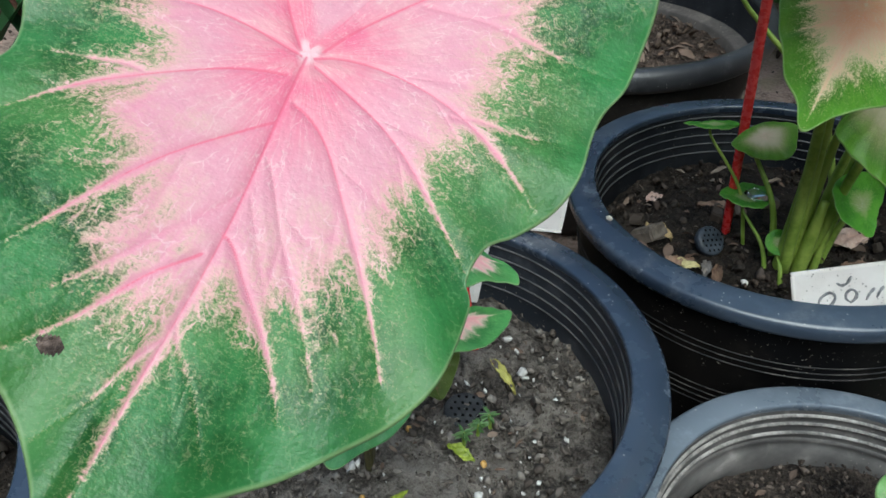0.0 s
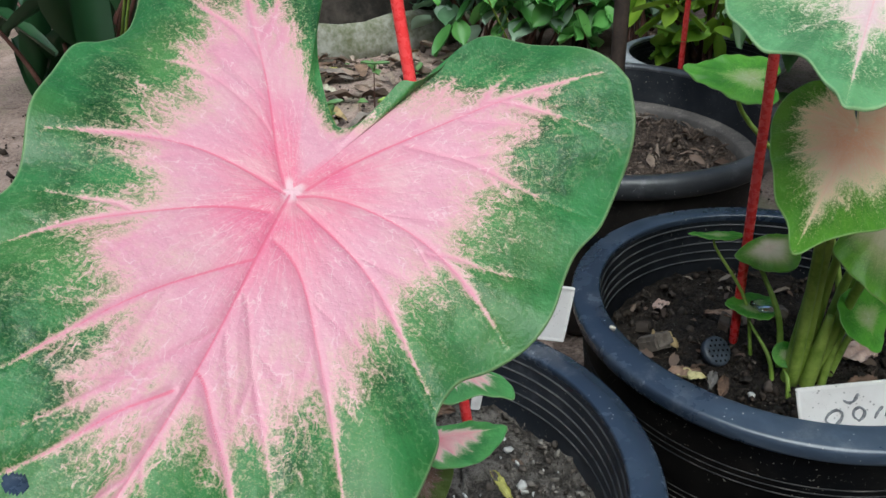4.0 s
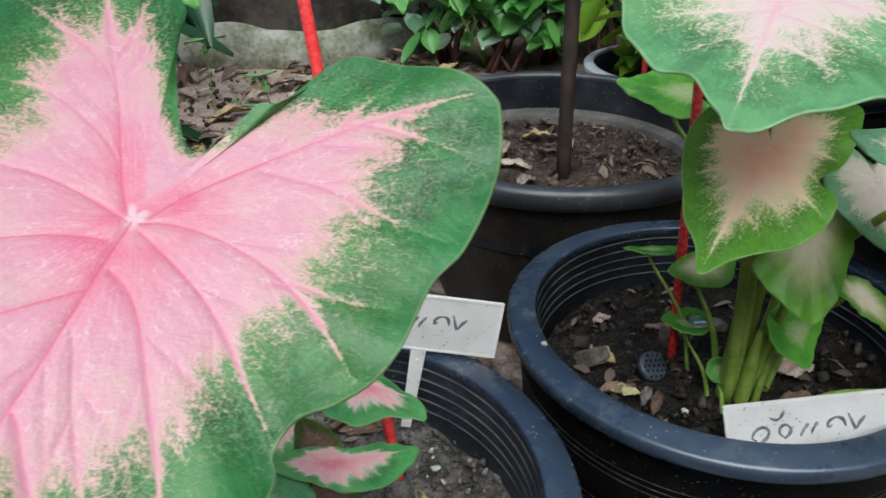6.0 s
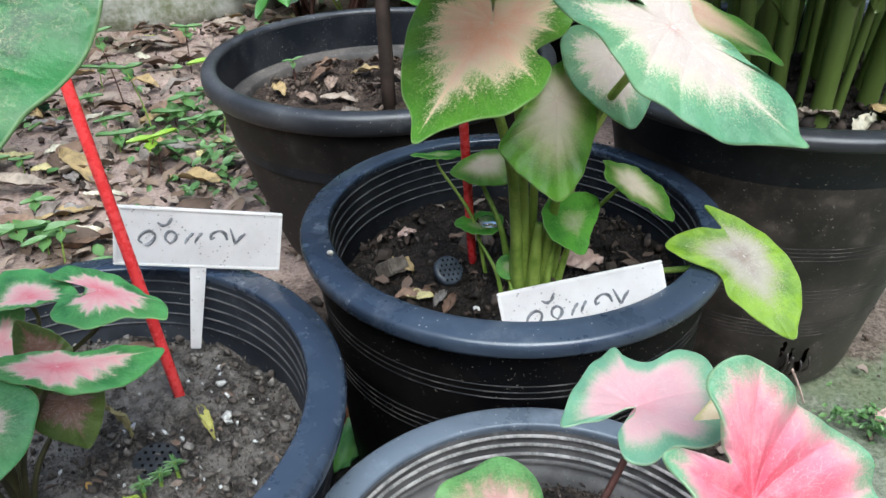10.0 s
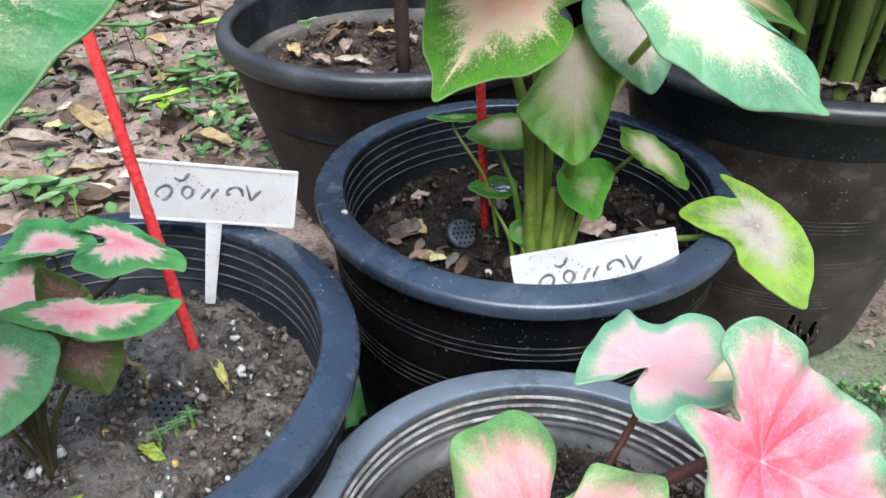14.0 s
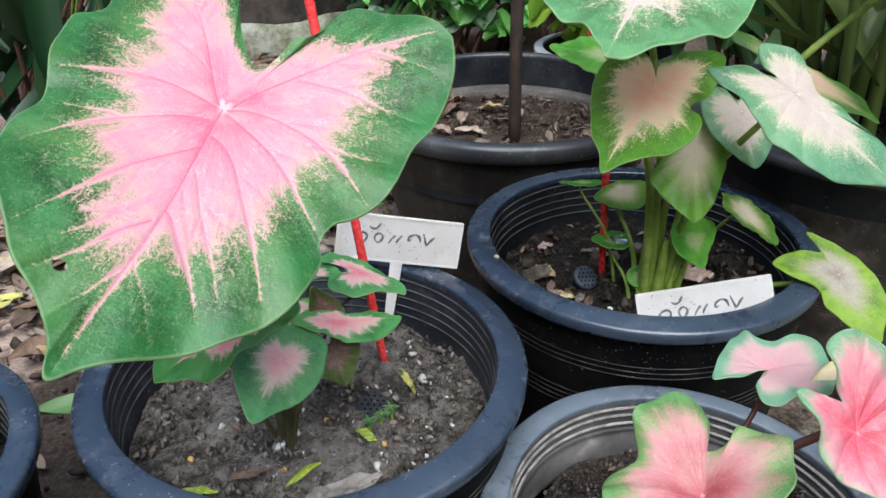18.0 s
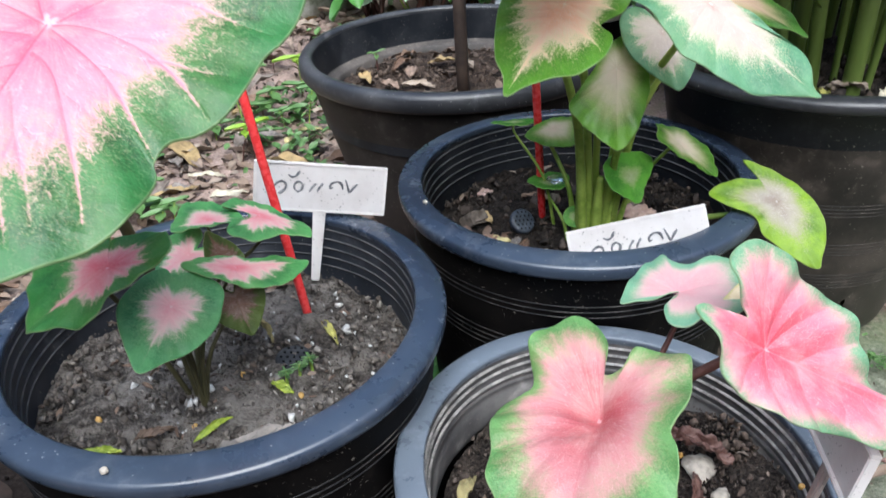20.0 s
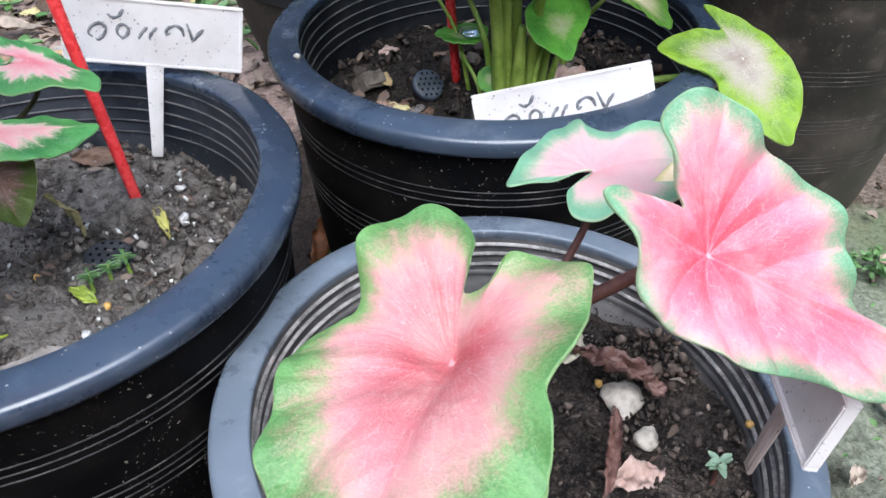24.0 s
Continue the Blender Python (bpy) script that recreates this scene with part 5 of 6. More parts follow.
spare(tall, (0.332, 0.440, 0.399), (0.82, -0.31, -0.47), (0.19, -0.634, 0.749), [(0.9, -0.7), (0.8, -2.3), (0.7, -4.2), (0.7, -5.8), (-0.2, -5.8), (-0.7, -3.8), (-0.8, -1.7), (-1.0, 0.4), (-1.2, 1.6), (-1.25, 3.1), (-1.1, 5.1), (-0.5, 6.1), (0.1, 6.8), (0.3, 5.9), (0.8, 4.3), (1.4, 2.8), (2.1, 1.8), (2.3, 0.9), (2.0, -0.3)], M_COPPER, (0.270, 0.482, 0.18), M_STEMG, 0.004, 0.0024, label="tan and green arrow leaf", wave=0.001)
spare(tall, (0.433, 0.477, 0.494), (0.24, -0.83, -0.5), (0.05, -0.5, 0.86), [(0.1, -2.2), (-1.6, -2.6), (-5.2, -4.7), (-6.2, -1.1), (-4.2, 3.5), (-1.4, 7.0), (2.2, 9.6), (5.1, 10.7), (7.3, 10.1), (9.2, 8.9), (9.5, 7.6), (8.9, 6.6), (7.3, 5.2), (6.6, 4.2), (7.8, 2.3), (10.4, 0.7), (12.0, -2.7), (10.6, -5.0), (7.6, -6.2), (3.0, -6.2), (0.6, -4.3)][::-1], M_WHITE, (0.258, 0.482, 0.18), M_STEMG, 0.0040, 0.0026, label="large pale leaf with blue-green margin", rings=50, spokes=220)
spare(tall, (0.283, 0.420, 0.378), (0.2, -0.5, -0.84), (-0.1, -0.8, 0.6), heart(4.4, 2.8, 2.4), M_WHITE, (0.264, 0.486, 0.18), M_STEMG, 0.004, 0.002, label="pale blue-green leaf")
spare(tall, (0.212, 0.560, 0.383), (-0.95, 0.25, 0.05), (0.0, -0.40, 0.9), heart(5.0, 2.6, 1.8), M_GREEN, (0.300, 0.515, 0.18), M_STEMG, 0.003, 0.0018, label="yellow-green leaf")
spare(tall, (0.236, 0.470, 0.208), (0.1, -0.8, -0.4), (0.0, -0.75, 0.6), [(0.95 * math.cos(k * 0.7854), 0.95 * math.sin(k * 0.7854)) for k in range(8)], M_GREEN, (0.238, 0.455, 0.18), M_STEMG, 0.002, 0.0012, 0.008, "tiny round new leaf", rings=12, spokes=60)
for k, (dx, dy, h, r) in enumerate(((-0.008, 0.0, 0.085, 0.0062), (0.003, -0.005, 0.07, 0.0054), (0.011, 0.003, 0.075, 0.0048), (-0.002, 0.010, 0.08, 0.005))):
    v, f = tube([(ROOT_B[0] + dx, ROOT_B[1] + dy, 0.176), (ROOT_B[0] + dx * 1.1, ROOT_B[1] + dy - 0.004, 0.18 + h * 0.5), (ROOT_B[0] + dx * 1.4, ROOT_B[1] + dy - 0.008, 0.18 + h)], [r, r * 0.9, r * 0.5], 12, 6)
    mesh_ob("sheath", v, f, M_STEMG, tall)
settle(tall)
drop = stone("water_drop", (0.226, 0.500, 0.2300), 0.017, None, "clear drop of water lying on a small leaf", 4, "water", 0.35)
drop.data.materials.clear()
M_WATER = Nodes("water")
M_WATER.put(1.0, M_WATER.bsdf.inputs["Transmission Weight"])
M_WATER.put(1.33, M_WATER.bsdf.inputs["IOR"])
drop.data.materials.append(M_WATER.done((0.95, 0.98, 0.97), 0.02, 0.5))
drop.data.polygons.foreach_set("use_smooth", [True] * len(drop.data.polygons))

# the rosy plant in the low pot
ROOT_E = (0.196, 0.196, 0.134)
rosy = grown("caladium", "low caladium with rose-pink leaves on red-brown stalks", ROOT_E)
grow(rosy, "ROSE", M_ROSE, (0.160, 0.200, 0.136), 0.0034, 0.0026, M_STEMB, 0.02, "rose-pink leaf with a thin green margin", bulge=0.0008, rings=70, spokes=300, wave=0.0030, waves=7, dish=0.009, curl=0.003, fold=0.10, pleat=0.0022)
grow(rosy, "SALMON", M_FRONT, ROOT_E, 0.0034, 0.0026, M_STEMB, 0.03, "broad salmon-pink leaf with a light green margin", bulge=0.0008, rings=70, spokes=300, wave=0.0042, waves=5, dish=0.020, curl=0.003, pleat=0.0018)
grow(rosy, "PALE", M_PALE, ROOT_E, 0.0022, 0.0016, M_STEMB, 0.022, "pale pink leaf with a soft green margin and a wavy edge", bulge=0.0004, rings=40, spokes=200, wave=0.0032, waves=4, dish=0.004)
dry_edge = blade("curled_edge", [(-0.35, -1.6), (-0.6, 0.0), (-0.4, 1.4), (0.0, 1.9), (0.4, 1.2), (0.5, 0.0), (0.2, -1.4)], M_CREAM, rosy, (0.270, 0.2135, 0.2945), (0.75, 0.55, 0.3), (0.1, -0.75, 0.65), quad=(-25, 0, 2), rings=10, spokes=48, label="cream-yellow dried curl of a leaf edge")
settle(rosy)


# ---- stakes ----
def stake(name, base, top, r, mat, label, segs=14):
    v, f = tube([base, Vector(base).lerp(Vector(top), 0.5), top], [r, r, r * 0.96], segs, 5)
    return tagged(mesh_ob(name, v, f, mat), label, "plant stake")


def along(base, way, h):
    return tuple(b + w * h for b, w in zip(base, way))


stake("plant_stake", along((0.014, 0.378, 0.18), (-0.14, 0.16, 1), -0.03), along((0.014, 0.378, 0.18), (-0.14, 0.16, 1), 0.62), 0.0034, M_RED, "leaning red plastic stake pushed into grey soil")
stake("plant_stake", along((0.217, 0.521, 0.185), (-0.06, -0.06, 1), -0.03), along((0.217, 0.521, 0.185), (-0.06, -0.06, 1), 0.50), 0.0035, M_RED, "upright red plastic stake beside caladium stems")
stake("wooden_stake", (0.171, 0.866, 0.15), (0.168, 0.880, 0.95), 0.0085, M_STAKE, "dark bare wooden stake in a wide pot", 7)


# ---- labels ----
def sign_frame(tl, tr, down):
    x = (Vector(tr) - Vector(tl))
    w = x.length
    x.normalize()
    d = Vector(down)
    d = (d - d.dot(x) * x)
    h = d.length
    y = -d.normalized()
    m = Matrix((x, y, x.cross(y))).transposed().to_4x4()
    m.translation = (Vector(tl) + Vector(tr)) / 2 + d / 2
    return m, w, h


STROKES = (
    [(-0.331, -0.108), (-0.353, -0.049), (-0.333, 0.05), (-0.293, 0.1), (-0.259, 0.054), (-0.267, -0.046), (-0.299, -0.132), (-0.317, -0.13)],
    [(-0.246, 0.247), (-0.218, 0.202), (-0.186, 0.228), (-0.161, 0.335)],
    [(-0.175, -0.086), (-0.197, -0.021), (-0.192, 0.069), (-0.163, 0.113), (-0.136, 0.056), (-0.144, -0.035), (-0.175, -0.105)],
    [(-0.084, -0.085), (-0.065, 0.008), (-0.034, 0.097)],
    [(-0.025, -0.066), (-0.008, 0.02), (0.018, 0.108)],
    [(0.094, 0.037), (0.072, 0.013), (0.076, 0.096), (0.119, 0.153), (0.155, 0.113), (0.169, 0.003)],
    [(0.185, 0.202), (0.203, 0.073), (0.221, -0.043), (0.246, 0.045), (0.277, 0.134)],
)


def label_sign(tl, tr, down, stem, label, written=True, stem_at=0.0, edge=0.0030, stem_mat=None):
    m, w, h = sign_frame(tl, tr, down)
    ob = thing("plant_label", m.translation, label, "plant label", "white plant labels", turn=m.to_3x3().to_4x4())
    plate = part("plate", slab(w - 0.003, h - 0.003, 0.0014, 0.0005), M_PLATE, ob)
    for sx, sy, ww, hh in ((0, 1, w, 0.0022), (0, -1, w, 0.0022), (1, 0, 0.0022, h - 0.0044), (-1, 0, 0.0022, h - 0.0044)):
        bm = slab(ww, hh, edge, 0.0006)
        bmesh.ops.translate(bm, vec=(sx * (w - 0.0022) / 2, sy * (h - 0.0022) / 2, 0), verts=bm.verts)
        part("raised_edge", bm, M_SIGN, ob)
    bm = slab(0.0105, stem, 0.0022, 0.0007)
    for v in bm.verts:
        v.co.x *= 1.0 - 0.35 * (0.5 - v.co.y / stem)
    bmesh.ops.translate(bm, vec=(stem_at * w, -h / 2 - stem / 2 + 0.001, 0), verts=bm.verts)
    stalk = part("stem", bm, stem_mat or M_SIGN, ob)
    bm = slab(0.0030, stem * 0.8, 0.0012, 0.0004)
    bmesh.ops.translate(bm, vec=(stem_at * w, -h / 2 - stem * 0.5, 0.0012), verts=bm.verts)
    part("stem_rib", bm, stem_mat or M_SIGN, stalk)
    if written:
        for s in STROKES:
            v, f = tube([(x * w, y * h, 0.00095) for x, y in s], [0.0005, 0.0008, 0.0010, 0.0007, 0.0012, 0.0006], 6, 6, 0.35)
            mesh_ob("pen_stroke", v, f, M_INK, plate, "faded grey handwriting")
    return ob


label_sign((-0.0215, 0.4515, 0.2912), (0.0812, 0.4595, 0.2715), (-0.0075, -0.0084, -0.0386), 0.060, "white plastic plant label with faded handwriting, standing in grey soil")
label_sign((0.2145, 0.4015, 0.2330), (0.3200, 0.398, 0.2508), (-0.002, -0.016, -0.038), 0.035, "white plastic plant label leaning at the rim, faded handwriting", stem_at=0.05)
M_SDUST = sign_mat("dusty_label_plastic", (0.56, 0.46, 0.41), (0.36, 0.28, 0.24), 0.9)
label_sign((0.3383, 0.2532, 0.2356), (0.3220, 0.1493, 0.2377), (-0.0064, 0.0004, -0.0381), 0.044, "dusty white plant label turned away beside a rose-pink leaf", written=False, stem_at=0.19, edge=0.0062, stem_mat=M_SDUST)


# ---- small things on the soil ----
def cap(at, r, label, tilt=(0, 0, 0), mat=None):
    """A slotted black drain cap."""
    ob = thing("drain_cap", at, label, "drain cap", turn=Euler(tilt).to_matrix().to_4x4())
    v, f = lathe([(0.0001, 0.0028), (r * 0.7, 0.0030), (r * 0.92, 0.0026), (r, 0.0012), (r, -0.003), (r * 0.9, -0.003)], 32)
    disc = mesh_ob("disc", v, f, mat or M_CAP, ob)
    for i in range(-2, 3):
        for j in range(-2, 3):
            if i * i + j * j < 6.5:
                # near-black slab on the closed disc paints the dark inside a hole
                bm = slab(r * 0.13, r * 0.15, 0.0008, 0.0003, 1)
                bmesh.ops.translate(bm, vec=((i + 0.5 * (j % 2)) * r * 0.34, j * r * 0.34, 0.0029), verts=bm.verts)
                part("slot", bm, M_HOLE, disc, "near-black slab painted as the dark of a hole")
    return ob


cap((0.194, 0.490, 0.196), 0.0115, "round slate-black drain cap with small holes lying on bark soil", (0.75, 0.15, 0.3))
cap((0.006, 0.332, 0.1848), 0.0135, "muddy black drain cap half buried in grey soil", (0.1, 0.12, 0), M_CAPD)
cap((0.172, 0.135, 0.142), 0.0125, "round black slotted drain cap on wet soil", (0.1, 0, 0))


def dead_leaf(at, length, width, curl, twist, seed, label, mat=None, rot=(0, 0, 0), name="dead_leaf", crumple=0.06):
    v, f = dry_leaf_mesh(length, width, curl, twist, seed, 26, 12, crumple)
    ob = mesh_ob(name, v, f, mat or M_DEAD)
    ob.location, ob.rotation_euler = at, rot
    return tagged(ob, label, "leaf")


M_REDD = plain("red_brown_leaf", (0.10, 0.045, 0.035), (0.27, 0.16, 0.13), 70.0, 0.45, 0.6)
M_GREYL = plain("grey_brown_leaf", (0.15, 0.13, 0.115), (0.27, 0.24, 0.215), 60.0, 0.6, 0.5)
M_OLIVE = plain("olive_leaf", (0.16, 0.22, 0.02), (0.38, 0.44, 0.06), 60.0, 0.5, 0.4)
M_RUST = plain("rusty_leaf", (0.16, 0.06, 0.025), (0.34, 0.15, 0.07), 60.0, 0.6, 0.5)
M_PINKD = plain("pinkish_dry_leaf", (0.34, 0.22, 0.18), (0.52, 0.40, 0.34), 50.0, 0.6, 0.4)
dead_leaf((0.030, 0.361, 0.184), 0.034, 0.009, 1.2, 0.5, 3, "pale straw-coloured curled leaf strip on grey soil", M_STRAW, (0, 0, -1.15))
dead_leaf((-0.012, 0.241, 0.188), 0.062, 0.024, 0.3, 0.1, 4, "flat brown dead leaf pressed into grey soil", M_GREYL, (0, 0, 0.5))
dead_leaf((-0.105, 0.246, 0.190), 0.028, 0.010, 0.7, 0.2, 5, "fresh yellow-green fallen leaf on grey soil", M_OLIVE, (0, 0, 0.0))
dead_leaf((-0.038, 0.262, 0.188), 0.030, 0.008, 1.4, 1.2, 6, "curled yellow-green leaf scrap on soil", M_OLIVE, (0.5, 0, 0.8))
dead_leaf((0.002, 0.298, 0.187), 0.018, 0.010, 0.5, 0.3, 8, "small lime-green leaf scrap", M_OLIVE, (0, 0.3, -0.5))
dead_leaf((-0.075, 0.262, 0.187), 0.026, 0.011, 0.8, 0.4, 9, "small brown dead leaf on grey soil", None, (0, 0, 0.3))
dead_leaf((-0.020, 0.432, 0.188), 0.040, 0.016, 0.4, 0.2, 10, "flat tan leaf scrap by the pot wall", None, (0.5, 0, -0.1))
dead_leaf((-0.018, 0.350, 0.200), 0.040, 0.010, 1.2, 0.8, 31, "limp brown and yellow withered leaf hanging by stems", M_STRAW, (0, 1.25, 0.6))
dead_leaf((0.272, 0.250, 0.150), 0.050, 0.018, 1.3, 0.8, 11, "curled reddish-brown dead leaf on black soil", M_REDD, (0.1, 0.15, -0.55), crumple=0.24)
dead_leaf((0.258, 0.205, 0.146), 0.052, 0.012, 1.6, 0.5, 12, "rolled brown dead leaf on black soil", M_REDD, (0.2, 0.0, 1.25), crumple=0.16)
dead_leaf((0.268, 0.190, 0.143), 0.028, 0.020, 0.5, 0.3, 13, "flat pale dead leaf scrap", M_PINKD, (0, 0.2, 0.3))
dead_leaf((0.252, 0.268, 0.150), 0.032, 0.016, 0.6, 0.5, 14, "pale folded leaf scrap on soil", M_STRAW, (0.3, 0.3, 1.1))
dead_leaf((0.120, 0.222, 0.150), 0.055, 0.014, 1.3, 0.9, 15, "straw-coloured withered leaf against the pot wall", M_STRAW, (0, 0.5, 1.35))
dead_leaf((0.155, 0.263, 0.143), 0.030, 0.018, 0.8, 0.6, 16, "brown dead leaf on soil", None, (0, 0.2, 0.5))
for k, (x, y, l, w, a) in enumerate(((0.165, 0.470, 0.030, 0.014, 0.3), (0.190, 0.455, 0.032, 0.010, 1.2), (0.290, 0.455, 0.034, 0.020, 0.2), (0.160, 0.510, 0.028, 0.018, 2.1), (0.300, 0.520, 0.03, 0.016, 0.9), (0.215, 0.545, 0.03, 0.014, 2.6), (0.185, 0.425, 0.034, 0.008, 1.0))):
    dead_leaf((x, y, 0.189), l, w, 0.6, 0.4, 40 + k, "brown dead leaf scrap on bark soil", None, (0.1, 0.1, a))
for k in range(11):
    a, q = 1.2 + k * 0.30, 0.050 + 0.090 * ((k * 7) % 11) / 11
    dead_leaf((0.166 + q * math.cos(a), 0.907 + q * math.sin(a), 0.190), 0.030 + 0.02 * ((k * 5) % 7) / 7, 0.02, 0.8, 0.5, 60 + k, "brown and grey dead leaf on the soil of a wide pot", None, (0.1, 0.1, a * 1.7))
dead_leaf((0.184, 0.462, 0.189), 0.034, 0.010, 0.9, 0.4, 330, "pale grey withered leaf on bark soil", M_GREYL, (0.1, 0.25, 1.2))
dead_leaf((0.297, 0.493, 0.190), 0.036, 0.024, 0.4, 0.3, 331, "pale tan leaf scrap by the stems", M_PINKD, (0.2, 0.1, 0.1))
dead_leaf((0.169, 0.466, 0.189), 0.024, 0.014, 0.6, 0.4, 332, "yellowish leaf scrap on bark soil", M_STRAW, (0.1, 0.1, 2.9))
dead_leaf((0.168, 0.561, 0.189), 0.020, 0.012, 0.6, 0.4, 333, "pale leaf scrap on bark soil", M_PINKD, (0.1, 0.1, 0.6))
stone("pebble", (0.209, 0.449, 0.188), 0.006, M_STONE, "white grit on bark soil", 41)
dead_leaf((0.455, 0.270, 0.004), 0.024, 0.014, 1.0, 0.6, 340, "small brown curled leaf on mossy ground", None, (0.1, 0.2, 0.8), crumple=0.14)
dead_leaf((0.527, 0.297, 0.004), 0.034, 0.012, 1.4, 0.8, 341, "rusty curled leaf on mossy ground", M_RUST, (0.2, 0.1, 1.3), crumple=0.14)
dead_leaf((0.494, 0.353, 0.003), 0.030, 0.008, 1.2, 0.3, 342, "dark sliver of dead leaf on mossy ground", M_REDD, (0, 0, -0.4))
dead_leaf((0.591, 0.478, 0.004), 0.032, 0.020, 0.6, 0.5, 343, "pinkish dry leaf at the foot of a large pot", M_PINKD, (0.1, 0.1, 0.4))
dead_leaf((0.098, 0.560, 0.012), 0.075, 0.040, 1.1, 0.8, 17, "orange-brown curled dead leaf fallen between two pots", M_RUST, (0.5, -0.5, 1.2))
stone("pebble", (0.279, 0.213, 0.143), 0.013, M_STONE, "white pebble on black soil", 1)
stone("pebble", (0.274, 0.240, 0.141), 0.024, M_STONE, "flat tan stone on black soil", 2, flat=0.5)
def bark_chip(at, size, seed):
    """A split block of bark, squared off and grooved."""
    rng = np.random.RandomState(seed)
    bm = slab(size, size * (0.5 + 0.4 * rng.rand()), size * (0.3 + 0.25 * rng.rand()), size * 0.07, 2)
    bmesh.ops.subdivide_edges(bm, edges=bm.edges[:], cuts=2)
    for v in bm.verts:
        v.co += Vector((0, 0, size * 0.05 * math.sin(v.co.y / size * 40))) + Vector(noise.noise_vector(v.co * (4 / size) + Vector((seed, 0, 0)))) * size * 0.07
    me = bpy.data.meshes.new("wood_chip")
    bm.to_mesh(me)
    bm.free()
    me.materials.append(M_CHIP)
    ob = new("wood_chip", me)
    ob.location, ob.rotation_euler = at, (0.35 * rng.randn(), 0.35 * rng.randn(), 6 * rng.rand())
    return tagged(ob, "weathered brown bark chip on potting soil", "bark chip", "bark chips")


M_CHIP = varied("bark_block", [(0.12, 0.09, 0.07), (0.075, 0.055, 0.043), (0.17, 0.14, 0.115), (0.05, 0.038, 0.03)], 0.85, 150.0)
bark_chip((0.152, 0.506, 0.193), 0.024, 3)
for k in range(15):
    a, q = 1.9 + k * 2.4, 0.045 + 0.065 * ((k * 7) % 11) / 11
    if math.hypot(0.246 + q * math.cos(a) - 0.197, 0.497 + q * math.sin(a) - 0.496) < 0.026:
        continue
    bark_chip((0.246 + q * math.cos(a), 0.497 + q * math.sin(a), 0.190), 0.010 + 0.011 * ((k * 5) % 7) / 7, 200 + k)
stone("pebble", (0.012, 0.372, 0.186), 0.022, M_SOILG, "grey clod at the foot of a red stake", 5)
for k, (x, y, z) in enumerate(((0.331, 0.216, 0.143), (0.015, 0.292, 0.185), (-0.052, 0.270, 0.185), (-0.028, 0.318, 0.186), (0.262, 0.244, 0.150), (-0.118, 0.283, 0.186))):
    stone("fertiliser_grain", (x, y, z), 0.0044, M_YBALL, "round orange fertiliser grain on soil", 20 + k, "fertiliser", 1.0)
stone("pebble", (-0.070, 0.1835, 0.2375), 0.005, M_STONE, "white speck of grit stuck on a pot rim", 27)
stone("pebble", (0.1095, 0.461, 0.2375), 0.005, M_STONE, "pale grit stuck on a pot rim", 28)


# ---- weeds ----
def round_leaf(length, width, cup=0.25, nx=5, ny=4):
    verts, faces = [], []
    for i in range(nx + 1):
        u = i / nx
        w = width * math.sin(math.pi * (0.06 + 0.9 * u)) ** 0.8
        for j in range(ny + 1):
            s = 2 * j / ny - 1
            verts.append((u * length, s * w / 2, cup * width * s * s - 0.12 * length * u * u))
    for i in range(nx):
        faces += [(i * (ny + 1) + j, (i + 1) * (ny + 1) + j, (i + 1) * (ny + 1) + j + 1, i * (ny + 1) + j + 1) for j in range(ny)]
    return verts, faces


def seedling(at, height, leaf, pairs, mat, label, seed, slim=0.55):
    rng = np.random.RandomState(seed)
    ob = thing("weed_seedling", at, label, "weed", "weed seedlings")
    lean = rng.randn(2) * 0.12 * height
    v, f = tube([(0, 0, -0.004), (lean[0] * 0.4, lean[1] * 0.4, height * 0.5), (lean[0], lean[1], height)], [0.0014, 0.0011, 0.0008], 6, 4)
    mesh_ob("stem", v, f, M_STEMB if seed % 2 else M_STEMG, ob)
    for k in range(pairs):
        for s in (0, math.pi):
            h = height * (1 - 0.3 * k / max(pairs, 1))
            t = h / height
            m = Matrix.Translation((lean[0] * t, lean[1] * t, h)) @ Euler((0, -0.35 + 0.4 * rng.rand(), k * 1.57 + s + rng.rand() * 0.6)).to_matrix().to_4x4()
            q = moved(round_leaf(leaf * (0.8 + 0.4 * rng.rand()), leaf * slim), m)
            mesh_ob("leaf", *q, mat, ob)
    return ob


for k, (x, y, h, l) in enumerate(((-0.215, 1.30, 0.11, 0.035), (-0.190, 1.12, 0.06, 0.034), (-0.085, 1.20, 0.09, 0.030), (-0.30, 1.46, 0.13, 0.03), (-0.12, 1.46, 0.07, 0.04), (-0.335, 0.93, 0.03, 0.03), (-0.27, 0.90, 0.03, 0.028), (-0.20, 1.62, 0.09, 0.035), (-0.40, 1.10, 0.05, 0.03), (-0.05, 1.38, 0.06, 0.04), (-0.47, 1.62, 0.16, 0.04), (-0.02, 1.62, 0.05, 0.045), (-0.16, 0.80, 0.05, 0.03), (0.058, 0.985, 0.022, 0.013))):
    seedling((x, y, 0.0 if k < 13 else 0.186), h, l, 2, M_LIME if k in (1, 4) else M_WEED, "small green seedling rising from leaf litter", 100 + k)
for k, (x, y) in enumerate(((-0.296, 1.317), (-0.266, 1.300), (-0.170, 1.351), (-0.183, 1.330), (-0.136, 1.272), (-0.172, 1.132), (-0.284, 0.946), (-0.305, 0.925), (-0.247, 0.886), (-0.322, 1.026), (-0.253, 1.226), (-0.111, 1.366), (-0.389, 1.177), (-0.345, 1.407), (-0.357, 1.537), (-0.120, 1.300))):
    seedling((x, y, 0.0), 0.018 + 0.012 * (k % 3), 0.020 + 0.006 * (k % 4), 2, M_WEED, "low broad-leaved green weed in leaf litter", 160 + k, 0.6)
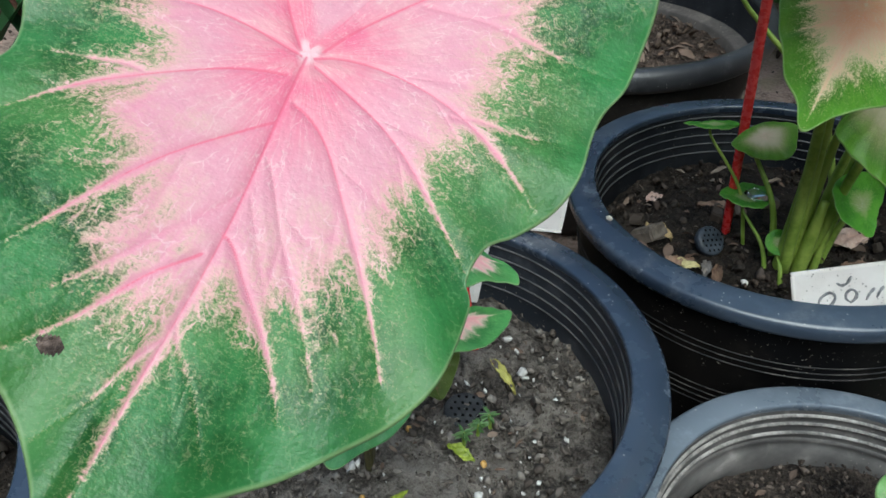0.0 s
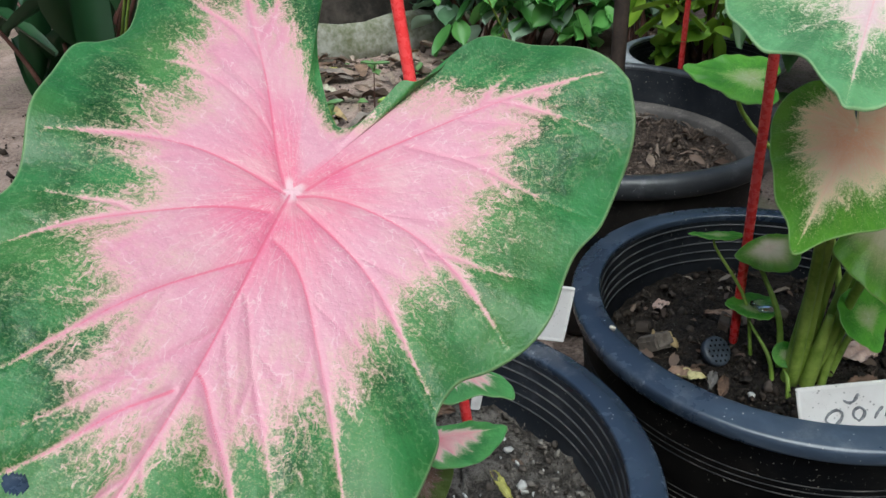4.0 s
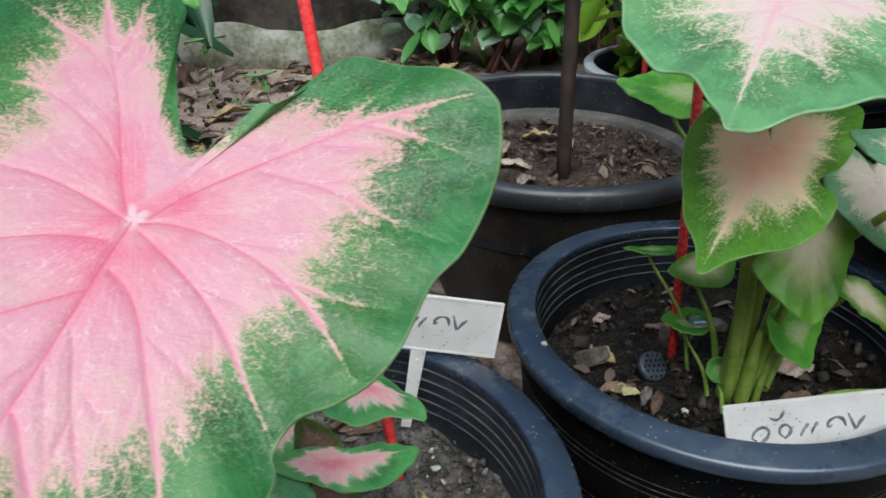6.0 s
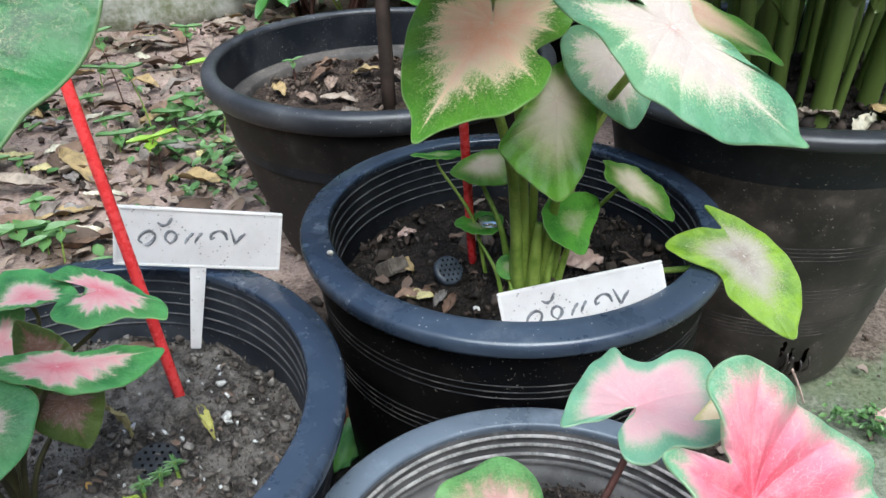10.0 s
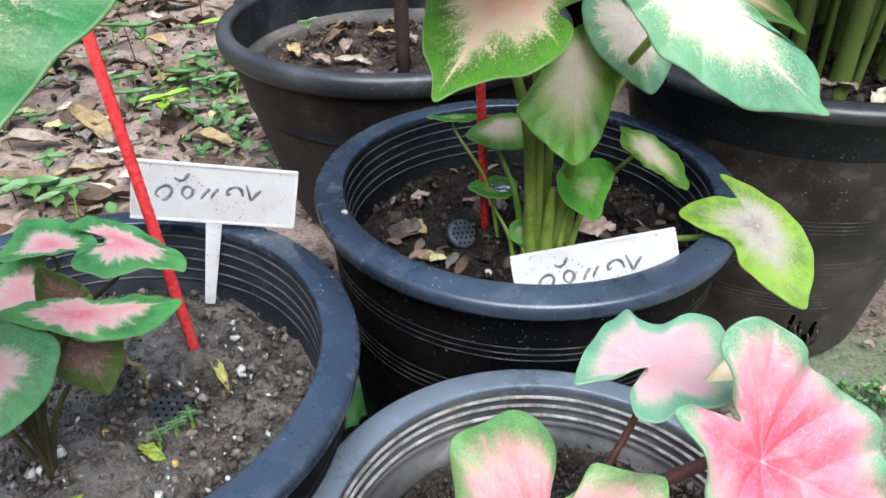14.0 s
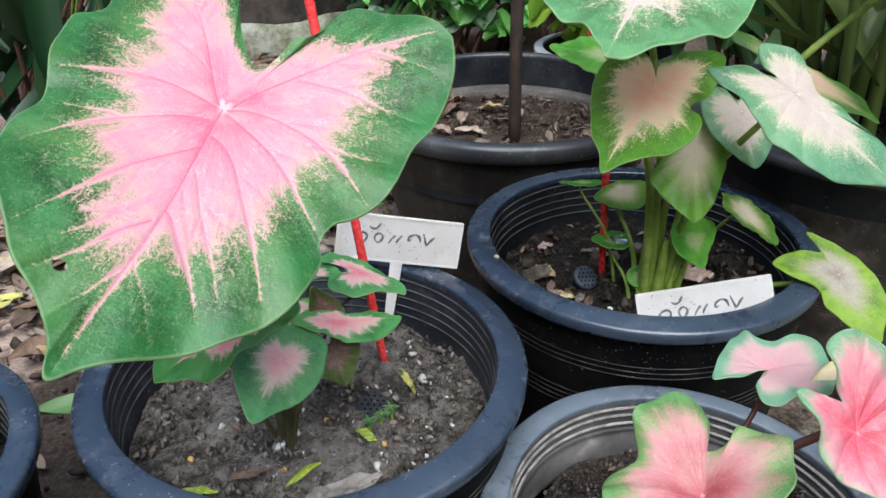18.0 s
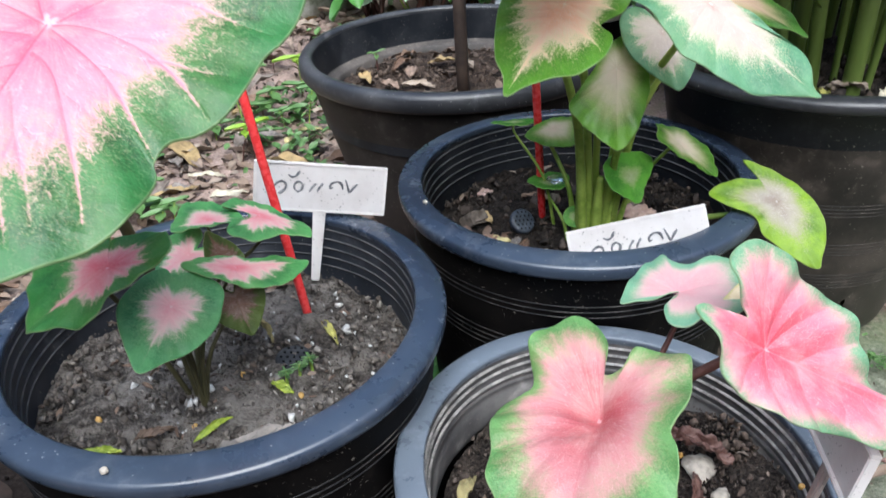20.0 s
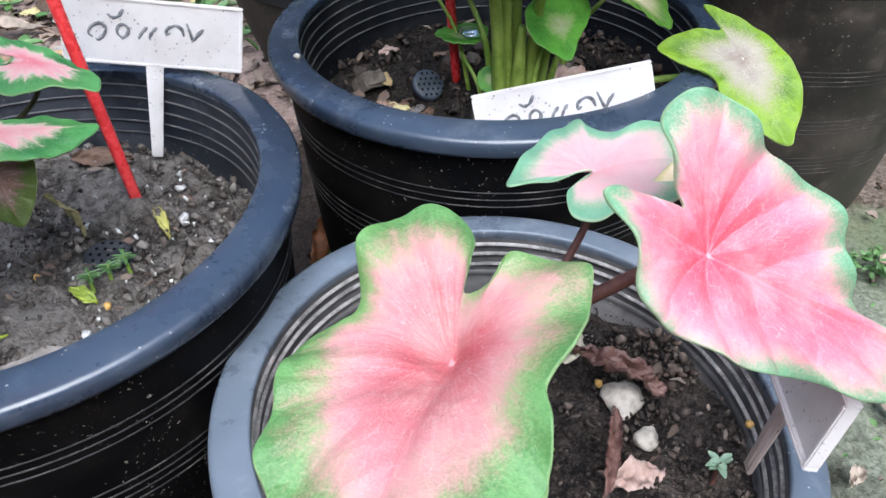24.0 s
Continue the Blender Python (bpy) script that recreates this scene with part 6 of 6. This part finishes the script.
seedling((0.303, 0.188, 0.141), 0.014, 0.0065, 5, M_IVY, "tiny pale green weed on black soil", 131)
seedling((0.213, 0.186, 0.141), 0.022, 0.018, 2, M_LIME, "bright green weed seedling on black soil", 132)
for k, (x, y) in enumerate(((0.012, 0.312), (0.020, 0.320), (0.004, 0.306))):
    seedling((x, y, 0.183), 0.012, 0.0058, 11, M_WEED, "feathery dark green weed in grey soil", 138 + 2 * k, 0.26)
seedling((-0.275, 0.270, 0.186), 0.05, 0.03, 3, M_WEED, "green weed in a pot at the side", 134)
seedling((-0.245, 0.47, 0.0), 0.07, 0.06, 1, M_WEED, "green seedling between the pots", 135)
dead_leaf((0.114, 0.512, 0.012), 0.095, 0.040, 0.35, 0.3, 350, "green fallen leaf lying between the pots", M_LEAFG, (0.05, -0.1, 0.97), "fallen_leaf", 0.03)


def carpet(count, box, lo, hi, mat, seed, label, name="ground_weeds", height=0.02):
    rng = np.random.RandomState(seed)
    out = []
    for _ in range(count):
        x, y = box[0] + (box[1] - box[0]) * rng.rand(), box[2] + (box[3] - box[2]) * rng.rand()
        if noise.noise(Vector((x * 5, y * 5, seed))) < -0.05:
            continue
        l = lo + (hi - lo) * rng.rand()
        m = Matrix.Translation((x, y, height * rng.rand())) @ Euler((rng.randn() * 0.3, -0.3 + rng.randn() * 0.3, rng.rand() * 6.28)).to_matrix().to_4x4()
        out.append(moved(round_leaf(l, l * 0.7, nx=3, ny=2), m))
    return tagged(mesh_ob(name, *join(out), mat), label, "weeds", kind="stuff")


carpet(420, (-0.30, 0.06, 1.02, 1.42), 0.010, 0.022, M_WEED, 1, "low green weeds creeping over litter")
carpet(260, (-0.75, 0.0, 0.7, 1.9), 0.010, 0.024, M_WEED, 2, "scattered small green weeds")
carpet(200, (0.46, 0.95, 0.28, 0.62), 0.003, 0.007, M_WEED, 3, "small mossy weeds beside the pots", height=0.008)
carpet(700, (0.505, 0.585, 0.405, 0.490), 0.003, 0.008, M_WEED, 4, "small clover-like weeds at the foot of a pot", height=0.016)


# ---- leaf litter ----
def litter():
    rng = np.random.RandomState(11)
    kinds = []
    for k in range(9):
        v, f = dry_leaf_mesh(0.065 + 0.035 * rng.rand(), 0.026 + 0.018 * rng.rand(), 0.3 + 1.0 * rng.rand(), 0.2 + 0.7 * rng.rand(), 200 + k)
        me = bpy.data.meshes.new("dead_leaf")
        me.from_pydata(v, [], f)
        me.materials.append(M_STRAW if k == 4 else M_DEAD)
        me.polygons.foreach_set("use_smooth", [True] * len(me.polygons))
        kinds.append(me)
    pots = ((-0.039, 0.329, 0.135), (0.244, 0.500, 0.135), (0.166, 0.907, 0.17), (0.5225, 0.643, 0.135), (0.216, 0.218, 0.125), (-0.335, 0.221, 0.13))
    made = 0
    while made < 218:
        if made < 210:
            x, y = -0.62 + 0.72 * rng.rand(), 0.66 + 1.35 * rng.rand() ** 1.7
        else:
            x, y = -0.55 + 0.45 * rng.rand(), 0.30 + 0.4 * rng.rand()
        if any(math.hypot(x - a, y - b) < r for a, b, r in pots) or (-0.02 < x < 0.3 and y < 0.85):
            continue
        ob = new("dead_leaf", kinds[rng.randint(9)])
        s = 0.62 + 0.55 * rng.rand()
        ob.scale = (s, s, s)
        ob.location = (x, y, 0.002 + 0.008 * rng.rand())
        ob.rotation_euler = (rng.randn() * 0.2, rng.randn() * 0.2, rng.rand() * 6.28)
        tagged(ob, "curled brown dead leaf lying on bare earth", "leaf", "fallen leaves")
        made += 1


litter()


for k, (x, y, l, w, a) in enumerate(((-0.236, 0.945, 0.070, 0.018, -0.15), (-0.236, 1.053, 0.060, 0.015, 0.0), (-0.421, 1.202, 0.085, 0.022, 0.7), (-0.229, 1.232, 0.050, 0.014, 0.9), (-0.118, 1.177, 0.035, 0.018, 1.5), (-0.081, 1.218, 0.048, 0.016, 0.1), (-0.343, 1.160, 0.055, 0.024, 0.5), (-0.356, 1.232, 0.045, 0.018, 1.1))):
    dead_leaf((x, y, 0.006), l, w, 0.5, 0.5, 300 + k, "long yellow-tan fallen leaf on bare earth", M_STRAW, (0.1, 0.08, a))
for k, (x, y, l, w, a) in enumerate(((-0.162, 1.205, 0.060, 0.032, 0.1), (-0.271, 1.010, 0.050, 0.026, 0.2), (-0.452, 1.375, 0.055, 0.026, 0.9), (-0.400, 1.353, 0.070, 0.024, 0.4), (-0.300, 1.120, 0.055, 0.028, 2.0))):
    dead_leaf((x, y, 0.005), l, w, 0.4, 0.4, 320 + k, "flat grey-brown fallen leaf on bare earth", M_GREYL, (0.08, 0.1, a))


def scraps(count, box, seed, label):
    """Small torn leaf pieces too many to pick apart."""
    rng = np.random.RandomState(seed)
    out = []
    for k in range(count):
        x, y = box[0] + (box[1] - box[0]) * rng.rand(), box[2] + (box[3] - box[2]) * rng.rand()
        if -0.02 < x < 0.3 and y < 0.85:
            continue
        piece = dry_leaf_mesh(0.012 + 0.03 * rng.rand(), 0.008 + 0.014 * rng.rand(), 0.2 + rng.rand(), 0.4 * rng.rand(), seed * 100 + k, 4, 3)
        m = Matrix.Translation((x, y, -0.002 + 0.006 * rng.rand())) @ Euler((rng.randn() * 0.25, rng.randn() * 0.25, rng.rand() * 6.28)).to_matrix().to_4x4()
        out.append(moved(piece, m))
    return tagged(mesh_ob("leaf_litter", *join(out), M_LITTER), label, "leaf litter", kind="stuff")


def disc_scraps(at, radius, z, count, seed, mat, lo, hi, label):
    """Torn leaf pieces strewn over the soil of a pot."""
    rng = np.random.RandomState(seed)
    out = []
    for k in range(count):
        q, a = radius * math.sqrt(rng.rand()), rng.rand() * 6.28
        s = lo + (hi - lo) * rng.rand() ** 1.6
        piece = dry_leaf_mesh(s, s * (0.3 + 0.4 * rng.rand()), 0.3 + 1.3 * rng.rand(), 0.8 * rng.rand(), seed * 100 + k, 5, 4)
        m = Matrix.Translation((at[0] + q * math.cos(a), at[1] + q * math.sin(a), z + 0.004 * rng.rand())) @ Euler((rng.randn() * 0.4, rng.randn() * 0.4, rng.rand() * 6.28)).to_matrix().to_4x4()
        out.append(moved(piece, m))
    return tagged(mesh_ob("leaf_litter", *join(out), mat), label, "leaf litter", kind="stuff")


M_CHAFF = islands("leaf_chaff", [(0.08, 0.05, 0.037), (0.20, 0.14, 0.105), (0.14, 0.09, 0.065), (0.30, 0.24, 0.19), (0.06, 0.04, 0.03), (0.17, 0.125, 0.098)])
disc_scraps((0.2437, 0.5005), 0.116, 0.187, 120, 31, M_CHAFF, 0.003, 0.018, "small dead leaf scraps on bark soil")
disc_scraps((0.166, 0.907), 0.150, 0.186, 130, 32, M_CHAFF, 0.004, 0.024, "reddish-brown dead leaf scraps on the soil of a wide pot")
disc_scraps((0.2165, 0.2175), 0.100, 0.142, 50, 33, M_CHAFF, 0.003, 0.011, "tiny leaf crumbs on black soil")
disc_scraps((-0.039, 0.329), 0.122, 0.186, 110, 34, M_CHAFF, 0.003, 0.010, "tiny leaf crumbs on grey soil")
scraps(900, (-0.75, 0.12, 0.62, 1.25), 3, "torn grey and brown leaf scraps over bare earth")
scraps(420, (-0.75, 0.12, 1.25, 2.1), 6, "torn leaf scraps over reddish earth")
scraps(50, (-0.55, 0.05, 0.25, 0.65), 4, "torn leaf scraps on dark earth")
scraps(34, (0.42, 0.95, 0.25, 0.62), 5, "torn leaf scraps on mossy ground")
crumbs((-0.2, 1.25), 0.85, 0.0, 1500, 0.004, 0.018, M_BARK, 21, "crumbs of earth and leaf scraps on the ground", "ground_scraps")
crumbs((0.66, 0.42), 0.30, -0.004, 420, 0.0015, 0.006, M_BARKB, 22, "gravel and crumbs beside the pots", "ground_scraps")
crumbs((-0.3, 0.5), 0.30, 0.0, 400, 0.003, 0.016, M_BARK, 23, "crumbs of earth between the pots", "ground_scraps")


# ---- the cane plant in the large pot ----
M_STRAWP = plain("dry_sheath", (0.30, 0.26, 0.10), (0.50, 0.44, 0.24), 40.0, 0.6, 0.4)


def cane_plant():
    rng = np.random.RandomState(5)
    ob = thing("cane_plant", (0.535, 0.66, 0.264), "clump of thick green canes with long blades in a large pot", "plant")
    for k in range(34):
        a, q = k * 2.4, 0.015 + 0.098 * math.sqrt(k / 34)
        x, y = q * math.cos(a) + 0.01, q * math.sin(a)
        lx, ly = x * 0.9 + 0.05 * rng.randn(), y * 0.9 + 0.05 * rng.randn()
        h = 0.55 + 0.35 * rng.rand()
        r = 0.0030 + 0.0048 * rng.rand()
        v, f = tube([(x, y, -0.02), (x + lx * 0.25, y + ly * 0.25, h * 0.35), (x + lx * 0.7, y + ly * 0.7, h * 0.7), (x + lx * 1.3, y + ly * 1.3, h)], [r * (1.12 - 0.5 * j / 20) * (1.16 if j % 5 == 0 else 1.0) for j in range(21)], 12, 14)
        cane = mesh_ob("cane", v, f, M_CANE, ob)
        for j in range(5):
            t = 0.10 + 0.19 * j + 0.06 * rng.rand()
            m = Matrix.Translation((x + lx * t, y + ly * t, h * t)) @ Euler((rng.randn() * 0.2, -1.0 + 0.35 * rng.randn(), rng.rand() * 6.28)).to_matrix().to_4x4()
            mesh_ob("cane_leaf", *moved(round_leaf(0.16 + 0.1 * rng.rand(), 0.028, 0.2, 9, 4), m), (M_STRAWP if k % 9 == 0 else M_CANE, M_WEED, M_DARKG, M_WEED, M_WEED)[j], cane)
    return ob


cane_plant()
for a, w, h, lean in ((263.6, 0.006, 0.030, 0.5), (266.8, 0.008, 0.024, 0.25), (270.4, 0.005, 0.020, 0.7), (274.6, 0.005, 0.022, 0.45)):
    t = radians(a)
    out, side = Vector((math.cos(t), math.sin(t), 0)), Vector((-math.sin(t), math.cos(t), 0))
    rows = []
    for k in range(6):
        u = k / 5
        c = Vector((0, 0, 0.026 + h * u)) + out * (0.1165 + 0.18 * h * u + 0.010 * lean * math.sin(3.0 * u))
        rows += [c - side * w * (0.5 - 0.3 * u), c + out * 0.0016, c + side * w * (0.5 - 0.35 * u)]
    flap = mesh_ob("torn_strip", rows, [(3 * k + j, 3 * k + j + 1, 3 * k + j + 4, 3 * k + j + 3) for k in range(5) for j in range(2)], M_POTD, POT_D, "torn strip of plastic")
    flap.modifiers.new("thickness", "SOLIDIFY").thickness = 0.0012
v, f = tube([(0.516, 0.540, 0.042), (0.518, 0.526, 0.036), (0.527, 0.519, 0.016), (0.535, 0.516, -0.004)], [0.0012, 0.0014, 0.0012, 0.0008], 7, 7)
tagged(mesh_ob("dry_root", v, f, M_PINKD), "thin dry root hanging out of a torn pot", "root")
for k in range(6):
    dead_leaf((0.44 + 0.03 * k, 0.530 + 0.012 * (k % 3), 0.271), 0.04, 0.02, 0.9, 0.6, 90 + k, "tan dead leaf on mulch in a large pot", M_STRAW if k % 2 else None, (0.2, 0.2, k * 1.3))


# ---- behind: round concrete tank, ivy, shrubs ----
def tank():
    ob = thing("concrete_tank", (-0.45, 2.48, 0), "round weathered concrete tank with a pale rendered foot", "water tank")
    prof = [(0.500, -0.02), (0.522, 0.0), (0.518, 0.03), (0.514, 0.06), (0.508, 0.085), (0.496, 0.105)]
    v, f = lathe(prof, 260, 0.004, 1)
    v = [Vector(p) * (1 + 0.012 * noise.noise(Vector(p) * 9) + 0.012 * noise.noise(Vector(p) * 26)) + Vector((0, 0, 0.030 * noise.noise(Vector((p[0] * 5, p[1] * 5, 0))) + 0.006 * noise.noise(Vector((p[0] * 23, p[1] * 23, 0))) - 0.012 if p[2] > 0.1 else 0)) for p in v]
    mesh_ob("foot", v, f, M_LIMEW, ob, "pale rough lime render")
    v, f = lathe([(0.488, 0.08), (0.486, 0.35), (0.485, 0.80), (0.48, 0.82), (0.42, 0.82), (0.42, 0.70)], 96, 0.003, 2)
    mesh_ob("shell", v, f, M_CONC, ob, "dark stained concrete")


tank()


def bush(name, at, spread, height, count, lo, hi, slim, mat, label, seed, droop=0.4):
    """A shrub of stems with many separate leaves."""
    rng = np.random.RandomState(seed)
    ob = thing(name, at, label, "shrub")
    out, stems = [], []
    tips = []
    for k in range(9):
        a = rng.rand() * 6.28
        q = spread * math.sqrt(rng.rand())
        end = Vector((q * math.cos(a), q * math.sin(a) * 0.6, height * (0.5 + 0.5 * rng.rand())))
        mid = end * 0.5 + Vector((0, 0, height * 0.1))
        stems.append(tube([(0.02 * rng.randn(), 0.02 * rng.randn(), -0.01), mid, end], [0.006, 0.004, 0.002], 6, 5))
        tips.append((mid, end))
    for _ in range(count):
        mid, end = tips[rng.randint(len(tips))]
        p = mid.lerp(end, rng.rand() * 1.1) + Vector(rng.randn(3)) * spread * 0.22
        p.z = max(p.z, 0.02)
        l = lo + (hi - lo) * rng.rand()
        m = Matrix.Translation(p) @ Euler((rng.randn() * 0.4, droop + 0.35 * rng.randn(), rng.rand() * 6.28)).to_matrix().to_4x4()
        out.append(moved(round_leaf(l, l * slim, 0.2, 5, 4), m))
    for s in stems:
        mesh_ob("branch", *s, M_STEMB, ob)
    mesh_ob("foliage", *join(out), mat, ob)
    return ob


bush("ivy_shrub", (0.02, 2.02, 0), 0.16, 0.34, 80, 0.05, 0.09, 0.75, M_IVY, "variegated ivy-like shrub with pale green leaves", 1)
bush("ivy_shrub", (0.30, 2.05, 0), 0.22, 0.38, 190, 0.05, 0.09, 0.75, M_IVY, "variegated shrub with grey-green leaves", 2)
bush("lime_shrub", (0.16, 1.95, 0), 0.17, 0.30, 120, 0.05, 0.085, 0.75, M_LEAFG, "bright green low shrub among variegated ivy", 12)
bush("lime_shrub", (0.40, 1.98, 0), 0.16, 0.32, 90, 0.05, 0.085, 0.75, M_LEAFG, "bright green low shrub among variegated ivy", 13)
bush("shrub", (0.20, 2.35, 0), 0.35, 0.62, 150, 0.06, 0.11, 0.7, M_WEED, "green leafy shrub behind the pots", 3)
bush("dark_shrub", (-0.62, 1.22, 0), 0.26, 0.42, 46, 0.16, 0.24, 0.26, M_DARKG, "shrub with long glossy dark green leaves", 4, 0.75)
bush("dark_shrub", (-0.85, 1.65, 0), 0.35, 0.62, 70, 0.16, 0.24, 0.26, M_DARKG, "dark shrub with long hanging leaves", 5, 0.8)
bush("lime_shrub", (0.43, 1.46, 0.10), 0.13, 0.20, 60, 0.04, 0.08, 0.6, M_LIME, "yellow-green leafy plant in a pale-rimmed pot", 6)
POT_G, RS_G = pot((0.43, 1.46), 0.15, 0.15, 0.12, 0.11, "low dark pot with a pale chalky rim behind a wide pot", rim_mat=M_RIDGEP, seed=8, ridges=False)
stake("plant_stake", (0.375, 1.38, -0.02), (0.370, 1.39, 0.62), 0.005, M_RED, "red plastic stake standing behind the wide pot")
bush("shrub", (0.62, 1.20, 0), 0.30, 0.75, 300, 0.09, 0.17, 0.28, M_WEED, "dense green shrub with narrow leaves behind the large pot", 17)
bush("shrub", (0.80, 1.55, 0), 0.35, 0.65, 320, 0.08, 0.14, 0.35, M_WEED, "green shrub with narrow leaves", 7)
bush("shrub", (0.55, 2.2, 0), 0.4, 0.9, 340, 0.08, 0.14, 0.6, M_DARKG, "dark leafy shrub by the wall", 8)
bush("shrub", (1.35, 2.0, 0), 0.5, 0.9, 170, 0.08, 0.16, 0.4, M_DARKG, "dark leafy shrub by the wall", 9)
bush("shrub", (-1.5, 2.3, 0), 0.5, 0.9, 150, 0.08, 0.16, 0.4, M_DARKG, "dark leafy shrub by the wall", 10)
# left, right and front walls are unseen, added to hold off low side light
for name, w, x, y, turn in (("wall_back", 6.0, 0.3, 3.3, 0.0), ("wall_left", 5.6, -2.7, 0.5, 90.0), ("wall_right", 5.6, 3.3, 0.5, 90.0), ("wall_front", 6.0, 0.3, -2.3, 0.0)):
    side = part(name, slab(w, 0.12, 2.2, 0.01), M_CONC, None)
    side.matrix_basis = pose(x, y, 1.08, 0, 0, turn)
    tagged(side, "plain dark wall added to close the garden and cut low sky light", "wall", kind="structure")


def crate():
    ob = thing("plastic_crate", (0.98, 1.12, 0), "black slatted plastic crate behind the pots", "crate")
    for k in range(9):
        bm = slab(0.50, 0.008, 0.016, 0.002, 1)
        bmesh.ops.translate(bm, vec=(0, 0, 0.02 + 0.03 * k), verts=bm.verts)
        part("slat", bm, M_RIM, ob)
    for x in (-0.245, -0.08, 0.08, 0.245):
        bm = slab(0.016, 0.012, 0.29, 0.002, 1)
        bmesh.ops.translate(bm, vec=(x, 0.004, 0.145), verts=bm.verts)
        part("upright", bm, M_RIM, ob)
    bm = slab(0.49, 0.30, 0.012, 0.002, 1)
    bmesh.ops.translate(bm, vec=(0, 0.16, 0.03), verts=bm.verts)
    part("floor_panel", bm, M_RIM, ob)


crate()


# ---- vine with lobed leaves, rising before the tank ----
def vine(at, tops, label, seed):
    rng = np.random.RandomState(seed)
    ob = thing("vine", at, label, "vine")
    half = [(0.0, -0.4), (1.2, -1.5), (2.3, -1.6), (2.9, -0.8), (3.5, -0.5), (3.3, 0.4), (4.1, 1.0), (3.6, 1.7), (3.8, 2.5), (3.0, 2.6), (2.7, 3.2), (2.8, 4.0), (2.1, 4.2), (1.8, 5.0), (1.0, 5.2), (0.5, 6.1), (0.0, 6.8)]
    lobed = half + [(-x, y) for x, y in half[-2:0:-1]]
    for x, y, z, dx, dz in tops:
        face = (0.1 * rng.randn(), -0.75, 0.6)
        blade("leaf_blade", [(a * 1.45, b * 1.45) for a, b in lobed], M_VINE, ob, (x, y, z), (dx, -0.2, dz), face, rings=14, spokes=110, wave=0.002, seed=int(x * 500) % 40)
        v, f = tube([(at[0], at[1], -0.01), ((at[0] + x) / 2, (at[1] + y) / 2 + 0.03, z * 0.7), (x, y + 0.004, z + 0.05), (x, y + 0.004, z - 0.002)], [0.003, 0.002, 0.0015, 0.001], 7, 7)
        mesh_ob("stem", v, f, M_STEMG, ob)
    settle(ob)


M_VINE = leaf_mat("vine_leaf", (0.10, 0.30, 0.05), (0.12, 0.34, 0.06), (0.16, 0.40, 0.09), (0.06, 0.24, 0.03), (0.13, 0.38, 0.06), 0.4, (0.20, 0.42, 0.10), speck=0.1, pull=0.1, glow=0.35)
vine((0.12, 1.98, 0), ((-0.075, 1.60, 0.300, 0.1, -0.9), (-0.02, 1.66, 0.360, 0.7, -0.4), ), "green vine with lobed leaves climbing before the tank", 3)
vine((-0.60, 1.20, 0), ((-0.300, 0.98, 0.430, 0.5, -0.8), (-0.345, 1.02, 0.480, -0.5, -0.5), (-0.40, 1.06, 0.42, -0.8, -0.3)), "green leafy vine standing among dark shrubs", 4)
